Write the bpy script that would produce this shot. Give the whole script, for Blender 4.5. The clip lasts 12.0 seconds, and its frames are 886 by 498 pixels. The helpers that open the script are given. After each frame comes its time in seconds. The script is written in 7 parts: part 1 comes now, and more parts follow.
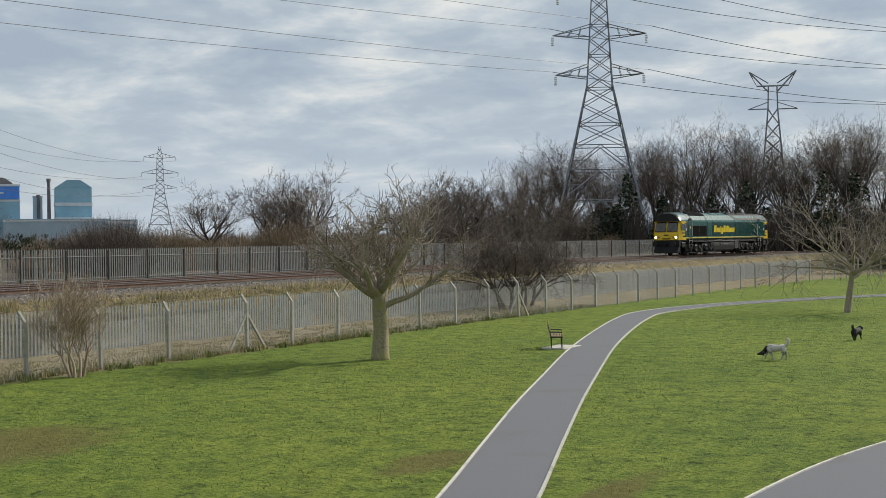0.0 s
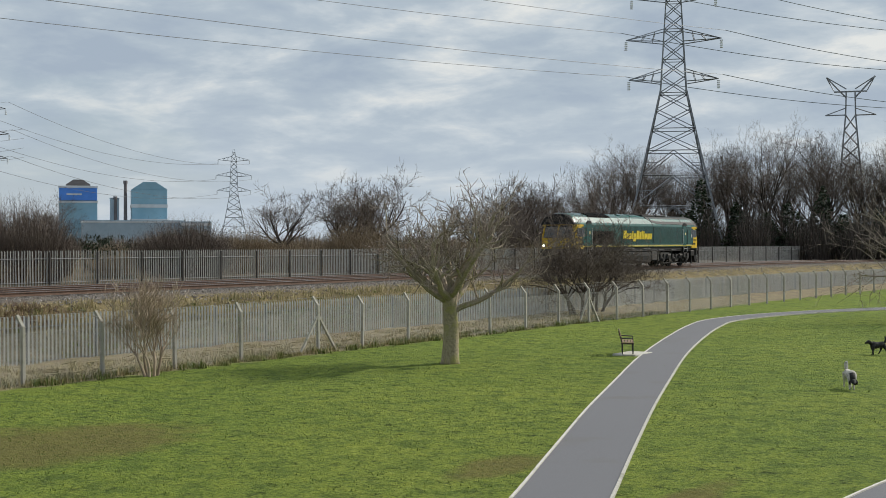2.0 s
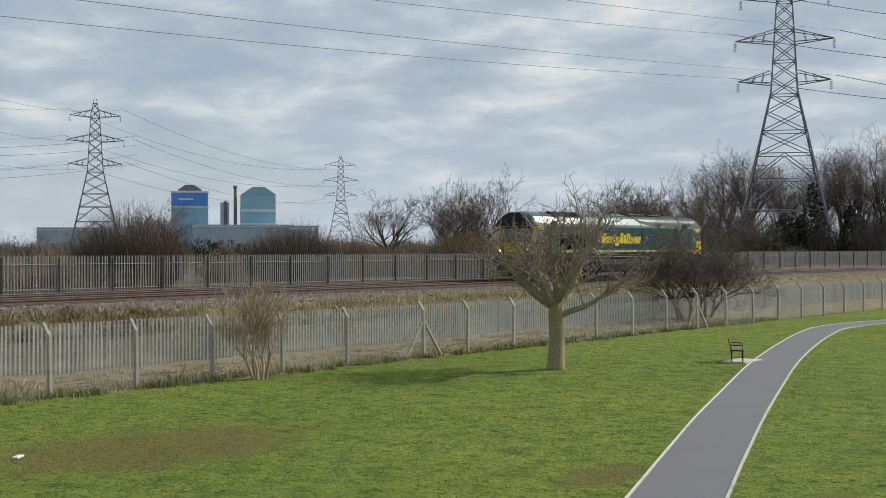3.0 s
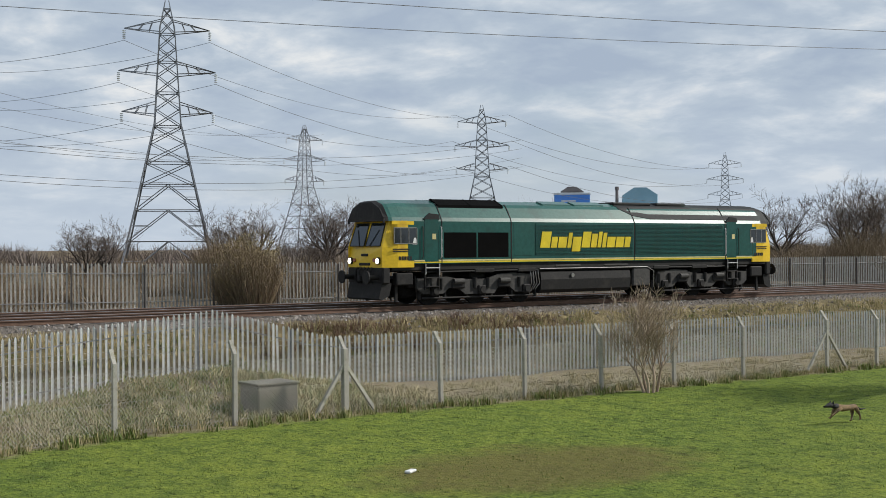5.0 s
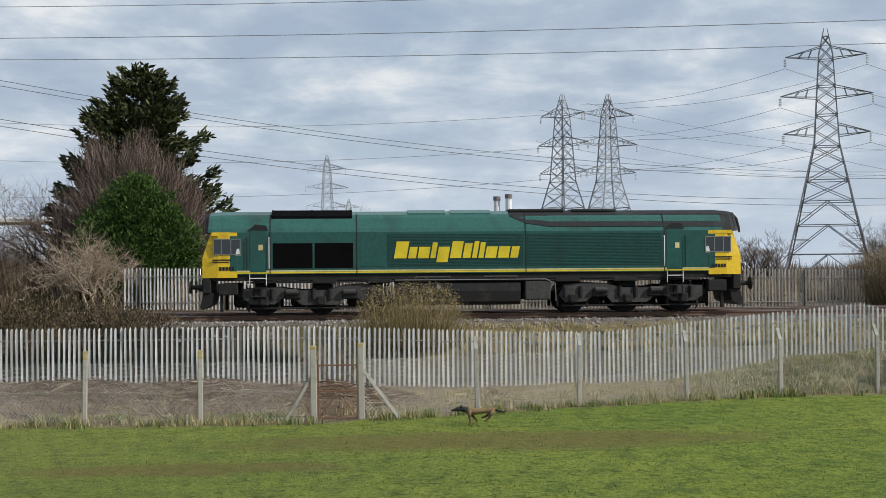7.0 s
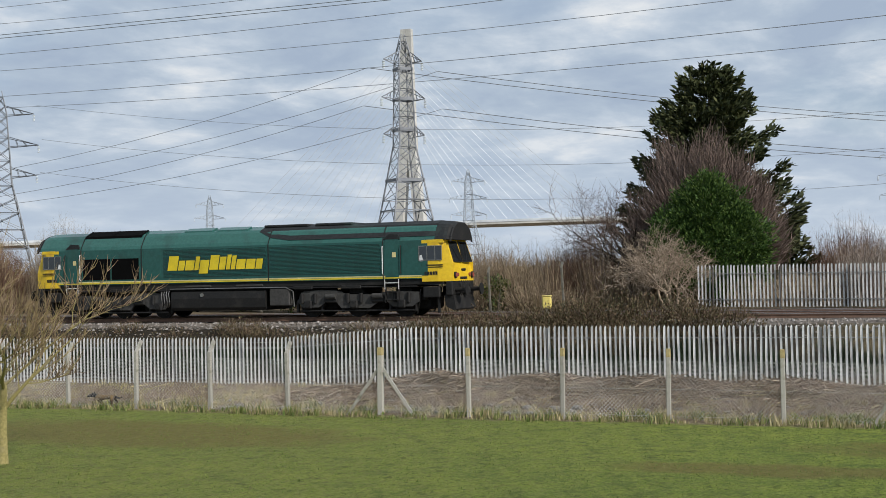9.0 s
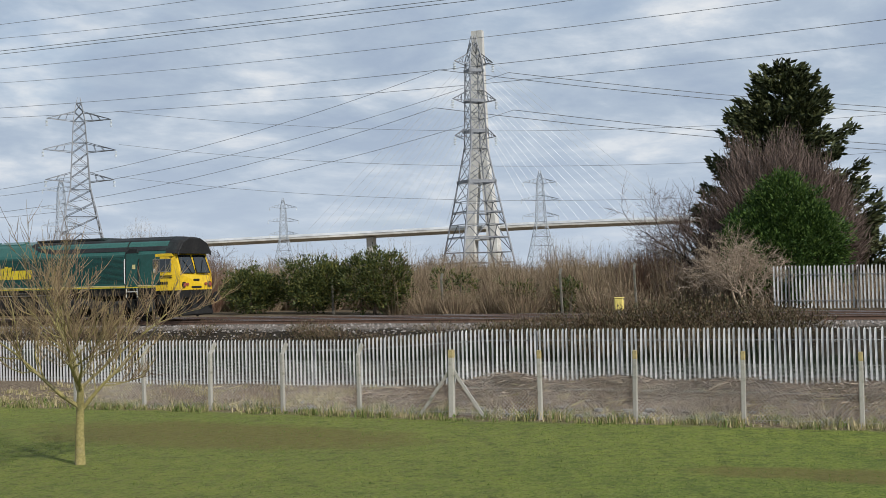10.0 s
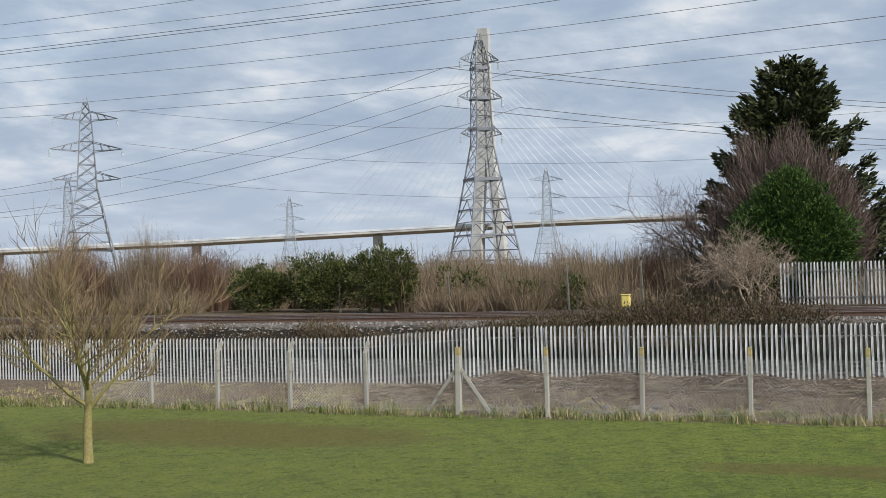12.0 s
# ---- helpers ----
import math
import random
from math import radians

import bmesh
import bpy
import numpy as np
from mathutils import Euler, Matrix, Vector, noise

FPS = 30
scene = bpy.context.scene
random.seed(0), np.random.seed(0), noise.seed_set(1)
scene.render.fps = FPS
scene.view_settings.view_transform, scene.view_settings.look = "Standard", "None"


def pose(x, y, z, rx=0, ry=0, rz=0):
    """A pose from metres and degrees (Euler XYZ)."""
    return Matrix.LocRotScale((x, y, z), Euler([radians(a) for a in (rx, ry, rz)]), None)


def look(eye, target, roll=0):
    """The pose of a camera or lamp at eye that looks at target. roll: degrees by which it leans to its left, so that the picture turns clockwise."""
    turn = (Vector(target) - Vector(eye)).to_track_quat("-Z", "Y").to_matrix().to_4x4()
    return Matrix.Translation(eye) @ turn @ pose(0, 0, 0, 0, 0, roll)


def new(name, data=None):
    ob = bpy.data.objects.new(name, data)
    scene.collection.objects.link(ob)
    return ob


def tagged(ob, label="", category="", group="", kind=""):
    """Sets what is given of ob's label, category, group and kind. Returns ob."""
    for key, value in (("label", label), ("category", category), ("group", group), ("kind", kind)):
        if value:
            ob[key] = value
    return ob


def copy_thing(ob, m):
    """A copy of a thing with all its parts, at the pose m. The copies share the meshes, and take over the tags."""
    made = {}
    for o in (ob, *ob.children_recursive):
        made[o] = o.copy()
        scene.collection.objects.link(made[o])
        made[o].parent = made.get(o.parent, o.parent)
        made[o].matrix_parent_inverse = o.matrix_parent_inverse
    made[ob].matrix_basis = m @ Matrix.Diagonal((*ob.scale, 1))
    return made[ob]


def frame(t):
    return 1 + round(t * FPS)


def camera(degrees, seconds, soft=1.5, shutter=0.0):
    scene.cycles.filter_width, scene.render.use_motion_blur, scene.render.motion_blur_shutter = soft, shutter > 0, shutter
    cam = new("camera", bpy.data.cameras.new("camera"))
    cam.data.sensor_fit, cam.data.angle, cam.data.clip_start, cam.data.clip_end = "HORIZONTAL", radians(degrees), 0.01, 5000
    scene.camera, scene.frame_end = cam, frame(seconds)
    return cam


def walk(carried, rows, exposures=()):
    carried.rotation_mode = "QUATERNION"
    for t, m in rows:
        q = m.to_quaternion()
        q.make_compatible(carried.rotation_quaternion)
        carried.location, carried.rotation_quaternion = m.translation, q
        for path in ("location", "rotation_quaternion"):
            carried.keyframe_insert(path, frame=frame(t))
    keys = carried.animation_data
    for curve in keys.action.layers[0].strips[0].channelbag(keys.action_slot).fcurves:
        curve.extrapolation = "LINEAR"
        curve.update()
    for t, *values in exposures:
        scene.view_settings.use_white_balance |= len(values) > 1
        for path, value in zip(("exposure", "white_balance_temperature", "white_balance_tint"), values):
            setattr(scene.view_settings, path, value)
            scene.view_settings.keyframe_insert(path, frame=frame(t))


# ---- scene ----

# ---------------------------------------------------------------- camera and its walk
cam = camera(39.0, 12.0, soft=0.6, shutter=0.0)
# seconds, x, y, z, yaw, pitch, roll
PATH = [
    (0.0, 2.744, 3.056, 3.840, 30.587, -0.540, -0.627),
    (0.5, 2.724, 3.062, 3.836, 30.938, -0.471, -0.425),
    (1.0, 2.724, 3.050, 3.832, 31.507, -0.421, -0.285),
    (1.5, 2.716, 3.062, 3.829, 32.427, -0.375, -0.161),
    (2.0, 2.720, 3.052, 3.829, 33.805, -0.312, -0.059),
    (2.5, 2.707, 3.058, 3.824, 35.818, -0.213, -0.008),
    (2.7, 2.690, 3.074, 3.835, 36.845, -0.184, 0.001),
    (4.3, 2.538, 3.296, 3.973, 48.938, 0.174, -0.360),
    (4.5, 2.453, 3.320, 3.978, 50.812, 0.170, -0.345),
    (5.0, 1.372, 3.995, 4.042, 55.945, -0.051, -0.357),
    (5.5, -0.141, 4.916, 4.241, 62.597, -0.489, -0.639),
    (6.0, 1.215, 3.905, 4.139, 69.960, -0.248, -0.311),
    (6.5, 5.344, 1.930, 3.912, 77.363, 0.314, -0.381),
    (7.0, 9.577, 1.005, 3.591, 85.563, 0.967, -0.426),
    (7.5, 10.740, 0.911, 3.628, 93.666, 0.956, -0.403),
    (7.7, 10.780, 0.890, 3.605, 96.800, 1.018, -0.515),
    (9.3, 9.600, 0.660, 3.714, 112.543, 1.115, -1.216),
    (9.5, 9.605, 0.660, 3.718, 113.235, 1.156, -1.188),
    (10.0, 9.631, 0.685, 3.716, 114.266, 1.226, -1.404),
    (10.5, 9.635, 0.685, 3.710, 114.624, 1.267, -1.448),
    (11.0, 9.638, 0.692, 3.709, 114.713, 1.301, -1.582),
    (11.5, 9.632, 0.692, 3.706, 114.673, 1.259, -1.617),
    (12.0, 9.645, 0.695, 3.706, 114.568, 1.138, -1.615),
]
walk(cam, [(t, pose(x, y, z, 90 + p, 0, w) @ pose(0, 0, 0, 0, 0, r)) for t, x, y, z, w, p, r in PATH],
     exposures=[(0.0, -0.08, 6450, 9), (2.7, -0.08, 6420, 9), (4.5, -0.10, 6320, 11), (5.5, 0.06, 6280, 11), (6.5, 0.0, 6240, 11), (7.7, -0.02, 6200, 11), (12.0, -0.08, 6100, 12)])

# ---------------------------------------------------------------- world and sun
SUN_FROM = Vector((0.36, 0.74, 0.58)).normalized()
sun_elev = math.asin(SUN_FROM.z)
sun_rot = math.atan2(SUN_FROM.x, SUN_FROM.y)
world = bpy.data.worlds.new("world")
scene.world = world
world.use_nodes = True
wt = world.node_tree
wt.nodes.clear()


def wnode(kind, **sets):
    n = wt.nodes.new(kind)
    for k, v in sets.items():
        n.inputs[k].default_value = v
    return n


sky = wt.nodes.new("ShaderNodeTexSky")
sky.sky_type, sky.sun_disc = "NISHITA", False
sky.sun_elevation, sky.sun_rotation = sun_elev, sun_rot
sky.air_density, sky.dust_density, sky.ozone_density = 1.0, 1.2, 1.5
geo = wt.nodes.new("ShaderNodeTexCoord")
sep = wt.nodes.new("ShaderNodeSeparateXYZ")
wt.links.new(geo.outputs["Generated"], sep.inputs[0])
lift = wt.nodes.new("ShaderNodeMath"); lift.operation = "MAXIMUM"
wt.links.new(sep.outputs["Z"], lift.inputs[0]); lift.inputs[1].default_value = 0.0
add = wt.nodes.new("ShaderNodeMath"); add.operation = "ADD"
wt.links.new(lift.outputs[0], add.inputs[0]); add.inputs[1].default_value = 0.20
comb = wt.nodes.new("ShaderNodeCombineXYZ")
for axis in ("X", "Y"):
    dv = wt.nodes.new("ShaderNodeMath"); dv.operation = "DIVIDE"
    wt.links.new(sep.outputs[axis], dv.inputs[0]); wt.links.new(add.outputs[0], dv.inputs[1])
    wt.links.new(dv.outputs[0], comb.inputs[axis])


def wnoise(scale, detail, rough, offset, warp=0.0):
    m = wt.nodes.new("ShaderNodeMapping")
    m.inputs["Location"].default_value = offset
    m.inputs["Scale"].default_value = (1.0, 1.0, 1.0)
    wt.links.new(comb.outputs[0], m.inputs[0])
    n = wnode("ShaderNodeTexNoise", Scale=scale, Detail=detail, Roughness=rough, Distortion=warp)
    wt.links.new(m.outputs[0], n.inputs["Vector"])
    return n


def wramp(src, stops):
    r = wt.nodes.new("ShaderNodeValToRGB")
    el = r.color_ramp.elements
    while len(el) < len(stops):
        el.new(0.5)
    for e, (p, c) in zip(el, stops):
        e.position, e.color = p, c
    wt.links.new(src, r.inputs[0])
    return r


big = wnoise(0.55, 5.0, 0.5, (3.1, 7.7, 0.0), 0.1)
fine = wnoise(3.0, 9.0, 0.58, (11.0, 2.0, 4.0), 0.2)
mask = wramp(big.outputs["Fac"], [(0.30, (0.35, 0.35, 0.35, 1)), (0.45, (1, 1, 1, 1))])
tone = wramp(fine.outputs["Fac"], [(0.36, (4.0, 4.75, 5.7, 1)), (0.48, (4.7, 5.45, 6.2, 1)), (0.57, (5.9, 6.5, 7.0, 1)), (0.68, (8.2, 8.3, 8.1, 1))])
mixw = wt.nodes.new("ShaderNodeMix"); mixw.data_type = "RGBA"
wt.links.new(mask.outputs[0], mixw.inputs["Factor"])
wt.links.new(sky.outputs[0], mixw.inputs["A"]); wt.links.new(tone.outputs[0], mixw.inputs["B"])
bg = wt.nodes.new("ShaderNodeBackground")
bg.inputs["Strength"].default_value = 0.10
# pale haze towards the horizon
haze = wramp(lift.outputs[0], [(0.0, (0.9, 0.9, 0.9, 1)), (0.05, (0.5, 0.5, 0.5, 1)), (0.13, (0, 0, 0, 1))])
mixh = wt.nodes.new("ShaderNodeMix"); mixh.data_type = "RGBA"
wt.links.new(haze.outputs[0], mixh.inputs["Factor"])
wt.links.new(mixw.outputs["Result"], mixh.inputs["A"])
mixh.inputs["B"].default_value = (5.6, 6.3, 7.0, 1)
wt.links.new(mixh.outputs["Result"], bg.inputs["Color"])
wo = wt.nodes.new("ShaderNodeOutputWorld")
wt.links.new(bg.outputs[0], wo.inputs[0])

sun_data = bpy.data.lights.new("sun", "SUN")
sun_data.energy, sun_data.angle, sun_data.color = 4.2, radians(2.0), (1.0, 0.94, 0.84)
sun = new("sun", sun_data)
sun.matrix_world = look(SUN_FROM * 80, (0, 0, 0))

# ---------------------------------------------------------------- materials


def ramp(nt, src, stops):
    r = nt.nodes.new("ShaderNodeValToRGB")
    el = r.color_ramp.elements
    while len(el) < len(stops):
        el.new(0.5)
    for e, (p, c) in zip(el, stops):
        e.position, e.color = p, (*c, 1)
    nt.links.new(src, r.inputs[0])
    return r.outputs[0]


def noise_out(nt, vec, scale, detail=4.0, rough=0.6):
    n = nt.nodes.new("ShaderNodeTexNoise")
    n.inputs["Scale"].default_value, n.inputs["Detail"].default_value, n.inputs["Roughness"].default_value = scale, detail, rough
    nt.links.new(vec, n.inputs["Vector"])
    return n.outputs["Fac"]


def blend(nt, fac, a, b, mode="MIX"):
    m = nt.nodes.new("ShaderNodeMix")
    m.data_type, m.blend_type = "RGBA", mode
    for key, val in (("Factor", fac), ("A", a), ("B", b)):
        sock = m.inputs[key] if key == "Factor" else [i for i in m.inputs if i.name == key and i.type == "RGBA"][0]
        if isinstance(val, (int, float)):
            sock.default_value = val
        elif isinstance(val, tuple):
            sock.default_value = (*val, 1)
        else:
            nt.links.new(val, sock)
    return [o for o in m.outputs if o.type == "RGBA"][0]


def surface(name, dark, light, rough=0.8, fine=30.0, coarse=2.0, stain=None, stain_amount=0.35, metal=0.0, bump=0.3, depth=0.01, spread=0.0, spec=0.5):
    """Two-scale noise between two tints, an optional stain, relief, and a spread of tone from piece to piece."""
    m = bpy.data.materials.new(name)
    m.use_nodes = True
    nt = m.node_tree
    b = nt.nodes["Principled BSDF"]
    vec = nt.nodes.new("ShaderNodeTexCoord").outputs["Object"]
    f = noise_out(nt, vec, fine)
    c = noise_out(nt, vec, coarse, 5.0)
    col = ramp(nt, f, [(0.3, dark), (0.7, light)])
    if stain:
        k = ramp(nt, c, [(0.62 - stain_amount * 0.3, (0, 0, 0)), (0.68, (1, 1, 1))])
        col = blend(nt, k, col, stain)
    else:
        mid = ramp(nt, c, [(0.3, (0.75, 0.75, 0.75)), (0.7, (1.15, 1.15, 1.15))])
        col = blend(nt, 1.0, col, mid, "MULTIPLY")
    if spread:
        info = nt.nodes.new("ShaderNodeObjectInfo")
        v = ramp(nt, info.outputs["Random"], [(0.0, (1 - spread,) * 3), (1.0, (1 + spread * 0.5,) * 3)])
        col = blend(nt, 1.0, col, v, "MULTIPLY")
    nt.links.new(col, b.inputs["Base Color"])
    b.inputs["Roughness"].default_value, b.inputs["Metallic"].default_value = rough, metal
    b.inputs["Specular IOR Level"].default_value = spec
    if bump:
        bp = nt.nodes.new("ShaderNodeBump")
        bp.inputs["Strength"].default_value, bp.inputs["Distance"].default_value = bump, depth
        nt.links.new(f, bp.inputs["Height"])
        nt.links.new(bp.outputs[0], b.inputs["Normal"])
    return m


def leafy(name, tints, rough=0.7):
    """Foliage and twigs: each leaf or twig (mesh island) has its own tint."""
    m = bpy.data.materials.new(name)
    m.use_nodes = True
    nt = m.node_tree
    b = nt.nodes["Principled BSDF"]
    g = nt.nodes.new("ShaderNodeNewGeometry")
    n = len(tints) - 1
    col = ramp(nt, g.outputs["Random Per Island"], [(i / n, t) for i, t in enumerate(tints)])
    nt.links.new(col, b.inputs["Base Color"])
    b.inputs["Roughness"].default_value = rough
    b.inputs["Specular IOR Level"].default_value = 0.25
    return m


CONCRETE = surface("weathered concrete", (0.30, 0.28, 0.24), (0.44, 0.42, 0.37), 0.9, 40, 3, (0.20, 0.20, 0.14), 0.3, spread=0.15)
OCHRE_TOP = surface("ochre lichen paint", (0.29, 0.23, 0.10), (0.42, 0.33, 0.15), 0.85, 40, 5)
GALV = surface("galvanised steel", (0.60, 0.605, 0.60), (0.76, 0.76, 0.745), 0.6, 60, 4, (0.50, 0.49, 0.47), 0.2, metal=0.0, bump=0.1, spread=0.22)
RAIL_STEEL = surface("dull fence rail steel", (0.20, 0.20, 0.20), (0.30, 0.30, 0.295), 0.8, 40, 4, bump=0.1)
# rear palisade posts: their shade is painted into this dark steel
POST_SHADED = surface("fence post steel darkened for shade", (0.05, 0.045, 0.04), (0.11, 0.10, 0.09), 0.85, 40, 4, bump=0.1)
GALV_DULL = surface("dull weathered palisade steel", (0.44, 0.43, 0.40), (0.60, 0.585, 0.55), 0.75, 60, 4, (0.34, 0.31, 0.28), 0.2, metal=0.15, bump=0.1, spread=0.25)
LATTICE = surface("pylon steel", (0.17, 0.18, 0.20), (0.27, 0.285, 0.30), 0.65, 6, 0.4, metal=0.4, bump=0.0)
# far pylons: aerial haze is mixed into the steel colour
LATTICE_FAR = surface("haze-tinted pylon steel", (0.28, 0.31, 0.34), (0.34, 0.37, 0.40), 0.8, 6, 0.4, bump=0.0)
WIRE = surface("conductor", (0.16, 0.17, 0.18), (0.22, 0.23, 0.24), 0.6, 5, 1, metal=0.3, bump=0.0)
GLASS_INS = surface("insulator glass", (0.50, 0.55, 0.55), (0.70, 0.74, 0.74), 0.2, 30, 3, bump=0.0)
RAIL = surface("rusty rail web", (0.085, 0.050, 0.034), (0.165, 0.096, 0.062), 0.8, 50, 4)
RAIL_TOP = surface("polished rail head", (0.45, 0.44, 0.43), (0.60, 0.59, 0.58), 0.25, 50, 4, metal=0.9, bump=0.0)
SLEEPER = surface("concrete sleeper", (0.065, 0.056, 0.047), (0.12, 0.104, 0.088), 0.9, 30, 3, (0.14, 0.10, 0.07), 0.3)
STONE = leafy("ballast stones", [(0.13, 0.115, 0.10), (0.26, 0.235, 0.21), (0.19, 0.155, 0.13), (0.36, 0.34, 0.32)], 0.9)
ASPHALT = surface("grey asphalt path", (0.105, 0.105, 0.115), (0.155, 0.155, 0.165), 0.9, 70, 0.5, (0.12, 0.115, 0.115), 0.2, depth=0.004)
KERB = surface("pale concrete edging", (0.42, 0.40, 0.35), (0.62, 0.59, 0.53), 0.9, 30, 2, (0.30, 0.29, 0.22), 0.2, spread=0.15)
BARK = surface("grey brown bark", (0.085, 0.065, 0.050), (0.17, 0.135, 0.105), 0.95, 25, 3, bump=0.8, depth=0.02)
BARK_MOSS = surface("mossy bark", (0.18, 0.15, 0.09), (0.36, 0.31, 0.20), 0.95, 18, 2.0, (0.27, 0.26, 0.07), 0.45, bump=0.9, depth=0.03)
BARK_OLIVE = surface("olive young bark", (0.20, 0.17, 0.055), (0.33, 0.28, 0.11), 0.9, 18, 2.0, (0.25, 0.21, 0.13), 0.4, bump=0.5, depth=0.01)
TWIG_GREY = leafy("grey brown twigs", [(0.075, 0.055, 0.045), (0.13, 0.10, 0.08), (0.19, 0.155, 0.125)])
TWIG_PALE = leafy("pale knobbly twigs", [(0.12, 0.09, 0.07), (0.25, 0.20, 0.16), (0.40, 0.335, 0.28)])
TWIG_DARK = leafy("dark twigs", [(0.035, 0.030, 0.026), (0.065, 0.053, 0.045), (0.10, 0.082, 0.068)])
TWIG_RUST = leafy("russet twigs", [(0.10, 0.055, 0.035), (0.17, 0.10, 0.065), (0.24, 0.16, 0.11)])
TWIG_PURPLE = leafy("purplish bare twigs", [(0.075, 0.052, 0.043), (0.13, 0.092, 0.075), (0.19, 0.14, 0.115)])
TWIG_TAN = leafy("tan brown shoots", [(0.12, 0.080, 0.050), (0.20, 0.14, 0.085), (0.29, 0.21, 0.12), (0.22, 0.18, 0.07)])
TWIG_OLIVE = leafy("olive shoots", [(0.15, 0.11, 0.05), (0.24, 0.19, 0.08), (0.32, 0.25, 0.13)])
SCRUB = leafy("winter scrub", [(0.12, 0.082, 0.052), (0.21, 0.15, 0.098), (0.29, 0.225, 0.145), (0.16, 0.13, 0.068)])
# same scrub far off, its tints greyed to carry the haze
SCRUB_FAR = leafy("haze-greyed winter scrub", [(0.13, 0.105, 0.095), (0.18, 0.145, 0.125), (0.21, 0.18, 0.145)])
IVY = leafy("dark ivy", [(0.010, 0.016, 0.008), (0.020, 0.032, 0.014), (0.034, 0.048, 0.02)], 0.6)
CONIFER = leafy("dark conifer needles", [(0.018, 0.026, 0.010), (0.045, 0.056, 0.020), (0.10, 0.105, 0.040)])
THUJA = leafy("green cypress foliage", [(0.018, 0.042, 0.010), (0.045, 0.090, 0.016), (0.10, 0.155, 0.030)])
LAUREL = leafy("glossy evergreen leaves", [(0.020, 0.030, 0.009), (0.045, 0.062, 0.016), (0.085, 0.10, 0.026), (0.15, 0.14, 0.035)], 0.6)
BRUSH = leafy("cut brush", [(0.055, 0.038, 0.028), (0.17, 0.12, 0.085), (0.48, 0.38, 0.28), (0.10, 0.07, 0.05), (0.28, 0.21, 0.15)])
BRAMBLE_LEAF = leafy("bramble leaves", [(0.045, 0.034, 0.022), (0.10, 0.066, 0.040), (0.055, 0.058, 0.024), (0.17, 0.115, 0.07), (0.09, 0.085, 0.035)])
BRAMBLE = leafy("brambles", [(0.12, 0.075, 0.05), (0.20, 0.13, 0.08), (0.075, 0.08, 0.035), (0.30, 0.21, 0.13)])
TWIG_STRAW = leafy("straw pale twigs", [(0.22, 0.165, 0.115), (0.34, 0.265, 0.19), (0.45, 0.36, 0.27)])
STRAW = leafy("straw grass", [(0.36, 0.29, 0.15), (0.50, 0.42, 0.25), (0.28, 0.24, 0.11), (0.20, 0.19, 0.07)])
BARK_PALE = surface("pale knobbly bark", (0.19, 0.155, 0.115), (0.40, 0.335, 0.26), 0.95, 20, 3, (0.20, 0.19, 0.07), 0.35, bump=0.8, depth=0.02)
TUFT = leafy("rough green grass", [(0.075, 0.115, 0.024), (0.13, 0.175, 0.040), (0.22, 0.215, 0.075), (0.34, 0.29, 0.14)])
MOUND_GRASS = leafy("matted pale grass", [(0.14, 0.18, 0.06), (0.22, 0.25, 0.10), (0.36, 0.33, 0.17), (0.48, 0.42, 0.26)])
TURF = leafy("short turf", [(0.075, 0.115, 0.020), (0.125, 0.175, 0.030), (0.19, 0.225, 0.05)])


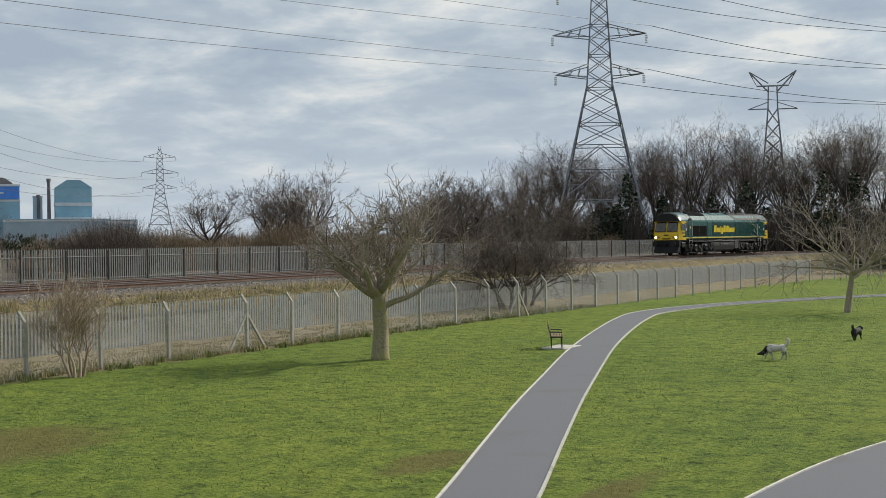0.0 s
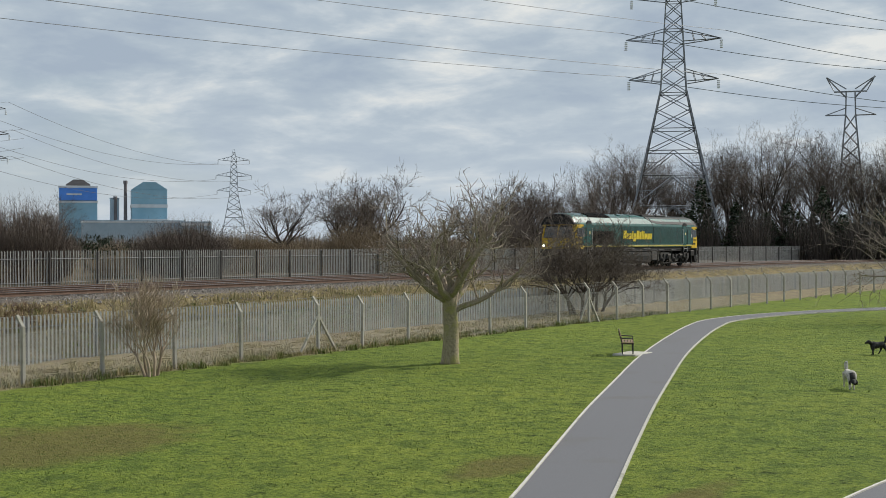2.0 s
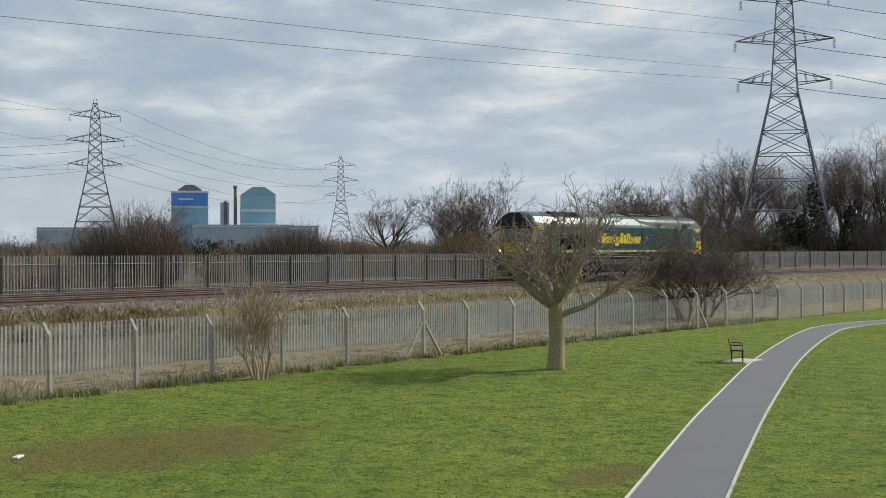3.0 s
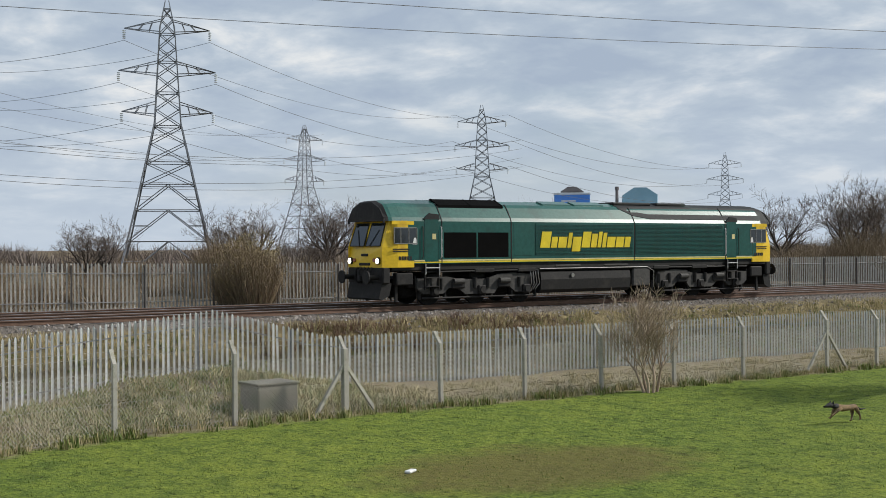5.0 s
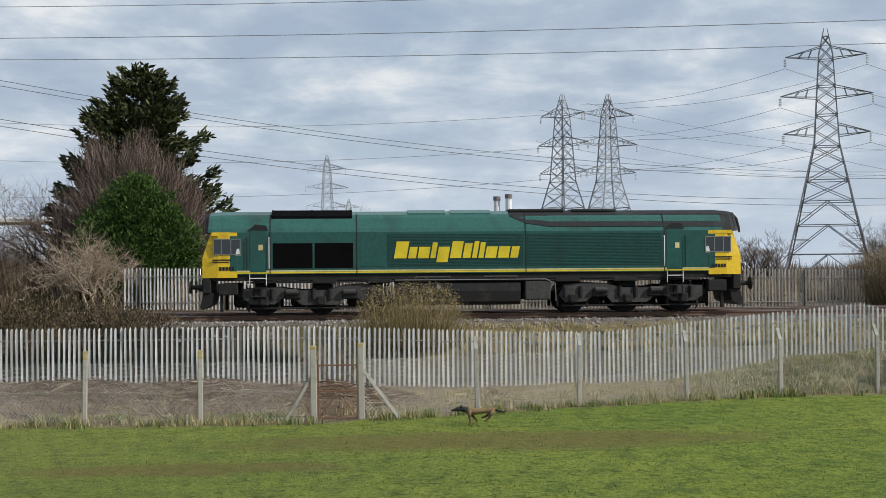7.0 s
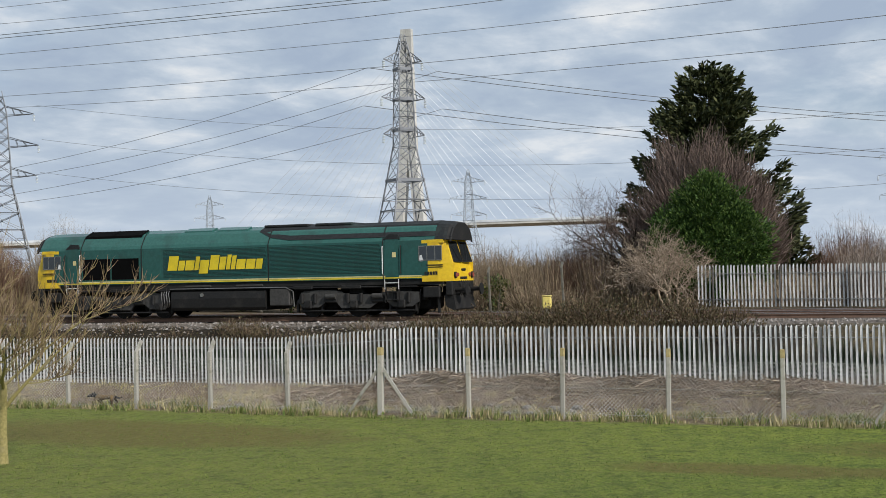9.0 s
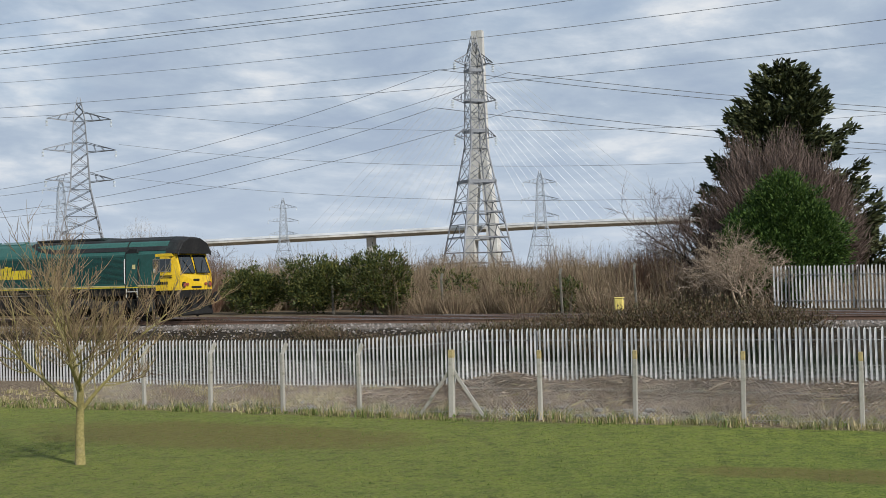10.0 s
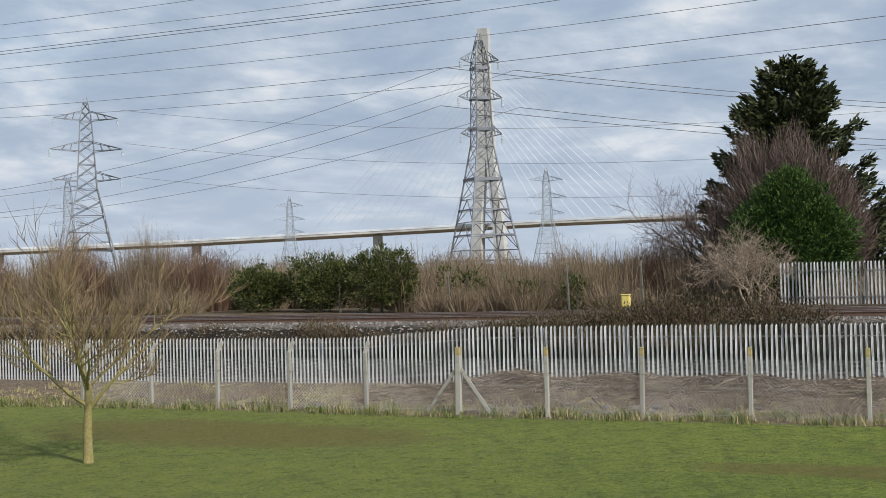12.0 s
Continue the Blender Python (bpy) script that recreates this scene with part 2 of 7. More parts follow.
def ground_material():
    """Park turf, rough verge, railway bank, ballast and scrubland, split by the plan with ragged edges."""
    m = bpy.data.materials.new("ground")
    m.use_nodes = True
    nt = m.node_tree
    b = nt.nodes["Principled BSDF"]
    vec = nt.nodes.new("ShaderNodeTexCoord").outputs["Object"]
    sp = nt.nodes.new("ShaderNodeSeparateXYZ")
    nt.links.new(vec, sp.inputs[0])
    n_small, n_mid, n_big, n_tiny = noise_out(nt, vec, 5.5, 8, 0.75), noise_out(nt, vec, 0.9, 5), noise_out(nt, vec, 0.12, 4), noise_out(nt, vec, 38.0, 3)

    def math_node(op, a, c, clamp=False):
        n = nt.nodes.new("ShaderNodeMath")
        n.operation, n.use_clamp = op, clamp
        for i, v in enumerate((a, c)):
            if isinstance(v, (int, float)):
                n.inputs[i].default_value = v
            else:
                nt.links.new(v, n.inputs[i])
        return n.outputs[0]

    jit = math_node("MULTIPLY", math_node("SUBTRACT", n_mid, 0.5), 1.8)
    jit2 = math_node("ADD", jit, math_node("MULTIPLY", math_node("SUBTRACT", n_small, 0.5), 1.0))
    # the lines follow the bend of the railway north of y = 75
    bend = math_node("MAXIMUM", math_node("SUBTRACT", sp.outputs["Y"], 75.0), 0.0)
    bend = math_node("MULTIPLY", math_node("MULTIPLY", bend, bend), 1 / 764)
    x = math_node("SUBTRACT", math_node("ADD", sp.outputs["X"], jit2), bend)
    grass = ramp(nt, n_small, [(0.28, (0.088, 0.126, 0.023)), (0.43, (0.158, 0.219, 0.035)), (0.68, (0.232, 0.288, 0.060))])
    grass = blend(nt, 1.0, grass, ramp(nt, n_big, [(0.3, (0.78, 0.85, 0.8)), (0.7, (1.15, 1.08, 1.0))]), "MULTIPLY")
    grass = blend(nt, ramp(nt, n_mid, [(0.62, (0, 0, 0)), (0.80, (0.55, 0.55, 0.55))]), grass, (0.12, 0.13, 0.035))
    tufts = ramp(nt, noise_out(nt, vec, 3.1, 8, 0.75), [(0.36, (0.30, 0.34, 0.34)), (0.46, (1.0, 1.0, 1.0))])
    grass = blend(nt, 1.0, grass, tufts, "MULTIPLY")
    blades = ramp(nt, noise_out(nt, vec, 13.0, 5, 0.7), [(0.36, (0.52, 0.56, 0.50)), (0.50, (1.0, 1.0, 1.0)), (0.64, (1.30, 1.24, 1.2))])
    grass = blend(nt, 1.0, grass, blades, "MULTIPLY")
    clumps = ramp(nt, noise_out(nt, vec, 1.5, 7, 0.72), [(0.37, (0.60, 0.66, 0.70)), (0.49, (1.0, 1.0, 1.0)), (0.63, (1.24, 1.17, 1.06))])
    grass = blend(nt, 1.0, grass, clumps, "MULTIPLY")
    # thinner, duller turf towards the south
    thin = math_node("MULTIPLY", math_node("SUBTRACT", 8.0, math_node("ADD", sp.outputs["Y"], math_node("MULTIPLY", jit2, 4.0))), 0.03, True)
    grass = blend(nt, math_node("MULTIPLY", math_node("MINIMUM", thin, 0.6), ramp(nt, n_small, [(0.4, (0.3, 0.3, 0.3)), (0.6, (1, 1, 1))])), grass, (0.205, 0.185, 0.072))

    # worn, brownish ovals of turf
    for cx, cy, rx, ry in ((-16.8, 18.4, 2.6, 4.0), (-16.6, 4.2, 1.7, 6.5), (-15.8, -17.0, 2.6, 6.5), (-13.5, -2.0, 0.9, 3.5), (-4.6, 19.2, 0.5, 3.5), (-8.4, 21.4, 0.7, 1.6)):
        dx = math_node("DIVIDE", math_node("SUBTRACT", sp.outputs["X"], cx), rx)
        dy = math_node("DIVIDE", math_node("SUBTRACT", sp.outputs["Y"], cy), ry)
        d = math_node("ADD", math_node("MULTIPLY", dx, dx), math_node("MULTIPLY", dy, dy))
        d = math_node("ADD", d, math_node("MULTIPLY", math_node("SUBTRACT", n_mid, 0.5), 1.6))
        k = ramp(nt, d, [(0.35, (0.75, 0.75, 0.75)), (1.0, (0, 0, 0))])
        grass = blend(nt, k, grass, ramp(nt, n_small, [(0.35, (0.13, 0.105, 0.032)), (0.65, (0.19, 0.155, 0.055))]))
    verge = ramp(nt, n_small, [(0.28, (0.12, 0.10, 0.055)), (0.5, (0.28, 0.235, 0.145)), (0.7, (0.44, 0.375, 0.245))])
    verge = blend(nt, ramp(nt, n_mid, [(0.48, (0, 0, 0)), (0.60, (0.8, 0.8, 0.8))]), verge, (0.215, 0.17, 0.12))
    litter = ramp(nt, noise_out(nt, vec, 9.0, 8, 0.75), [(0.36, (0.055, 0.038, 0.027)), (0.50, (0.17, 0.125, 0.088)), (0.63, (0.40, 0.32, 0.225))])
    south_v = math_node("MULTIPLY", math_node("SUBTRACT", 6.0, math_node("ADD", sp.outputs["Y"], math_node("MULTIPLY", jit2, 2.0))), 0.2, True)
    verge = blend(nt, math_node("MULTIPLY", south_v, 0.85), verge, litter)
    bank = ramp(nt, n_small, [(0.32, (0.13, 0.10, 0.05)), (0.66, (0.36, 0.29, 0.15))])
    bank = blend(nt, ramp(nt, n_mid, [(0.45, (0, 0, 0)), (0.62, (0.7, 0.7, 0.7))]), bank, (0.12, 0.10, 0.055))
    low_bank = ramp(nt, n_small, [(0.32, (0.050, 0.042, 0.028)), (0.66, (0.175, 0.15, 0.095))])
    # the bank south of the kink is painted near-black for shade among the brambles
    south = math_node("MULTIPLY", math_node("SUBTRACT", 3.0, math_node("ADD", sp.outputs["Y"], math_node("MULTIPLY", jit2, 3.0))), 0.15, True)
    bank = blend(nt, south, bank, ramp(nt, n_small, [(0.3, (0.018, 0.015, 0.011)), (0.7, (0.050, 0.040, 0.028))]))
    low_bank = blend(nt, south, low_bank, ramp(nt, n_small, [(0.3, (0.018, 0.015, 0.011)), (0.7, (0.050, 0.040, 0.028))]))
    ballast = ramp(nt, n_tiny, [(0.3, (0.10, 0.085, 0.07)), (0.7, (0.27, 0.235, 0.20))])
    scrub = ramp(nt, n_mid, [(0.3, (0.10, 0.075, 0.05)), (0.7, (0.20, 0.155, 0.095))])
    col = grass
    swing_k = math_node("MULTIPLY", math_node("SUBTRACT", 13.0, sp.outputs["Y"]), 1 / 12.5, True)
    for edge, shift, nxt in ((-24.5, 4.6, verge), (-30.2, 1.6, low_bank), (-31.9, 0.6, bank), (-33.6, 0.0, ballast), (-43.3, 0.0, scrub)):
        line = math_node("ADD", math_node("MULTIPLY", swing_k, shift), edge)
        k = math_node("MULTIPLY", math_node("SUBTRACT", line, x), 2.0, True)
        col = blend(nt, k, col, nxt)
    nt.links.new(col, b.inputs["Base Color"])
    b.inputs["Roughness"].default_value = 0.95
    b.inputs["Specular IOR Level"].default_value = 0.15
    bp = nt.nodes.new("ShaderNodeBump")
    bp.inputs["Strength"].default_value, bp.inputs["Distance"].default_value = 0.9, 0.14
    nt.links.new(math_node("ADD", n_small, math_node("MULTIPLY", n_tiny, 0.35)), bp.inputs["Height"])
    nt.links.new(bp.outputs[0], b.inputs["Normal"])
    return m


GROUND = ground_material()

# ---------------------------------------------------------------- building helpers


class Shape:
    """Vertices and faces of one part."""

    def __init__(self):
        self.v, self.f = [], []

    def quad(self, *pts):
        n = len(self.v)
        self.v += [tuple(p) for p in pts]
        self.f.append(tuple(range(n, n + len(pts))))
        return self

    def box(self, cx, cy, cz, sx, sy, sz, c=0.0, m=None):
        """A box by centre and size; c chamfers all its edges."""
        n, hx, hy, hz = len(self.v), sx / 2, sy / 2, sz / 2
        m = m or Matrix()
        if c <= 0:
            pts = [(cx + a * hx, cy + b * hy, cz + d * hz) for a in (-1, 1) for b in (-1, 1) for d in (-1, 1)]
            self.v += [tuple(m @ Vector(p)) for p in pts]
            self.f += [tuple(n + i for i in q) for q in ((0, 1, 3, 2), (4, 6, 7, 5), (0, 4, 5, 1), (2, 3, 7, 6), (0, 2, 6, 4), (1, 5, 7, 3))]
            return self
        idx, k = {}, n
        for a in (-1, 1):
            for b in (-1, 1):
                for d in (-1, 1):
                    for axis in range(3):
                        p = [cx + a * (hx - c), cy + b * (hy - c), cz + d * (hz - c)]
                        p[axis] += (a, b, d)[axis] * c
                        self.v.append(tuple(m @ Vector(p)))
                        idx[a, b, d, axis] = k
                        k += 1
        for s in (-1, 1):
            self.f.append((idx[s, -1, -1, 0], idx[s, 1, -1, 0], idx[s, 1, 1, 0], idx[s, -1, 1, 0]))
            self.f.append((idx[-1, s, -1, 1], idx[1, s, -1, 1], idx[1, s, 1, 1], idx[-1, s, 1, 1]))
            self.f.append((idx[-1, -1, s, 2], idx[1, -1, s, 2], idx[1, 1, s, 2], idx[-1, 1, s, 2]))
            for r in (-1, 1):
                self.f.append((idx[s, r, -1, 0], idx[s, r, 1, 0], idx[s, r, 1, 1], idx[s, r, -1, 1]))
                self.f.append((idx[s, -1, r, 0], idx[s, 1, r, 0], idx[s, 1, r, 2], idx[s, -1, r, 2]))
                self.f.append((idx[-1, s, r, 1], idx[1, s, r, 1], idx[1, s, r, 2], idx[-1, s, r, 2]))
                for u in (-1, 1):
                    self.f.append((idx[s, r, u, 0], idx[s, r, u, 1], idx[s, r, u, 2]))
        return self

    def tube(self, a, b, r0, r1=None, n=6, caps=True):
        a, b = Vector(a), Vector(b)
        r1 = r0 if r1 is None else r1
        d = (b - a)
        if d.length < 1e-6:
            return self
        d.normalize()
        u = d.orthogonal().normalized()
        w = d.cross(u)
        k = len(self.v)
        for p, r in ((a, r0), (b, r1)):
            for i in range(n):
                t = 2 * math.pi * i / n
                self.v.append(tuple(p + (u * math.cos(t) + w * math.sin(t)) * r))
        self.f += [(k + i, k + (i + 1) % n, k + n + (i + 1) % n, k + n + i) for i in range(n)]
        if caps and n > 3:
            self.f += [tuple(k + i for i in reversed(range(n))), tuple(k + n + i for i in range(n))]
        return self

    def path(self, pts, radii, n=6):
        """A tube through points, with shared rings."""
        k0 = len(self.v)
        pts = [Vector(p) for p in pts]
        up = None
        for i, p in enumerate(pts):
            d = (pts[min(i + 1, len(pts) - 1)] - pts[max(i - 1, 0)]).normalized()
            u = d.orthogonal().normalized() if up is None else (up - d * up.dot(d)).normalized()
            up, w = u, d.cross(u)
            r = radii[i] if isinstance(radii, (list, tuple)) else radii
            for j in range(n):
                t = 2 * math.pi * j / n
                self.v.append(tuple(p + (u * math.cos(t) + w * math.sin(t)) * r))
        for i in range(len(pts) - 1):
            a, b = k0 + i * n, k0 + (i + 1) * n
            self.f += [(a + j, a + (j + 1) % n, b + (j + 1) % n, b + j) for j in range(n)]
        if n > 3:
            self.f += [tuple(k0 + j for j in reversed(range(n))), tuple(k0 + (len(pts) - 1) * n + j for j in range(n))]
        return self

    def prism(self, outline, axis, lo, hi):
        """A flat outline (two coordinates) pushed out along an axis from lo to hi."""
        n, k = len(outline), len(self.v)
        for h in (lo, hi):
            for p, q in outline:
                self.v.append({"x": (h, p, q), "y": (p, h, q), "z": (p, q, h)}[axis])
        self.f += [(k + i, k + (i + 1) % n, k + n + (i + 1) % n, k + n + i) for i in range(n)]
        self.f += [tuple(k + i for i in reversed(range(n))), tuple(k + n + i for i in range(n))]
        return self

    def disc(self, c, axis, r, w, n=20, r2=None):
        """A round plate of radius r and thickness w."""
        c, half = Vector(c), Vector({"x": (w / 2, 0, 0), "y": (0, w / 2, 0), "z": (0, 0, w / 2)}[axis])
        return self.tube(c - half, c + half, r, r if r2 is None else r2, n)

    def loft(self, rings):
        k, n = len(self.v), len(rings[0])
        for ring in rings:
            self.v += [tuple(p) for p in ring]
        for i in range(len(rings) - 1):
            a, b = k + i * n, k + (i + 1) * n
            self.f += [(a + j, a + (j + 1) % n, b + (j + 1) % n, b + j) for j in range(n)]
        self.f += [tuple(k + j for j in reversed(range(n))), tuple(k + (len(rings) - 1) * n + j for j in range(n))]
        return self

    def mesh(self, name, material, smooth=False, tidy=True):
        me = bpy.data.meshes.new(name)
        me.from_pydata(self.v, [], self.f)
        if tidy and len(self.f) < 6000:
            bm = bmesh.new()
            bm.from_mesh(me)
            bmesh.ops.recalc_face_normals(bm, faces=bm.faces)
            bm.to_mesh(me)
            bm.free()
        me.materials.append(material)
        if smooth:
            me.polygons.foreach_set("use_smooth", [True] * len(me.polygons))
        me.update()
        return me


def part(name, shape, material, parent=None, label="", smooth=False, m=None):
    ob = new(name, shape.mesh(name, material, smooth))
    if parent is not None:
        ob.parent = parent
    if m is not None:
        ob.matrix_basis = m
    if label:
        ob["label"] = label
    return ob


def thing(name, label, category, m=None, group="", kind=""):
    ob = new(name)
    ob.empty_display_size = 0.3
    if m is not None:
        ob.matrix_basis = m
    return tagged(ob, label, category, group, kind)


def lerp(x, pts):
    """Piecewise-linear profile."""
    if x <= pts[0][0]:
        return pts[0][1]
    for (a, va), (b, vb) in zip(pts, pts[1:]):
        if x <= b:
            return va + (vb - va) * (x - a) / (b - a)
    return pts[-1][1]


# ---------------------------------------------------------------- the lie of the land


def bend(y):
    """Sideways shift of railway and fences, which curve away in the north."""
    return max(0.0, y - 75.0) ** 2 / 764.0 if y < 190 else 17.3 + (y - 190) * 0.30


def south(y):
    """0 north of the kink in the fences, 1 well south of it."""
    return min(1.0, max(0.0, (13.0 - y) / 12.5))


def nearer(x, y):
    """The strip between the two fences swings towards the park in the south."""
    k = min(1.0, max(0.0, (x + 31.0) / 5.9))
    return x + 4.6 * k * south(y)


TRACK_X, FAR_TRACK_X, RAIL_TOP_Z = -36.7, -40.1, 2.0
FRONT_X, BACK_X, LINK_X = -29.5, -43.6, -25.1
PALISADE_TOP = [(-60, 1.60), (-20, 1.62), (-15, 1.96), (0, 1.97), (6, 1.72), (9, 1.65), (13, 2.02), (17.5, 2.46), (21, 1.60), (30, 1.58), (60, 1.50), (140, 1.4)]


def land(x, y):
    u = x - bend(y)
    z = lerp(u, [(-70, 1.75), (-44.2, 1.9), (-42.4, 1.78), (-34.3, 1.80), (-33.2, 1.60), (-30.6, 0.22), (-29.0, 0.02), (-26.0, 0.0), (0, 0.0)])
    # grassy mound between the two fences
    z += 0.85 * math.exp(-((u + 29.0) / 1.7) ** 2 - ((y - 17.0) / 3.6) ** 2)
    z += 0.48 * math.exp(-((u + 24.9) / 1.5) ** 2) * lerp(y, [(-17, 0), (-13, 0.8), (-9, 1.0), (-6, 0.6), (-3, 1.0), (0.0, 0.5), (3.0, 0.0)])
    if u > nearer(-25, y):
        z += 0.05 * noise.noise((x * 0.12, y * 0.12, 0.0))
    elif u > -33:
        z += 0.10 * noise.noise((x * 0.7, y * 0.7, 3.0))
    elif u < -44:
        z += 0.35 * noise.noise((x * 0.05, y * 0.05, 7.0))
    return z


def build_ground():
    def steps(lo, hi, fine, far):
        out, v = [], lo
        while v < hi:
            out.append(v)
            v += fine
        s, step, o = hi, fine, []
        while s < far:
            o.append(s)
            step *= 1.35
            s += step
        s, step, q = lo, fine, []
        while s > -far:
            step *= 1.35
            s -= step
            q.append(s)
        return sorted(q) + out + o + [far]
    xs, ys = steps(-46, 14, 0.6, 4200), steps(-60, 130, 1.0, 4200)
    verts = [(x, y, land(x, y)) for x in xs for y in ys]
    n = len(ys)
    faces = [(i * n + j, (i + 1) * n + j, (i + 1) * n + j + 1, i * n + j + 1) for i in range(len(xs) - 1) for j in range(n - 1)]
    me = bpy.data.meshes.new("ground")
    me.from_pydata(verts, [], faces)
    me.materials.append(GROUND)
    me.polygons.foreach_set("use_smooth", [True] * len(faces))
    tagged(new("ground", me), "green park turf rising to a gravelled railway bank", "ground", kind="structure")


build_ground()


def ribbon(name, left, right, z, material, label, thick=0.05):
    """A strip between two edge lines, with thickness."""
    s = Shape()
    rings = []
    for (ax, ay), (bx, by) in zip(left, right):
        za, zb = land(ax, ay) + z, land(bx, by) + z
        rings.append([(ax, ay, za), (bx, by, zb), (bx, by, zb - thick), (ax, ay, za - thick)])
    s.loft(rings)
    return tagged(new(name, s.mesh(name, material)), label, "path", kind="structure")


def smooth_line(pts, n):
    """A Catmull-Rom line through points."""
    p = [Vector(q) for q in pts]
    p = [p[0] * 2 - p[1]] + p + [p[-1] * 2 - p[-2]]
    out = []
    for i in range(1, len(p) - 2):
        for k in range(n):
            t = k / n
            a, b, c, d = p[i - 1], p[i], p[i + 1], p[i + 2]
            out.append(0.5 * (2 * b + (c - a) * t + (2 * a - 5 * b + 4 * c - d) * t * t + (3 * b - a - 3 * c + d) * t ** 3))
    return out + [p[-2]]


def build_paths():
    main = smooth_line([(-3.15, 10.6), (-4.4, 14.6), (-6.05, 19.2), (-8.05, 24.4), (-11.55, 33.8), (-15.6, 45.4), (-18.75, 56.0), (-19.95, 62.2), (-18.9, 68.8), (-15.5, 77.0), (-9.0, 88.0), (0.0, 98.0)], 8)
    second = smooth_line([(1.0, -14.0), (-0.6, 0.0), (-1.5, 12.0), (-1.55, 20.6), (-0.75, 26.8), (1.6, 34.0), (6.0, 41.0)], 8)
    for line, half, text in ((main, 0.70, "grey asphalt footpath curving through the turf"), (second, 1.1, "grey asphalt side path with pale edging")):
        left, right = [], []
        for i, p in enumerate(line):
            d = (line[min(i + 1, len(line) - 1)] - line[max(i - 1, 0)]).normalized()
            nrm = Vector((-d.y, d.x))
            left.append(tuple(p + nrm * half))
            right.append(tuple(p - nrm * half))
        path_ob = ribbon("footpath", left, right, 0.03, ASPHALT, text)
        edge_no = 0
        for edge, s in ((left, 1), (right, -1)):
            e = Shape()
            for (ax, ay), (bx, by) in zip(edge, edge[1:]):
                a, b = Vector((ax, ay)), Vector((bx, by))
                d = (b - a).normalized()
                nrm = Vector((-d.y, d.x)) * 0.026 * s
                a2, b2 = b * 0.004 + a * 0.996, b * 0.99 + a * 0.01
                off = nrm
                ring = []
                for q in (a2, b2):
                    z = land(q.x, q.y)
                    q0, q1 = q + off * 0.2, q + off * 1.9
                    ring.append([(q0.x, q0.y, z - 0.05), (q0.x, q0.y, z + 0.05), (q1.x, q1.y, z + 0.05), (q1.x, q1.y, z - 0.05)])
                e.loft(ring)
            part("edging", e, KERB, path_ob, "pale concrete path edging")


build_paths()

# ---------------------------------------------------------------- railway


def rail_line(cx, lo=-120, hi=210, step=2.5):
    n = int((hi - lo) / step)
    return [(cx + bend(lo + i * step), lo + i * step) for i in range(n + 1)]


def build_track(cx, label):
    track = thing("railway_track", label, "railway track", kind="structure")
    for off in (-0.7525, 0.7525):
        prof = [(-0.07, -0.16), (0.07, -0.16), (0.07, -0.135), (0.012, -0.12), (0.012, -0.05), (0.036, -0.04), (0.036, -0.004), (-0.036, -0.004), (-0.036, -0.04), (-0.012, -0.05), (-0.012, -0.12), (-0.07, -0.135)]
        s, top = Shape(), Shape()
        line = rail_line(cx + off)
        s.loft([[(x + a, y, RAIL_TOP_Z + b) for a, b in prof] for x, y in line])
        top.loft([[(x + a, y, RAIL_TOP_Z + b) for a, b in ((-0.034, -0.004), (0.034, -0.004), (0.028, 0.001), (-0.028, 0.001))] for x, y in line])
        r = part("rail", s, RAIL, track, "rust-brown steel rail")
        part("rail_head", top, RAIL_TOP, r, "bright worn rail head")
    s = Shape()
    y = -90.0
    while y < 150:
        x = cx + bend(y)
        s.box(x, y, RAIL_TOP_Z - 0.265, 2.5, 0.26, 0.15, 0.02)
        y += 0.65
    tagged(part("sleepers", s, SLEEPER, track, "concrete sleepers half sunk in ballast"), kind="stuff")


build_track(TRACK_X, "near railway track with rusty rails on ballast")
build_track(FAR_TRACK_X, "far railway track with rusty rails on ballast")


def build_ballast():
    rng = random.Random(5)
    s = Shape()
    for i in range(15000):
        y = rng.uniform(-55, 75) if i % 5 else rng.uniform(75, 130)
        u = rng.choice((rng.uniform(-34.9, -32.6), rng.uniform(-38.2, -33.2), rng.uniform(-43.2, -41.2)))
        x = u + bend(y)
        z = land(x, y)
        r = rng.uniform(0.035, 0.085)
        k = len(s.v)
        for a in range(4):
            t = a * 1.571 + rng.uniform(-0.5, 0.5)
            s.v.append((x + r * math.cos(t), y + r * math.sin(t), z + rng.uniform(-0.2, 0.3) * r))
        s.v += [(x + rng.uniform(-.3, .3) * r, y + rng.uniform(-.3, .3) * r, z + r * rng.uniform(0.6, 1.1))]
        s.f += [(k, k + 1, k + 4), (k + 1, k + 2, k + 4), (k + 2, k + 3, k + 4), (k + 3, k, k + 4)]
    tagged(new("ballast", s.mesh("ballast", STONE, tidy=False)), "loose grey and brown track ballast stones", "ballast", kind="stuff")


build_ballast()


# ---------------------------------------------------------------- locomotive
GREEN = surface("dark green paint", (0.011, 0.064, 0.055), (0.016, 0.084, 0.072), 0.2, 8, 0.8, (0.013, 0.055, 0.046), 0.3, bump=0.03)
GREEN_ROOF = surface("roof green paint", (0.020, 0.085, 0.070), (0.030, 0.112, 0.092), 0.25, 10, 0.6, (0.020, 0.060, 0.050), 0.3, bump=0.05)
SOOT = surface("soot-blackened roof", (0.008, 0.009, 0.010), (0.020, 0.022, 0.022), 0.7, 10, 0.7, (0.024, 0.036, 0.033), 0.15, bump=0.05, spec=0.3)
YELLOW = surface("warning yellow paint", (0.62, 0.40, 0.010), (0.74, 0.50, 0.015), 0.4, 9, 1.2, (0.50, 0.30, 0.02), 0.25, bump=0.03)
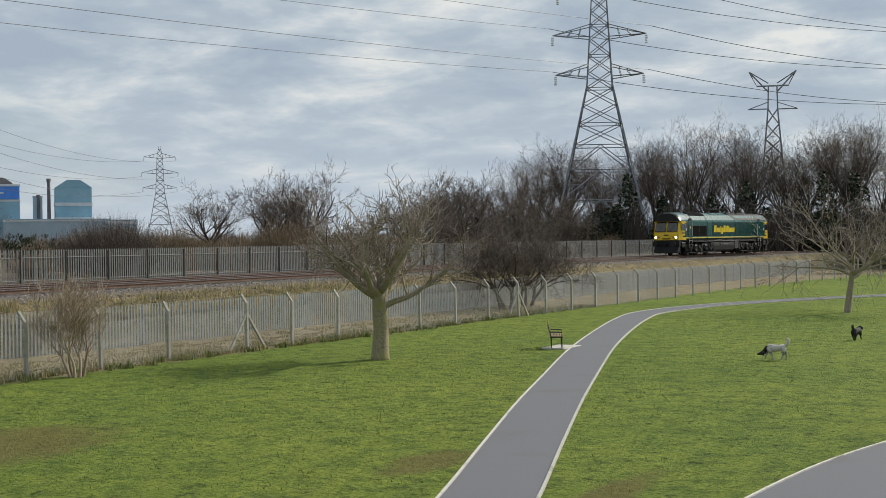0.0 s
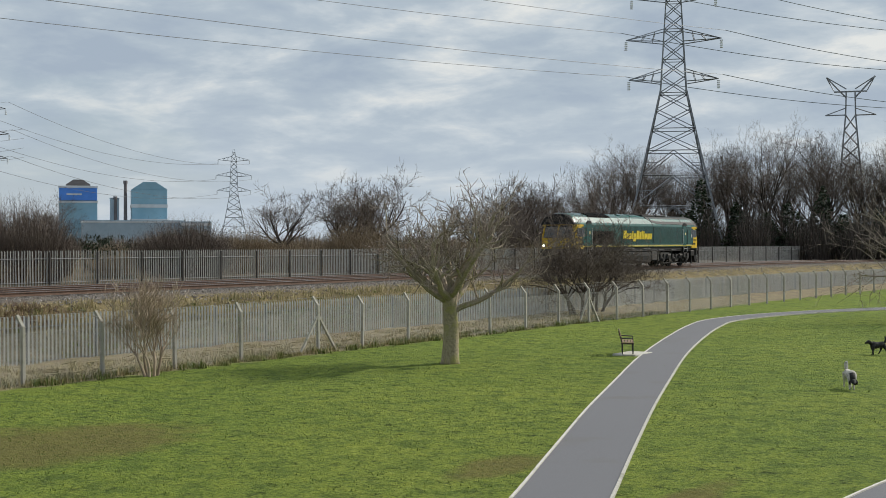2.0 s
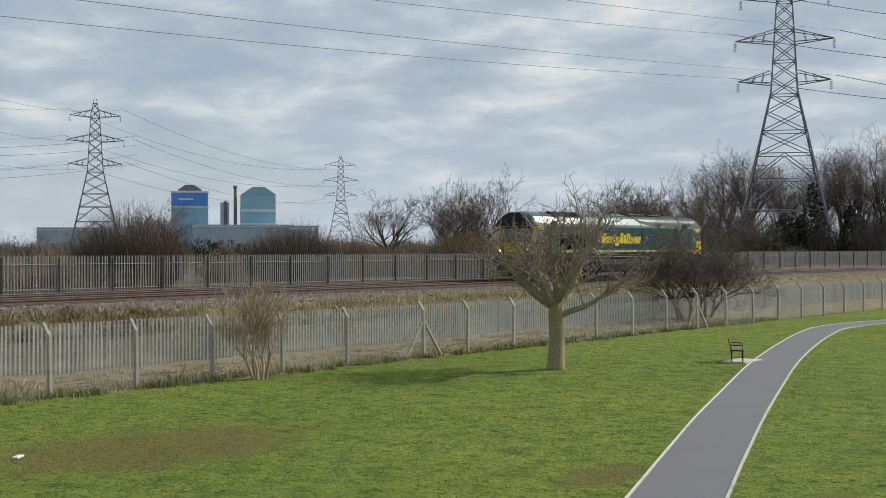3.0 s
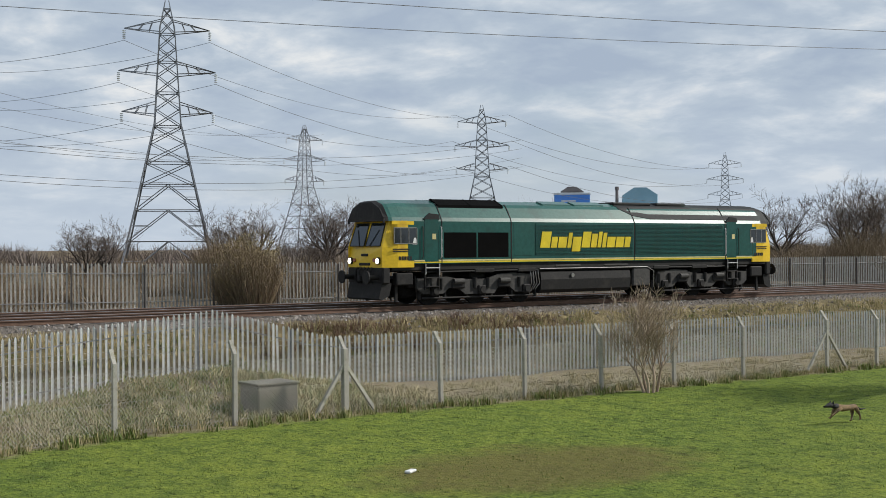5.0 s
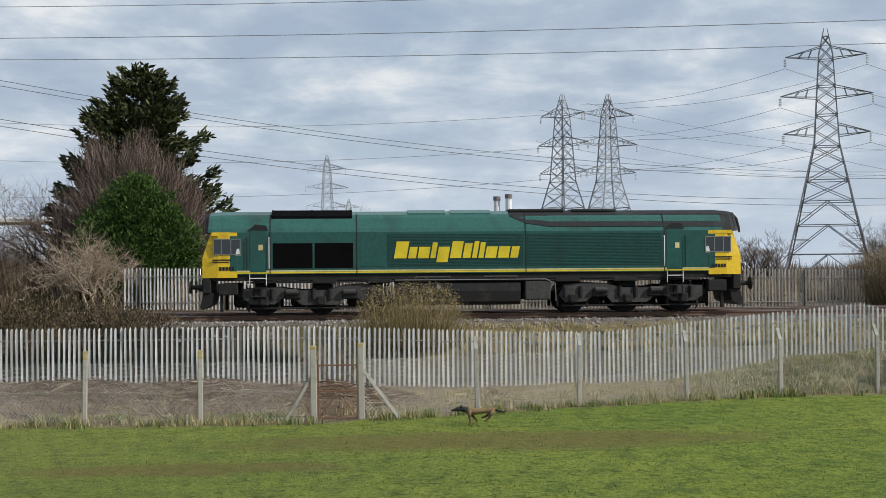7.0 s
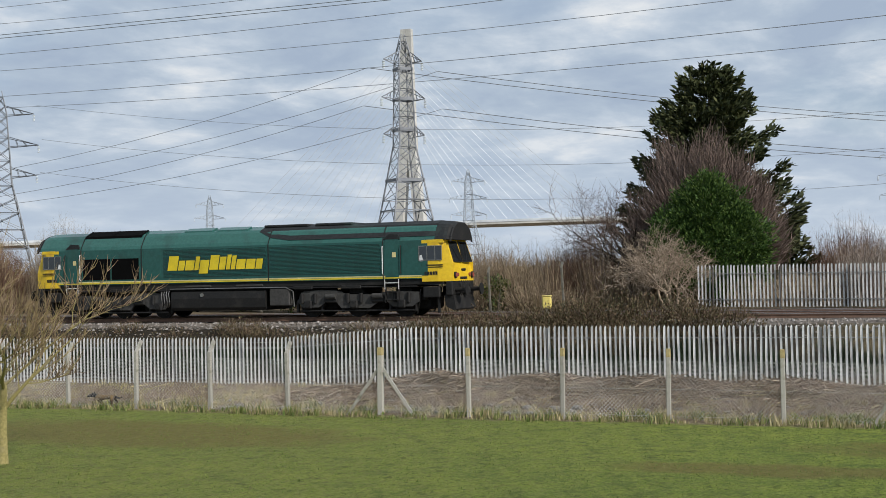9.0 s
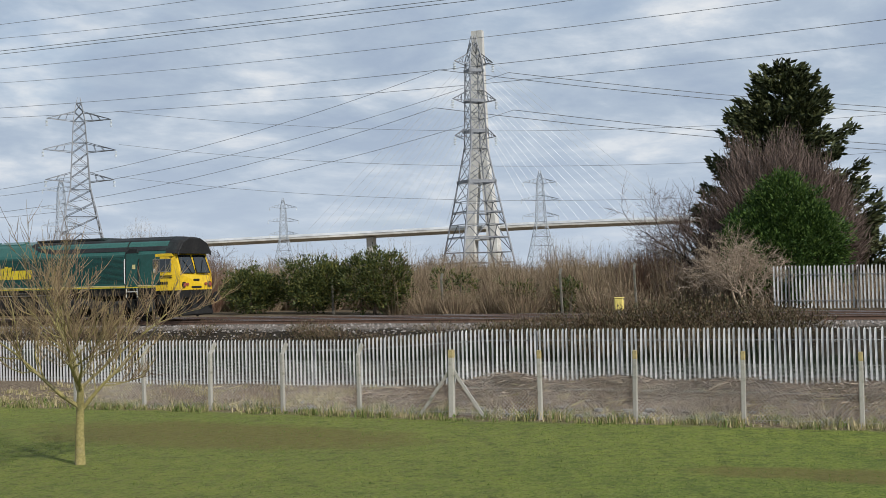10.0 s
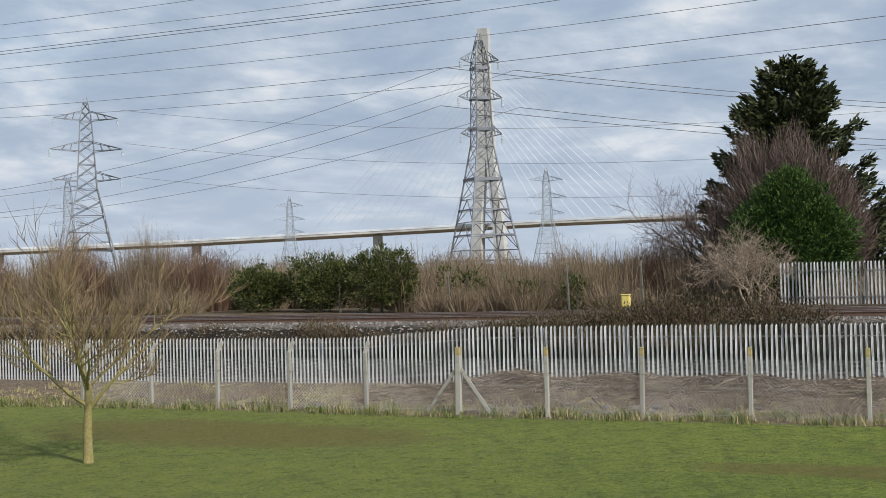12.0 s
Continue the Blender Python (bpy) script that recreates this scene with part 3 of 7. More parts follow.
BRAND = surface("brand yellow", (0.66, 0.50, 0.012), (0.74, 0.57, 0.018), 0.4, 12, 1.0, bump=0.0)
CREAM = surface("cream lining", (0.52, 0.46, 0.20), (0.64, 0.57, 0.28), 0.5, 12, 1.0, bump=0.0)
BLACK = surface("grimy black underframe", (0.007, 0.007, 0.007), (0.017, 0.016, 0.015), 0.65, 12, 1.5, (0.026, 0.024, 0.021), 0.3, bump=0.2, spec=0.3)
BOGIE_GREY = surface("dusty bogie casting", (0.024, 0.023, 0.021), (0.055, 0.052, 0.047), 0.75, 10, 1.5, (0.026, 0.025, 0.024), 0.35, bump=0.2)
WHEEL_BLACK = surface("black oily wheel steel", (0.005, 0.005, 0.005), (0.014, 0.013, 0.012), 0.7, 12, 2, bump=0.1, spec=0.2)
GRILLE = surface("black radiator mesh", (0.002, 0.002, 0.002), (0.005, 0.005, 0.005), 0.9, 90, 2.0, bump=0.2, spec=0.05)
WHITE_PAINT = surface("white paint", (0.62, 0.62, 0.60), (0.80, 0.80, 0.78), 0.5, 20, 2, bump=0.0)
STEEL = surface("worn steel", (0.22, 0.21, 0.20), (0.38, 0.37, 0.35), 0.4, 30, 3, metal=0.8, bump=0.1)


def glassy(name, tint, rough=0.06):
    m = bpy.data.materials.new(name)
    m.use_nodes = True
    b = m.node_tree.nodes["Principled BSDF"]
    b.inputs["Base Color"].default_value = (*tint, 1)
    b.inputs["Roughness"].default_value = rough
    b.inputs["Specular IOR Level"].default_value = 0.8
    return m


def glowing(name, tint, strength):
    m = bpy.data.materials.new(name)
    m.use_nodes = True
    b = m.node_tree.nodes["Principled BSDF"]
    b.inputs["Base Color"].default_value = (*tint, 1)
    b.inputs["Emission Color"].default_value = (*tint, 1)
    b.inputs["Emission Strength"].default_value = strength
    return m


CAB_GLASS = glassy("tinted cab glass", (0.012, 0.016, 0.018))
LAMP_ON = glowing("lit lamp", (1.0, 0.90, 0.72), 6.0)
LAMP_OFF = glassy("lamp lens", (0.30, 0.08, 0.06), 0.2)


def build_locomotive():
    """Along local x, nose at +x, rail top at z = 0."""
    loco = thing("diesel_locomotive", "dark green diesel locomotive with bright yellow cab ends", "locomotive")
    W, CANT, BOT = 1.32, 3.05, 1.52
    shell = Shape().prism([(-W, BOT), (W, BOT), (W, CANT), (-W, CANT)], "x", -8.75, 8.75)
    body = part("body", shell, GREEN, loco, "dark green body sides")

    def roof_ring(x, drop=0.0, narrow=0.0):
        half = [(W - narrow, CANT), (W - 0.06 - narrow, CANT + 0.14), (1.00 - narrow, 3.58 - drop), (0.86 - narrow, 3.70 - drop), (0.40, 3.84 - drop)]
        return [(x, a, b) for a, b in half] + [(x, -a, b) for a, b in reversed(half)]
    part("roof", Shape().loft([roof_ring(9.3), roof_ring(2.6), roof_ring(-9.3)]), GREEN_ROOF, loco, "green sloping roof")

    def soot_ring(x, low):
        half = [(1.012 + low * 0.69, 3.59 - low), (0.868, 3.715), (0.40, 3.852)]
        return [(x, a, b) for a, b in half] + [(x, -a, b) for a, b in reversed(half)]
    part("sooty_roof", Shape().loft([soot_ring(-1.3, -0.03), soot_ring(-1.9, 0.24), soot_ring(-2.8, 0.37), soot_ring(-9.3, 0.38)]), SOOT, loco, "soot-blackened rear roof")
    # black roof hoods over both windscreens
    for e in (1, -1):
        hood = Shape().loft([roof_ring(9.304 * e), roof_ring(9.66 * e, 0.02), roof_ring(9.80 * e, 0.05, 0.03)])
        part("hood_lip", Shape().loft([roof_ring(9.804 * e, 0.04, 0.02), roof_ring(10.0 * e, 0.12, 0.09)]), BLACK, loco, "black lip of the roof hood")
        part("cab_hood", hood, GREEN_ROOF if e > 0 else SOOT, loco, "roof hood over the windscreen")
    # roof grilles, hatches, silencer
    for x0, x1, z, mat_, nm in ((4.6, 7.5, 3.70, GRILLE, "roof_grille"), (-0.6, 0.9, 3.80, GREEN_ROOF, "roof_hatch"), (1.1, 2.5, 3.80, GREEN_ROOF, "roof_hatch"), (-3.4, -1.3, 3.84, BLACK, "silencer_cover"), (-5.4, -3.7, 3.84, SOOT, "exhaust_box")):
        for sgn in (1, -1):
            g = Shape()
            if z < 3.8:
                sec = [(1.02 * sgn, 3.56), (1.0 * sgn, 3.66), (0.50 * sgn, 3.89), (0.40 * sgn, 3.85)]
                g.prism(sec, "x", x0, x1)
                for i in range(3):
                    t = x0 + (x1 - x0) * i / 2
                    g.prism([(a * 1.012, b * 1.003) for a, b in sec], "x", t - 0.03, t + 0.03)
            elif nm == "roof_hatch":
                g.prism([(0.84 * sgn, 3.70), (0.83 * sgn, 3.76), (0.42 * sgn, 3.885), (0.42 * sgn, 3.83)], "x", x0, x1)
            elif sgn == 1:
                g.box((x0 + x1) / 2, 0, z, x1 - x0, 1.3, 0.13, 0.04)
            if g.v:
                part(nm, g, mat_, loco)
    for sgn in (1, -1):
        side = W * sgn
        # lining along the solebar
        part("lining", Shape().box(0, side, 1.635, 17.5, 0.012, 0.05), CREAM, loco, "cream lining stripe")
        part("lining", Shape().box(0, side, 1.575, 17.5, 0.012, 0.05), BRAND, loco, "yellow lining stripe")
        # radiator grilles behind the leading cab
        frame_ = Shape()
        for x0, x1 in ((4.54, 5.94), (6.02, 7.46)):
            part("radiator_grille", Shape().box((x0 + x1) / 2, side, 2.19, x1 - x0, 0.016, 0.92), GRILLE, loco, "black radiator grille")
            for i in range(9):
                xx = x0 + (x1 - x0) * (i + 0.5) / 9
                frame_.box(xx, side * 1.004, 2.19, 0.012, 0.006, 0.90)
        part("grille_bars", frame_, GRILLE, loco)
        # ribbed panels
        for x0, x1 in ((-1.78, 3.25), (-6.95, -1.92)):
            panel = part("ribbed_panel", Shape().box((x0 + x1) / 2, side, 2.39, x1 - x0, 0.012, 1.24), GREEN, loco, "green horizontally ribbed side panel")
            rib = Shape().prism([(0, 0), (0.028 * sgn, 0.008), (0.028 * sgn, 0.026), (0, 0.036)], "x", x0, x1).mesh("rib", GREEN)
            for i in range(22):
                o = new("rib", rib)
                o.parent, o.location = panel, (0, side, 1.80 + i * 0.0545)
        part("plain_panel", Shape().box(3.85, side, 2.38, 0.86, 0.02, 1.20, 0.005), GREEN, loco)
        for xx in (4.40, -1.85, 7.56, -7.08):
            part("panel_joint", Shape().path([(xx, side, 1.54), (xx, side, 3.05), (xx, side * 0.955, 3.19), (xx, side * 0.765, 3.58), (xx, side * 0.655, 3.71)], 0.022, 4), BLACK, loco)
        # cab doors and their grab rails, steps below
        for xd in (8.0, -7.46):
            door = part("cab_door", Shape().box(xd, side, 2.40, 0.60, 0.02, 1.62, 0.006), GREEN, loco, "green cab door")
            part("door_hood", Shape().prism([(xd - 0.36, 3.12), (xd - 0.30, 3.30), (xd + 0.10, 3.34), (xd + 0.36, 3.12)], "y", side * 0.96, side * 1.012), SOOT, door)
            part("door_plate", Shape().box(xd - 0.10, side * 1.011, 2.50, 0.16, 0.012, 0.20), CREAM, door)
            for dx in (-0.40, 0.40):
                part("grab_rail", Shape().path([(xd + dx, side, 1.72), (xd + dx, side * 1.04, 1.76), (xd + dx, side * 1.04, 2.82), (xd + dx, side, 2.86)], 0.018, 6), WHITE_PAINT if dx * xd < 0 else BLACK, loco)
            st = Shape()
            for z in (1.35, 1.02, 0.70):
                st.box(xd, side * 0.99, z, 0.56, 0.16, 0.035, 0.01)
            for dx in (-0.29, 0.29):
                st.box(xd + dx, side * 0.99, 1.05, 0.03, 0.10, 0.95)
            part("cab_steps", st, BLACK, loco)
            part("step_edge", Shape().box(xd, side * 1.055, 1.375, 0.56, 0.012, 0.03), WHITE_PAINT, loco, "white step edge")
            for dx in (-0.30, 0.30):
                part("lower_grab_rail", Shape().tube((xd + dx, side * 1.05, 1.12), (xd + dx, side * 1.05, 1.52), 0.014), WHITE_PAINT, loco)
        # brand lettering as plain slanted blocks
        x_, wid = 3.05, (0.50, 0.31, 0.44, 0.20, 0.45, 0.44, 0.31, 0.19, 0.20, 0.44, 0.44, 0.31)
        tall = (0.62, 0.42, 0.42, 0.58, 0.42, 0.62, 0.54, 0.62, 0.58, 0.42, 0.42, 0.42)
        if sgn < 0:
            x_, step_ = -1.5, 1
        else:
            step_ = -1
        for i, (w_, h_) in enumerate(zip(wid, tall)):
            x0, x1 = x_, x_ + step_ * w_ * 0.93
            low = 2.07 if i != 4 else 1.92
            sl = 0.09 * step_
            blk = Shape()
            yy0, yy1 = side * 1.014, side * 1.034
            pieces = [(x0, x1, low, 2.07 + h_)]
            for a, b, z0, z1 in pieces:
                q = [(a + sl * (z0 - 2.07) / 0.5, z0), (b + sl * (z0 - 2.07) / 0.5, z0), (b + sl * (z1 - 2.07) / 0.5, z1), (a + sl * (z1 - 2.07) / 0.5, z1)]
                blk.prism(q, "y", yy0, yy1)
            part("brand_block", blk, BRAND, loco, "plain yellow block")
            x_ = x1 + step_ * 0.06
    for e in (1, -1):
        # cab end: raked, narrowing to the windscreen
        cab = Shape()
        rings = []
        for xx, wide in ((8.754, W), (9.45, W)):
            rings.append([(xx * e, wide, 1.40), (xx * e, wide, 2.12), (xx * e, wide, CANT), (xx * e, -wide, CANT), (xx * e, -wide, 2.12), (xx * e, -wide, 1.40)])
        rings.append([(10.02 * e, 1.20, 1.40), (10.02 * e, 1.20, 2.12), (9.72 * e, 1.17, CANT), (9.72 * e, -1.17, CANT), (10.02 * e, -1.20, 2.12), (10.02 * e, -1.20, 1.40)])
        cab.loft(rings)
        cab_ob = part("cab", cab, YELLOW, loco, "bright yellow cab end")
        brow = Shape().prism([(-1.14, CANT), (1.14, CANT), (0.90, 3.52), (0.4, 3.70), (-0.4, 3.70), (-0.90, 3.52)], "x", 9.66 * e, 9.74 * e)
        part("cab_brow", brow, YELLOW, cab_ob)
        fas = Shape()
        rim_ = [(-1.24, 2.98), (-1.20, 3.16), (-0.93, 3.50), (-0.40, 3.72), (0.40, 3.72), (0.93, 3.50), (1.20, 3.16), (1.24, 2.98)]
        for (a0, b0), (a1, b1) in zip(rim_, rim_[1:]):
            fas.tube((9.96 * e, a0, b0), (9.96 * e, a1, b1), 0.045, n=6)
        part("hood_fascia", fas, BLACK, cab_ob, "black fascia round the hood")
        part("ditch_lamp", Shape().disc((9.76 * e, 0, 3.42), "x", 0.10, 0.06, 14), LAMP_ON if e > 0 else LAMP_OFF, cab_ob)
        # windscreens
        for sgn in (1, -1):
            def on_face(y, z, out):
                t = (z - 2.12) / (CANT - 2.12)
                return ((10.02 - 0.30 * t + out) * e, y, z)
            pane, rim = Shape(), Shape()
            quad = [(0.07, 2.17), (1.06, 2.17), (1.00, 2.98), (0.10, 2.98)]
            pane.quad(*[on_face(a * sgn, b, 0.022) for a, b in quad])
            pane.quad(*[on_face(a * sgn, b, 0.010) for a, b in quad])
            for (a0, b0), (a1, b1) in zip(quad, quad[1:] + quad[:1]):
                rim.tube(on_face(a0 * sgn, b0, 0.015), on_face(a1 * sgn, b1, 0.015), 0.022, n=4)
            wnd = part("windscreen", pane, CAB_GLASS, cab_ob, "dark tinted windscreen")
            part("window_frame", rim, BLACK, wnd)
            part("wiper", Shape().tube(on_face(0.35 * sgn, 2.16, 0.04), on_face(0.75 * sgn, 2.75, 0.04), 0.012, n=4), BLACK, wnd)
            side = W * sgn
            # green flank behind the yellow and the side windows
            part("cab_flank", Shape().box(8.88 * e, side, 2.28, 0.25, 0.012, 1.28), GREEN, cab_ob)
            strip = Shape().prism([(8.97 * e, 2.93), (9.70 * e, 2.93), (9.66 * e, 3.06), (8.97 * e, 3.06)], "y", side * 0.90, side * 1.006)
            part("cab_cant_panel", strip, YELLOW, cab_ob)
            sw = part("side_window", Shape().box(9.12 * e, side, 2.53, 0.96, 0.016, 0.54), CAB_GLASS, cab_ob, "dark side window")
            fr = Shape()
            for dx in (-0.48, -0.14, 0.20, 0.48):
                fr.box((9.12 + dx) * e, side * 1.008, 2.53, 0.03, 0.016, 0.56)
            for dz in (-0.28, 0.28):
                fr.box(9.12 * e, side * 1.008, 2.53 + dz, 0.98, 0.016, 0.03)
            part("window_frame", fr, STEEL, sw, "pale steel window frame")
            num = Shape()
            for i in range(5):
                num.box((9.36 - 0.115 * i * sgn * e - (0.0 if sgn * e > 0 else 0.45)) * e, side * 1.006, 1.73, 0.085, 0.012, 0.13)
            part("number_bars", num, BLACK, cab_ob, "plain dark bars")
            lg = Shape()
            lg.box(9.30 * e, side * 1.006, 2.05, 0.70, 0.012, 0.045).box(9.34 * e, side * 1.006, 1.97, 0.62, 0.012, 0.035)
            part("emblem_bars", lg, BLACK, cab_ob, "plain dark bars")
            part("depot_emblem", Shape().prism([(8.40 * e + 0.22 * e, 2.22), (8.40 * e + 0.42 * e, 2.22), (8.40 * e + 0.36 * e, 2.46), (8.40 * e + 0.28 * e, 2.46)], "y", side * 1.002, side * 1.01), WHITE_PAINT, cab_ob)
            # lamps, buffers
            lamp = part("head_lamp", Shape().disc((10.05 * e, 0.98 * sgn, 1.64), "x", 0.13, 0.08, 16), BLACK, cab_ob)
            part("lens", Shape().disc((10.10 * e, 0.98 * sgn, 1.64), "x", 0.095, 0.02, 16), LAMP_ON if e > 0 else LAMP_OFF, lamp)
            part("marker_lamp", Shape().disc((10.05 * e, 0.70 * sgn, 1.66), "x", 0.07, 0.06, 14), LAMP_OFF, cab_ob)
            buf = Shape().tube((9.9 * e, 0.87 * sgn, 1.06), (10.45 * e, 0.87 * sgn, 1.06), 0.10, 0.085, 12)
            buf.disc((10.48 * e, 0.87 * sgn, 1.06), "x", 0.24, 0.05, 18)
            part("buffer", buf, BLACK, loco, "black round buffer")
        for z, w_ in ((1.85, 0.9), (1.52, 1.5)):
            part("nose_detail", Shape().box(10.03 * e, 0, z, 0.05, w_ * 0.5, 0.10, 0.02), BLACK, cab_ob)
        hose = Shape()
        for k in range(5):
            yk = -0.5 + 0.25 * k
            hose.path([(10.0 * e, yk, 1.42), (10.10 * e, yk, 1.30), (10.09 * e, yk * 1.05, 0.95), (10.0 * e, yk, 0.82)], 0.025, 6)
        part("hoses", hose, BLACK, loco)
        beam = Shape().box(9.86 * e, 0, 1.12, 0.30, 2.5, 0.58, 0.04)
        beam.prism([(9.6 * e, 0.85), (10.0 * e, 0.85), (10.12 * e, 0.30), (10.02 * e, 0.24), (9.7 * e, 0.40)], "y", -1.15, 1.15)
        part("buffer_beam", beam, BLACK, loco, "black buffer beam with plough")
        part("coupling", Shape().box(10.15 * e, 0, 1.0, 0.30, 0.18, 0.22, 0.03), BLACK, loco)
    # underframe, tank, boxes
    under = Shape().box(0, 0, 1.40, 19.3, 2.50, 0.24, 0.02)
    for sgn in (1, -1):
        for xx in (-5.6, -3.4, 3.6, 5.6):
            under.box(xx, 1.18 * sgn, 1.24, 0.9, 0.18, 0.16, 0.03)
        under.path([(-8.5, 1.22 * sgn, 1.22), (-3.0, 1.22 * sgn, 1.24), (3.2, 1.22 * sgn, 1.24), (8.4, 1.22 * sgn, 1.22)], 0.035, 6)
    part("underframe", under, BLACK, loco, "black underframe")
    tank = [(1.10, 0.33), (1.25, 0.46), (1.29, 0.85), (1.25, 1.12), (1.10, 1.20)]
    ring = tank + [(-a, b) for a, b in reversed(tank)]
    part("fuel_tank", Shape().prism(ring, "x", -1.65, 2.95), BLACK, loco, "long black fuel tank")
    for sgn in (1, -1):
        for k in range(4):
            part("air_pipe", Shape().path([(3.05 + 0.12 * k, 1.2 * sgn, 1.30), (3.08 + 0.12 * k, 1.27 * sgn, 1.05), (3.02 + 0.13 * k, 1.27 * sgn, 0.72), (3.15 + 0.1 * k, 1.15 * sgn, 0.48)], 0.018, 5), STEEL, loco, "pale worn air pipe")
        part("tank_pipe", Shape().path([(3.0, 1.26 * sgn, 1.27), (-2.6, 1.26 * sgn, 1.27), (-2.95, 1.26 * sgn, 1.10), (-2.98, 1.22 * sgn, 0.45)], 0.022, 6), STEEL, loco, "pale pipe over the fuel tank")
        for xx in (-0.9, 1.6):
            part("underframe_duct", Shape().box(xx, 1.20 * sgn, 1.37, 1.3, 0.16, 0.09, 0.03), BOGIE_GREY, loco)
    part("tank_cap", Shape().disc((1.4, 1.30, 1.0), "y", 0.08, 0.06, 14), STEEL, loco)
    part("battery_box", Shape().box(-2.30, 0, 0.86, 0.95, 2.50, 0.72, 0.04), BOGIE_GREY, loco, "dusty grey equipment box")
    for yy in (0.95, -0.95):
        part("air_tank", Shape().tube((3.15, yy, 0.95), (3.7, yy, 0.95), 0.2, n=14), BLACK, loco)
    wheels = []
    for e in (1, -1):
        bog = part("bogie", Shape().box(6.0 * e, 0, 0.80, 5.6, 1.9, 0.30, 0.05), BLACK, loco, "three-axle bogie")
        for sgn in (1, -1):
            yo, yi = 1.16 * sgn, 1.04 * sgn
            fr = Shape()
            out = [(8.55, 1.00), (8.55, 0.62), (8.25, 0.42), (7.4, 0.42), (7.15, 0.62), (6.75, 0.62), (6.4, 0.38), (5.1, 0.38), (4.9, 0.62), (4.4, 0.64), (4.1, 0.42), (3.35, 0.40), (3.1, 0.66), (3.3, 1.06), (4.2, 1.14), (4.9, 1.10), (5.4, 0.94), (6.6, 0.92), (7.2, 1.04), (7.9, 1.02)]
            fr.prism([(a * e, b) for a, b in out], "y", yi, yo)
            side_frame = part("side_frame", fr, BOGIE_GREY, bog, "dusty grey bogie side frame")
            for ax in (3.62, 5.70, 7.80):
                ab = Shape().box(ax * e, 1.20 * sgn, 0.53, 0.34, 0.16, 0.34, 0.04)
                ab.disc((ax * e, 1.30 * sgn, 0.53), "y", 0.12, 0.06, 12)
                part("axle_box", ab, BLACK, side_frame)
                for dx in (-0.30, 0.30):
                    part("spring", Shape().tube(((ax + dx) * e, 1.17 * sgn, 0.60), ((ax + dx) * e, 1.17 * sgn, 0.98), 0.085, n=10), BLACK, side_frame)
            for ax in (4.65, 6.75):
                part("brake_cylinder", Shape().tube(((ax - 0.2) * e, 1.24 * sgn, 0.86), ((ax + 0.25) * e, 1.24 * sgn, 0.86), 0.11, n=12), BOGIE_GREY, side_frame)
            part("sand_pipe", Shape().path([(8.6 * e, 1.1 * sgn, 1.1), (8.55 * e, 1.1 * sgn, 0.6), (8.35 * e, 0.9 * sgn, 0.12)], 0.03, 6), BLACK, bog)
        for ax in (3.62, 5.70, 7.80):
            part("traction_motor", Shape().box((ax + 0.62) * e, 0, 0.62, 1.05, 1.34, 0.66, 0.10), WHEEL_BLACK, bog)
            part("bolster", Shape().box(ax * e, 0, 1.06, 0.7, 1.9, 0.26, 0.05), WHEEL_BLACK, bog)
        gear = Shape()
        for sgn in (1, -1):
            for ax in (3.62, 5.70, 7.80):
                for dx in (-0.56, 0.56):
                    gear.box((ax + dx) * e, 1.0 * sgn, 0.46, 0.10, 0.14, 0.50, 0.02)
            gear.tube((3.2 * e, 1.10 * sgn, 0.27), (8.3 * e, 1.10 * sgn, 0.27), 0.035, n=6)
            gear.box(9.10 * e, 1.10 * sgn, 0.98, 0.72, 0.30, 0.44, 0.04)
            gear.box(9.34 * e, 1.0 * sgn, 0.50, 0.12, 0.10, 0.70, 0.02)
            gear.box(4.65 * e, 1.19 * sgn, 0.74, 0.62, 0.10, 0.30, 0.05).box(6.75 * e, 1.19 * sgn, 0.74, 0.62, 0.10, 0.30, 0.05)
        part("brake_gear", gear, BLACK, bog, "grimy brake rigging and sand boxes")
        for ax in (3.62, 5.70, 7.80):
            ws = Shape().tube((0, -0.95, 0), (0, 0.95, 0), 0.09, n=10)
            for sgn in (1, -1):
                ws.disc((0, 0.72 * sgn, 0), "y", 0.53, 0.12, 28)
                ws.disc((0, 0.79 * sgn, 0), "y", 0.42, 0.03, 24)
                for k in range(6):
                    t = k * math.pi / 3
                    ws.box(0.27 * math.cos(t), 0.815 * sgn, 0.27 * math.sin(t), 0.07, 0.03, 0.07, 0.01)
            w = part("wheelset", ws, WHEEL_BLACK, bog, "black steel wheelset")
            wheels.append((w, ax * e))
    return loco, wheels


LOCO_SIZE = 0.978
LOCO, WHEELS = build_locomotive()
meshes = {}
for ob in LOCO.children_recursive:
    ob.matrix_basis = Matrix.Translation(ob.matrix_basis.translation * (LOCO_SIZE - 1)) @ ob.matrix_basis
    meshes[ob.data.name] = ob.data
for me in meshes.values():
    me.transform(Matrix.Diagonal((LOCO_SIZE, LOCO_SIZE, LOCO_SIZE, 1)))


# ---------------------------------------------------------------- fences


def pale_mesh(name, material, h=1.80):
    """A W-section pale with a splayed point."""
    s = Shape()
    half = [(-0.033, 0.010), (-0.018, -0.012), (0.0, 0.008), (0.018, -0.012), (0.033, 0.010)]
    for (a, b), (c, d) in zip(half, half[1:]):
        za, zc = h - abs(a) * 1.8, h - abs(c) * 1.8
        s.quad((b, a, 0.03), (d, c, 0.03), (d, c, zc), (b, a, za))
        s.quad((b - 0.004, a, 0.03), (d - 0.004, c, 0.03), (d - 0.004, c, zc), (b - 0.004, a, za))
    return s


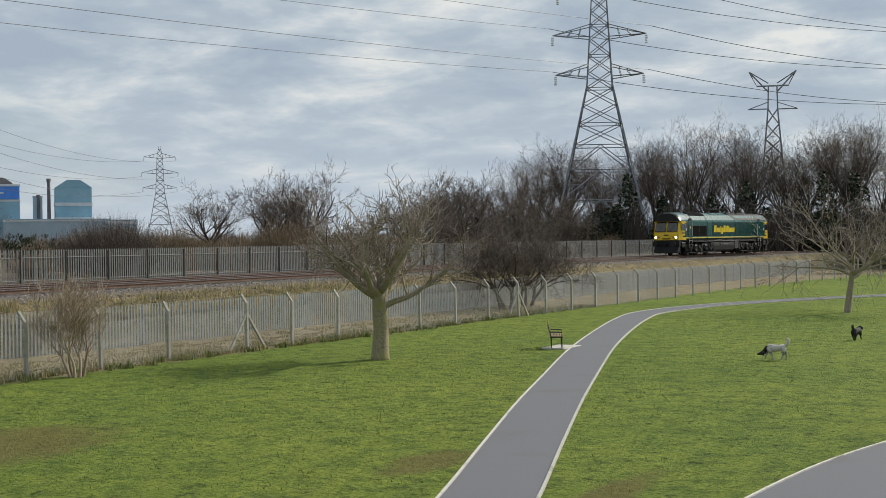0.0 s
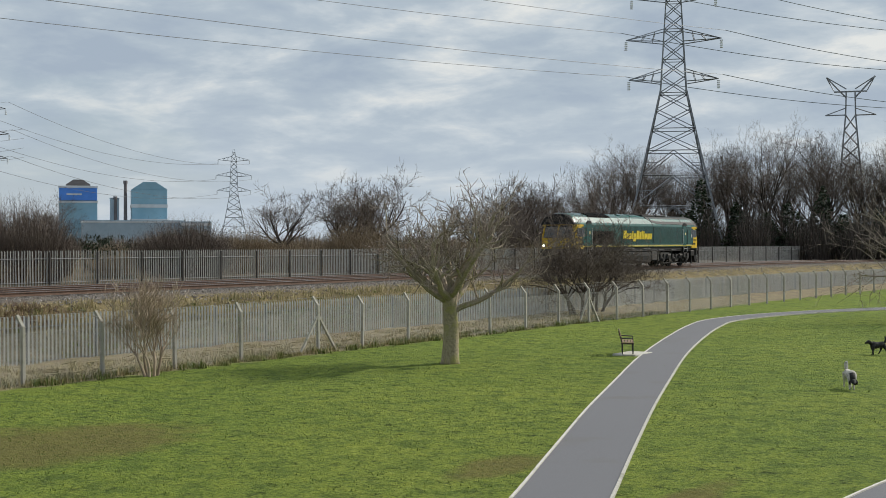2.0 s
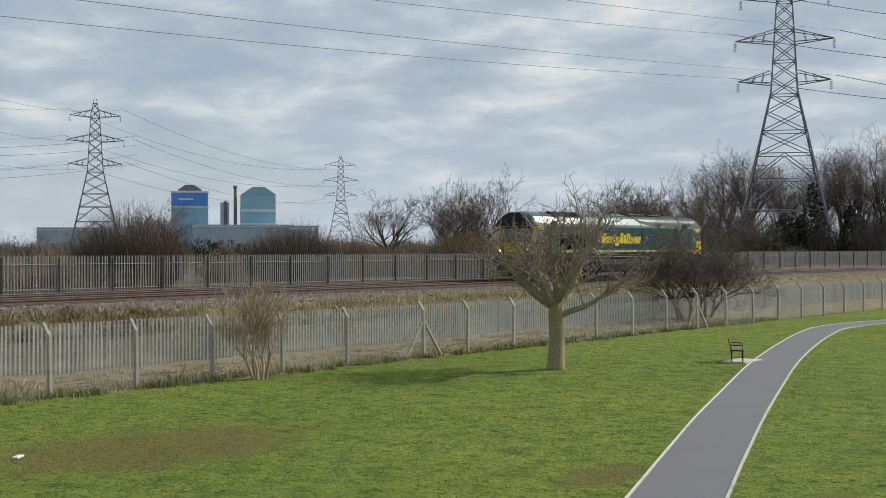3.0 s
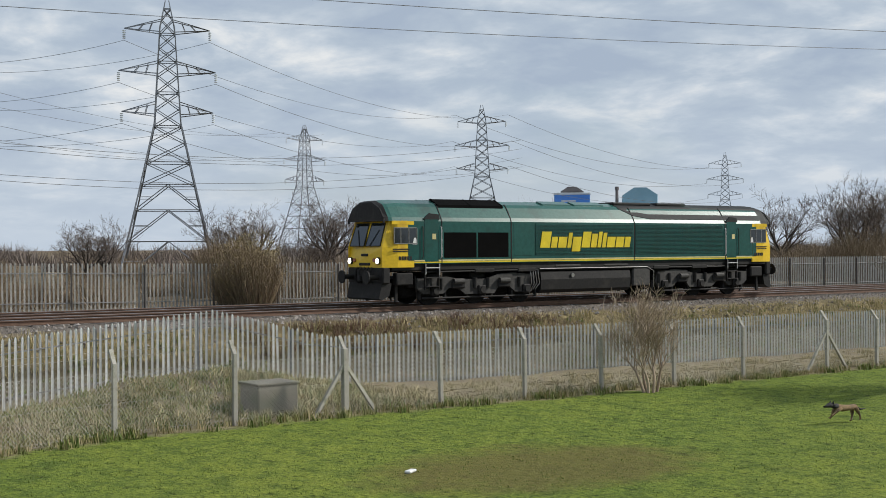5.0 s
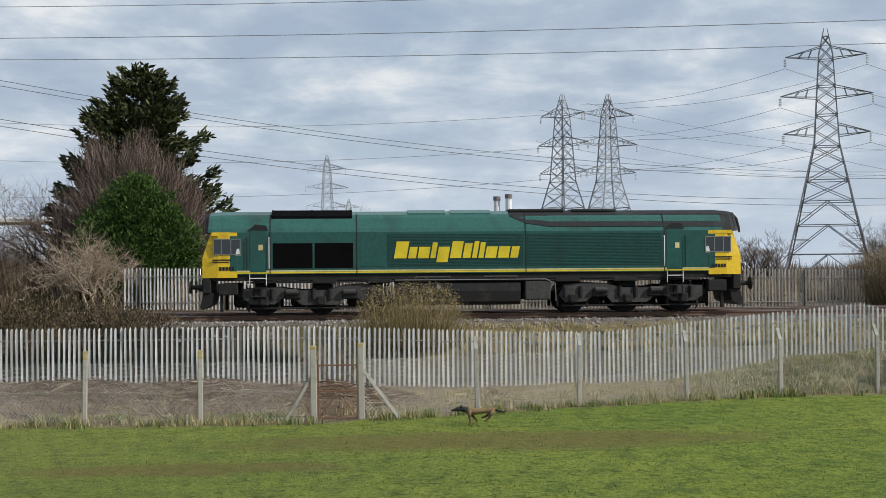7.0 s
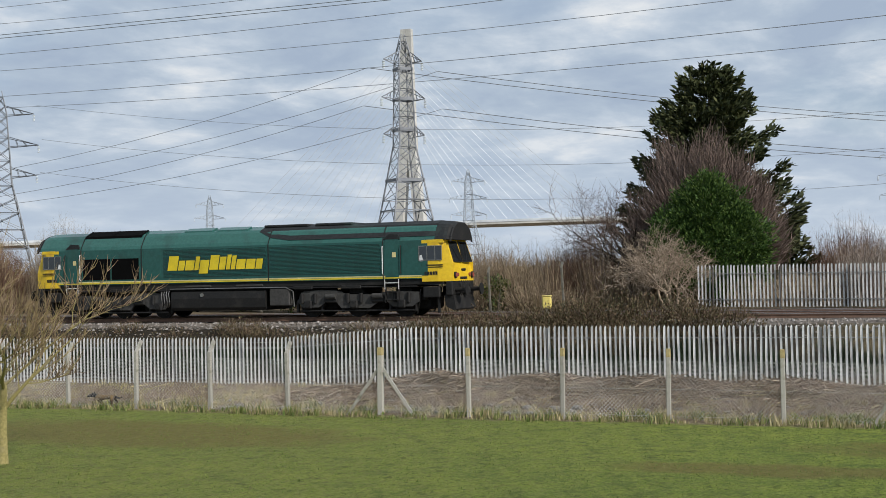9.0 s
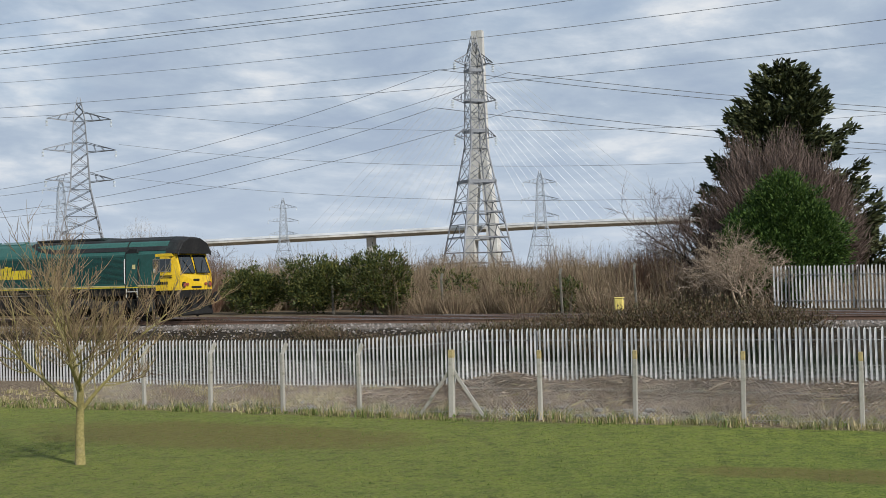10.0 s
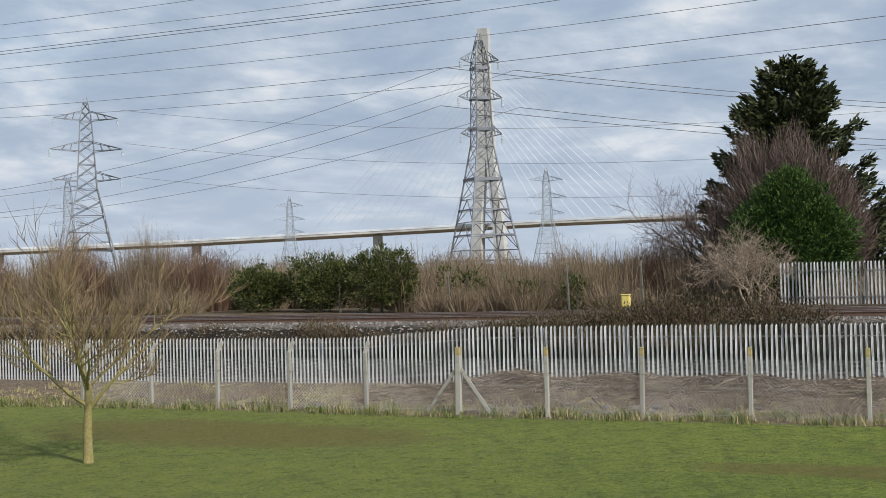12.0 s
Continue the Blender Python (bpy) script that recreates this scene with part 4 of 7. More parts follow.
def palisade(name, label, x0, lo, hi, near_lo, near_hi, top, material, post_mat, post_out):
    fence = thing(name, label, "fence")

    def line(v):
        return x0 + bend(v) + (1.4 * south(v) if post_out > 0 else 0.0)
    me = pale_mesh("pale", material).mesh("pale", material)
    rest = Shape()
    y, count, rng = lo, 0, random.Random(int(abs(x0) * 10))
    while y < hi:
        x = line(y)
        z = top(y) - 1.80
        if near_lo <= y <= near_hi and count < 300:
            p = new("pale", me)
            p.parent = fence
            p.matrix_basis = pose(x, y, z + rng.uniform(-0.012, 0.012), rng.uniform(-0.8, 0.8), rng.uniform(-1.2, 1.2), rng.uniform(-6, 6))
            count += 1
        else:
            src = pale_mesh("pale", material)
            k = len(rest.v)
            rest.v += [(a + x, b + y, c + z) for a, b, c in src.v]
            rest.f += [tuple(i + k for i in f) for f in src.f]
        y += 0.15
    if rest.v:
        o = new("pale_run", rest.mesh("pale_run", material, tidy=False))
        o.parent = fence
        tagged(o, "steel pales beyond counting", kind="stuff")
    for dz in (-0.38, -1.45):
        rl = Shape()
        yy = lo
        pts = []
        while yy <= hi:
            pts.append((line(yy) - 0.035 * post_out, yy, top(yy) + dz))
            yy += 1.3
        rl.path(pts, 0.021, 4)
        part("fence_rail", rl, RAIL_STEEL, fence, "dull grey horizontal fence rail")
    yy = lo + 0.6
    pm = Shape().box(0, 0, 0.80, 0.10, 0.05, 1.84, 0.01).mesh("fence_post", RAIL_STEEL if post_out > 0 else POST_SHADED)
    while yy < hi:
        p = new("fence_post", pm)
        p.parent = fence
        p.matrix_basis = pose(line(yy) - 0.09 * post_out, yy, top(yy) - 1.80)
        yy += 2.75
    return fence


def swing(y):
    """Place along the line of a mesh-fence post, kept on its sight line where the fence swings nearer."""
    cx, cy = (10.0, 0.8) if y < 3 else (7.5, 1.5)
    v = y
    for k in range(12):
        v = cy + (y - cy) * (cx - nearer(LINK_X, v)) / (cx - LINK_X)
    return v


def chain_link():
    """Concrete posts with cranked tops, wires and woven mesh."""
    rng = random.Random(3)
    fence = thing("chain_link_fence", "weathered concrete-post fence with sagging chain-link mesh and cranked tops", "fence")
    known = [-29.2, -26.25, -23.55, -20.75, -17.95, -14.8, -11.95, -9.1, -6.05, -2.95, 0.14, 1.44, 4.6, 7.48, 10.56, 13.26, 16.09, 19.0, 21.8, 24.5, 27.2, 30.0, 32.9, 36.8, 39.3]
    ys = known + [42.1 + 2.85 * i for i in range(28)]

    def fx(y):
        return nearer(LINK_X, y) + max(0.0, y - 40) * 0.030 + bend(y) * 0.9
    straight = {swing(y) for y in (-14.8, -11.95, -9.1, -6.05, -2.95, 0.14, 1.44)}
    gates = (swing(0.14), swing(1.44))
    strong = (swing(-14.8), swing(19.0))
    braced = (swing(-14.8), swing(19.0), swing(36.8), swing(1.44))
    ys = [swing(y) for y in ys]
    for y in ys:
        x, z = fx(y), land(fx(y), y) - 0.1
        gate = y in gates
        h = 1.88 if gate else 1.72
        wide = 0.145 if gate or y in strong else 0.105
        s = Shape().box(0, 0, h / 2, wide, wide, h, 0.012)
        if y not in straight:
            s.prism([(0.05, h - 0.04), (-0.05, h - 0.02), (-0.27, h + 0.23), (-0.21, h + 0.29)], "y", -0.045, 0.045)
        m = pose(x, y, z, rng.uniform(-1.2, 1.2), rng.uniform(-1.2, 1.2), rng.uniform(-4, 4))
        post = part("concrete_post", s, CONCRETE, fence, m=m)
        if y in straight:
            part("post_top", Shape().box(0, 0, h + 0.004, wide * 1.03, wide * 1.03, 0.22 if not gate else 0.10, 0.015), OCHRE_TOP, post, "ochre lichen-stained post top")
        if y in braced or abs(y - 56.35) < 0.1:
            sides = (-1, 1) if y != gates[1] else (1,)
            for sg in sides:
                part("brace", Shape().tube((0, 0.04 * sg, 1.30), (0, 0.95 * sg, 0.02), 0.055, n=4), CONCRETE, post)
        if y == gates[0]:
            part("brace", Shape().tube((0, -0.04, 1.20), (0, -0.75, 0.02), 0.05, n=4), CONCRETE, post)
    # line wires and woven mesh, bay by bay
    for a, b in zip(ys, ys[1:]):
        if (a, b) == gates or a > 75:
            continue
        mesh = Shape()
        n, pitch, lo, hi = 0, 0.10, 0.02, 1.42
        y = a - (hi - lo)
        r = 0.0032
        while y < b:
            for sgn in (1, -1):
                y0, y1 = y, y + (hi - lo)
                p0, p1 = max(y0, a), min(y1, b)
                if p1 - p0 < 0.02:
                    continue
                z0, z1 = lo + (p0 - y0), lo + (p1 - y0)
                if sgn < 0:
                    z0, z1 = lo + hi - z0, lo + hi - z1
                g0, g1 = land(fx(p0), p0), land(fx(p1), p1)
                mesh.tube((fx(p0), p0, g0 + z0), (fx(p1), p1, g1 + z1), r, n=3, caps=False)
            y += pitch
        for h in (0.10, 0.75, 1.42):
            mesh.tube((fx(a), a, land(fx(a), a) + h), (fx(b), b, land(fx(b), b) + h), 0.004, n=3, caps=False)
        if b not in straight and a not in straight:
            for dx, h in ((-0.10, 1.74), (-0.2, 1.86)):
                mesh.tube((fx(a) + dx, a, h + land(fx(a), a)), (fx(b) + dx, b, h + land(fx(b), b)), 0.004, n=3, caps=False)
        part("mesh_panel", mesh, GALV_DULL, fence, "woven weathered wire mesh")


chain_link()
palisade("palisade_fence", "tall grey galvanised palisade fence with pointed pales", FRONT_X, -55.0, 120.0, -16.0, 28.5, lambda y: lerp(y, PALISADE_TOP), GALV, GALV, 1)
palisade("rear_palisade_fence", "dull weathered palisade fence beyond the tracks", BACK_X, 1.05, 140.0, 1.0, 45.0, lambda y: lerp(y, [(-10, 3.80), (10, 3.68), (25, 3.50), (60, 3.45), (140, 3.4)]), GALV_DULL, GALV_DULL, -1)
palisade("rear_palisade_fence", "newer silver palisade fence beyond the tracks", BACK_X, -8.2, 1.0, -8.3, 1.1, lambda y: lerp(y, [(-10, 3.80), (10, 3.68), (25, 3.50), (60, 3.45), (140, 3.4)]), GALV, GALV, -1)

# ---------------------------------------------------------------- trees and shrubs


def grow_tree(seed, trunk_len, trunk_r, kids, ratio, angle, lift, wobble, start=None, lean=(0, 0, 1), sides=(9, 6, 4, 3, 3, 3), limb_len=None):
    """Recursive limbs. Returns shapes: trunk, limbs, twigs."""
    rng = random.Random(seed)
    out = [Shape(), Shape(), Shape()]

    def grow(p, d, length, r, lv):
        ns = 5 if lv < 2 else (4 if lv < 3 else 3)
        pts, rad = [p.copy()], [r]
        for i in range(ns):
            d = (d + Vector((rng.gauss(0, 1), rng.gauss(0, 1), rng.gauss(0, 1))) * wobble[min(lv, len(wobble) - 1)] + Vector((0, 0, lift[min(lv, len(lift) - 1)]))).normalized()
            p = p + d * (length / ns)
            pts.append(p.copy())
            rad.append(r * (1 - (0.35 if lv == 0 else 0.72) * (i + 1) / ns))
        which = 0 if lv == 0 else (1 if lv <= 2 else 2)
        if lv == 0:
            pts.insert(0, pts[0] - Vector((0, 0, 0.12)))
            rad[0] *= 1.05
            rad.insert(0, r * 1.45)
        out[which].path(pts, rad, sides[min(lv, len(sides) - 1)])
        if lv >= len(kids):
            return
        n = kids[lv]
        n = n if lv == 0 else max(1, n + rng.choice((-1, 0, 0, 1)))
        az0 = rng.uniform(0, 6.28)
        for k in range(n):
            f = rng.uniform(0.72, 1.0) if lv == 0 else rng.uniform(0.25, 1.0)
            i = min(len(pts) - 2, int(f * (len(pts) - 1)))
            q = pts[i].lerp(pts[i + 1], f * (len(pts) - 1) - i) if i + 1 < len(pts) else pts[-1]
            ax = d.orthogonal().normalized()
            az = az0 + 6.283 * k / n + rng.uniform(-0.4, 0.4)
            ax.rotate(Matrix.Rotation(az, 3, d))
            t = radians(angle[min(lv, len(angle) - 1)] * rng.uniform(0.7, 1.25))
            nd = (d * math.cos(t) + ax * math.sin(t)).normalized()
            ll = (limb_len if lv == 0 and limb_len else length * ratio[min(lv, len(ratio) - 1)]) * rng.uniform(0.7, 1.2)
            rr = max(rad[min(i, len(rad) - 1)] * rng.uniform(0.45, 0.65), 0.008)
            grow(q, nd, ll, rr, lv + 1)
    for s0 in (start or [(0, 0, 0)]):
        dd = Vector(lean) if not start or len(start) == 1 else (Vector(lean) + Vector((s0[0], s0[1], 0)) * 0.9).normalized()
        grow(Vector(s0), dd.normalized(), trunk_len * (1 if len(start or [1]) == 1 else rng.uniform(0.8, 1.15)), trunk_r, 0)
    return out


def tree(name, label, m, shapes, bark, limb_mat, twig_mat, group=""):
    t = thing(name, label, "tree" if "tree" in name else "shrub", m, group)
    for nm, s, mt in zip(("trunk", "branchwork", "crown"), shapes, (bark, limb_mat, twig_mat)):
        if s.v:
            part(nm, s, mt, t, smooth=nm == "trunk")
    return t


def leaf_cloud(seed, lumps, n, size, flat=0.35, gap=0.0):
    """Small bent leaves over several uneven lumps (x, y, z, rx, ry, rz)."""
    rng = random.Random(seed)
    s = Shape()
    vol = [a[3] * a[4] + a[4] * a[5] for a in lumps]
    for i in range(n):
        x, y, z, rx, ry, rz = rng.choices(lumps, vol)[0]
        v = Vector((rng.gauss(0, 1), rng.gauss(0, 1), rng.gauss(0, 1))).normalized()
        wob = 1.0 + 0.30 * noise.noise(v * 2.3 + Vector((x, y, z))) + 0.18 * noise.noise(v * 6.0 + Vector((z, x, y)))
        k = (rng.uniform(0.55, 1.0) ** 0.4) * wob
        p = Vector((x + v.x * rx * k, y + v.y * ry * k, z + v.z * rz * k))
        a = Vector((rng.gauss(0, 1), rng.gauss(0, 1), rng.gauss(0, 0.6))).normalized()
        b = (v + Vector((rng.gauss(0, 1), rng.gauss(0, 1), rng.gauss(0, 1))) * 0.8).cross(a).normalized()
        l, w = size * rng.uniform(0.6, 1.4), size * rng.uniform(0.3, 0.6)
        s.quad(p - a * l, p + b * w, p + a * l, p - b * w)
    return s


def clump_cloud(seed, lumps, clumps, per, size, spread):
    """Foliage in small upswept clumps set over several lumps, with hollows between them."""
    rng = random.Random(seed)
    s = Shape()
    vol = [a[3] * a[4] + a[4] * a[5] for a in lumps]
    for i in range(clumps):
        x, y, z, rx, ry, rz = rng.choices(lumps, vol)[0]
        v = Vector((rng.gauss(0, 1), rng.gauss(0, 1), rng.gauss(0, 1))).normalized()
        k = rng.uniform(0.72, 1.0) * (1 + 0.22 * noise.noise(v * 2.3 + Vector((x, y, z))) + 0.15 * noise.noise(v * 6.0 + Vector((z, x, y))))
        c = Vector((x + v.x * rx * k, y + v.y * ry * k, z + v.z * rz * k))
        g = spread * rng.uniform(0.6, 1.3)
        for j in range(per):
            q = Vector((rng.gauss(0, 1), rng.gauss(0, 1), rng.gauss(0, 0.8)))
            p = c + q * g * 0.5
            d = (v * 0.7 + q * 0.5 + Vector((0, 0, 0.55))).normalized()
            w = d.orthogonal().normalized()
            w.rotate(Matrix.Rotation(rng.uniform(0, 6.28), 3, d))
            l = size * rng.uniform(0.6, 1.4)
            s.quad(p - d * l * 0.5, p + w * l * 0.24, p + d * l * 0.6, p - w * l * 0.24)
    return s


def conifer_cloud(seed, h, r0, n, size, levels=20):
    """Crowded boughs of uneven reach, each a fan of needled sprays turned up at the tip, with a blunt top."""
    rng = random.Random(seed)
    s = Shape()
    boughs = []
    for lv in range(levels):
        for k in range(rng.choice((7, 8, 9, 10))):
            t = (lv + rng.uniform(-0.6, 0.6)) / levels
            reach = (r0 * max(0.015, 1 - t) ** 0.50 + 0.10) * rng.uniform(0.58, 1.14)
            boughs.append((t * h * 0.94 + 0.4, rng.uniform(0, 6.283), reach))
    weight = [b[2] ** 1.4 for b in boughs]
    picks = rng.choices(boughs, weight, k=n)
    for z, az, reach in picks:
        k = rng.random() ** 0.55
        a = az + rng.gauss(0, 0.15) * (1.2 - 0.7 * k)
        rad = reach * k
        p = Vector((rad * math.cos(a), rad * math.sin(a), z - 0.05 * rad + 0.30 * reach * k * k * k + rng.gauss(0, 0.10)))
        d = Vector((math.cos(a + rng.gauss(0, 0.6)), math.sin(a + rng.gauss(0, 0.6)), rng.uniform(-0.1, 1.1))).normalized()
        w = d.orthogonal().normalized()
        w.rotate(Matrix.Rotation(rng.uniform(0, 6.28), 3, d))
        l = size * rng.uniform(0.6, 1.4)
        s.quad(p, p + d * l * 0.5 + w * l * 0.17, p + d * l, p + d * l * 0.5 - w * l * 0.17)
    return s


def twig_dome(seed, n, rx, ry, h, width):
    """A dense rounded crown of fine twigs that fan out from a low heart."""
    rng = random.Random(seed)
    s = Shape()
    for i in range(n):
        v = Vector((rng.gauss(0, 1), rng.gauss(0, 1), abs(rng.gauss(0, 1.1)))).normalized()
        reach = (1 + 0.22 * noise.noise(v * 3.1)) * rng.uniform(0.45, 1.0) ** 0.5
        e = Vector((v.x * rx, v.y * ry, h * 0.28 + v.z * h * 0.72)) * reach
        d = (e - Vector((0, 0, h * 0.25))).normalized()
        d = (d + Vector((rng.gauss(0, 0.3), rng.gauss(0, 0.3), 0.5 + rng.gauss(0, 0.25)))).normalized()
        l = rng.uniform(0.5, 1.3)
        w = d.orthogonal().normalized()
        w.rotate(Matrix.Rotation(rng.uniform(0, 6.28), 3, d))
        w *= width * rng.uniform(0.6, 1.2)
        m = e - d * l * 0.45 + Vector((rng.gauss(0, 0.06), rng.gauss(0, 0.06), 0))
        s.quad(e - d * l - w, e - d * l + w, m + w * 0.7, m - w * 0.7)
        s.quad(m - w * 0.7, m + w * 0.7, e)
    return s


def twig_bushes(seed, bushes, per, width, lean=0.55, fork=True):
    """Many thin upright shoots from each (x, y, z, height, radius)."""
    rng = random.Random(seed)
    s = Shape()
    for bx, by, bz, h, r in bushes:
        for i in range(int(per * (0.6 + r * 0.4))):
            a, q = rng.uniform(0, 6.283), math.sqrt(rng.random())
            base = Vector((bx + math.cos(a) * q * r * 0.45, by + math.sin(a) * q * r * 0.45, bz - 0.05))
            hh = h * rng.uniform(0.55, 1.05) * (1 - 0.35 * q * q)
            tip = Vector((bx + math.cos(a) * q * r * rng.uniform(0.7, 1.2), by + math.sin(a) * q * r * rng.uniform(0.7, 1.2), bz + hh))
            mid = base.lerp(tip, 0.5) + Vector((rng.gauss(0, 0.08), rng.gauss(0, 0.08), 0)) * h * 0.5
            w = Vector((rng.gauss(0, 1), rng.gauss(0, 1), 0)).normalized() * width * rng.uniform(0.5, 1.2)
            s.quad(base - w, base + w, mid + w * 0.7, mid - w * 0.7)
            s.quad(mid - w * 0.7, mid + w * 0.7, tip)
            if fork:
                for k in range(3):
                    f = rng.uniform(0.3, 0.9)
                    p = mid.lerp(tip, f)
                    e = p + Vector((rng.gauss(0, 0.22), rng.gauss(0, 0.22), rng.uniform(0.05, 0.40))) * (0.35 + h * 0.22)
                    s.quad(p - w * 0.5, p + w * 0.5, e)
    return s


def grass_tufts(seed, spots, per, h, width):
    rng = random.Random(seed)
    s = Shape()
    for x, y, k in spots:
        z = land(x, y)
        for i in range(per):
            a = rng.uniform(0, 6.283)
            p = Vector((x + rng.gauss(0, 0.10), y + rng.gauss(0, 0.10), z - 0.02))
            hh = h * k * rng.uniform(0.5, 1.2)
            d = Vector((math.cos(a), math.sin(a), 0))
            w = Vector((-d.y, d.x, 0)) * width * rng.uniform(0.6, 1.2)
            m = p + d * hh * rng.uniform(0.1, 0.3) + Vector((0, 0, hh * 0.65))
            e = p + d * hh * rng.uniform(0.3, 0.8) + Vector((0, 0, hh * rng.uniform(0.6, 1.0)))
            s.quad(p - w, p + w, m + w * 0.6, m - w * 0.6)
            s.quad(m - w * 0.6, m + w * 0.6, e)
    return s


def stuff(name, shape, material, label, category):
    return tagged(new(name, shape.mesh(name, material, tidy=False)), label, category, kind="stuff")


# the knobbly park tree, the young trees and the shrubs by the fence


def pollard_tree(seed):
    """A short thick trunk, long arching limbs at set slopes, then crowded crooked twigs."""
    rng = random.Random(seed)
    out = [Shape(), Shape(), Shape()]
    out[0].path([(0, 0, -0.15), (0.0, 0, 0.12), (0.03, 0.0, 0.9), (0.0, 0.04, 1.7), (-0.02, 0.0, 2.25)], [0.37, 0.285, 0.24, 0.23, 0.20], 12)

    def wander(p, d, length, r, lv):
        ns = 7 if lv == 1 else (4 if lv == 2 else 3)
        pts, rad = [p.copy()], [r]
        for i in range(ns):
            d = (d + Vector((rng.gauss(0, 1), rng.gauss(0, 1), rng.gauss(0, 1))) * (0.10, 0.20, 0.27, 0.3)[lv - 1] + Vector((0, 0, (0.05, 0.10, 0.14, 0.16)[lv - 1]))).normalized()
            p = p + d * (length / ns)
            pts.append(p.copy())
            rad.append(max(0.006, r * (1 - 0.74 * (i + 1) / ns)))
        out[1 if lv <= 2 else 2].path(pts, rad, (7, 5, 3, 3)[lv - 1])
        if lv == 4:
            return
        n = (8, 6, 3)[lv - 1]
        for k in range(n):
            f = rng.uniform(0.22, 1.0) * ns
            i = min(ns - 1, int(f))
            ax = d.orthogonal().normalized()
            ax.rotate(Matrix.Rotation(rng.uniform(0, 6.283), 3, d))
            t = radians(rng.uniform(30, 72))
            wander(pts[i].lerp(pts[i + 1], f - i), d * math.cos(t) + ax * math.sin(t), (1.15, 0.66, 0.36)[lv - 1] * rng.uniform(0.6, 1.25), max(0.012, rad[i] * rng.uniform(0.48, 0.68)), lv + 1)

    slopes = (24, 54, 30, 66, 22, 44, 27, 60, 23, 80, 34, 50)
    for k, el in enumerate(slopes):
        az, e = 6.283 * k / len(slopes) + rng.uniform(-0.2, 0.2), radians(el + rng.uniform(-5, 5))
        d = Vector((math.cos(az) * math.cos(e), math.sin(az) * math.cos(e), math.sin(e)))
        wander(Vector((d.x * 0.08, d.y * 0.08, 1.65 + 0.05 * k)), d, rng.uniform(2.5, 3.1), rng.uniform(0.10, 0.15), 1)
    return out


tree("park_tree", "bare pollarded park tree with knobbly spreading limbs and mossy trunk", pose(-19.03, 35.94, land(-19, 36), 0, 0, 40), pollard_tree(12), BARK_MOSS, BARK_PALE, TWIG_PALE)
tree("young_tree", "slender bare tree with pale grey bark on the grass", pose(-11.19, 64.97, land(-11, 65), 0, 0, 0),
     grow_tree(26, 2.4, 0.17, (9, 6, 5, 3, 2), (1.0, 0.60, 0.58, 0.55, 0.5), (66, 46, 42, 40, 35), (0.03, 0.015, 0.03, 0.05, 0.02), (0.06, 0.10, 0.17, 0.2, 0.2), limb_len=4.0, lean=(0.08, 0, 1)), BARK_PALE, BARK_PALE, TWIG_PALE)
tree("sapling_tree", "young bare tree with olive-brown bark and dense upright shoots", pose(-10.97, -16.97, land(-11, -17), 0, 0, 25),
     grow_tree(31, 1.62, 0.11, (7, 8, 7, 5), (1.0, 0.58, 0.56, 0.5), (54, 42, 34, 28), (0.0, 0.04, 0.16, 0.22), (0.03, 0.08, 0.13, 0.14), limb_len=2.5), BARK_OLIVE, BARK_OLIVE, TWIG_TAN)
tree("fence_shrub", "leafless multi-stemmed shrub growing against the mesh fence", pose(-24.2, 28.2, land(-24.2, 28.2), 0, 0, 0),
     grow_tree(41, 0.8, 0.045, (4, 5, 4, 3), (1.0, 0.7, 0.6, 0.6), (24, 26, 28, 30), (0.05, 0.12, 0.12, 0.1), (0.1, 0.12, 0.15, 0.2), start=[(0.12 * math.cos(i * 1.1), 0.22 * math.sin(i * 1.1), 0) for i in range(6)], limb_len=1.15), TWIG_STRAW, TWIG_STRAW, TWIG_STRAW)
HAW = tree("hawthorn_tree", "dense dark bare hawthorn beside the railway fences", pose(-27.4, 60.5, land(-27.4, 60.5), 0, 0, 0),
     grow_tree(51, 1.5, 0.10, (5, 6, 5, 5, 3), (1.0, 0.66, 0.6, 0.55, 0.5), (44, 44, 42, 42, 40), (0.05, 0.07, 0.07, 0.06, 0.04), (0.1, 0.15, 0.18, 0.22, 0.2), start=[(0.3 * math.cos(i * 1.26), 0.3 * math.sin(i * 1.26), 0) for i in range(4)], limb_len=2.2), BARK, TWIG_DARK, TWIG_GREY, "railway thorn bushes")
BACK = tree("bare_tree", "bare rounded tree behind the rear palisade fence", pose(-52, 97, land(-52, 97), 0, 0, 0),
     grow_tree(61, 2.2, 0.20, (7, 6, 5, 4, 3), (1.0, 0.62, 0.58, 0.55, 0.5), (46, 42, 40, 38, 34), (0.05, 0.08, 0.08, 0.08, 0.05), (0.05, 0.12, 0.16, 0.2, 0.2), limb_len=2.9), BARK, TWIG_DARK, TWIG_GREY, "trees behind the railway")
TALL = tree("tall_bare_tree", "tall upright bare tree in the wood beyond the bend", pose(-65, 150, 1.7, 0, 0, 0),
     grow_tree(71, 6.0, 0.26, (11, 7, 5, 4, 3), (1.0, 0.6, 0.55, 0.55, 0.5), (38, 36, 34, 36, 34), (0.02, 0.12, 0.12, 0.1, 0.05), (0.03, 0.07, 0.12, 0.16, 0.2), limb_len=5.4), BARK, TWIG_DARK, TWIG_GREY, "wood beyond the bend")


def scaled(x, y, z, rz, k, kz=None):
    return pose(x, y, z, 0, 0, rz) @ Matrix.Diagonal((k, k, kz or k, 1))


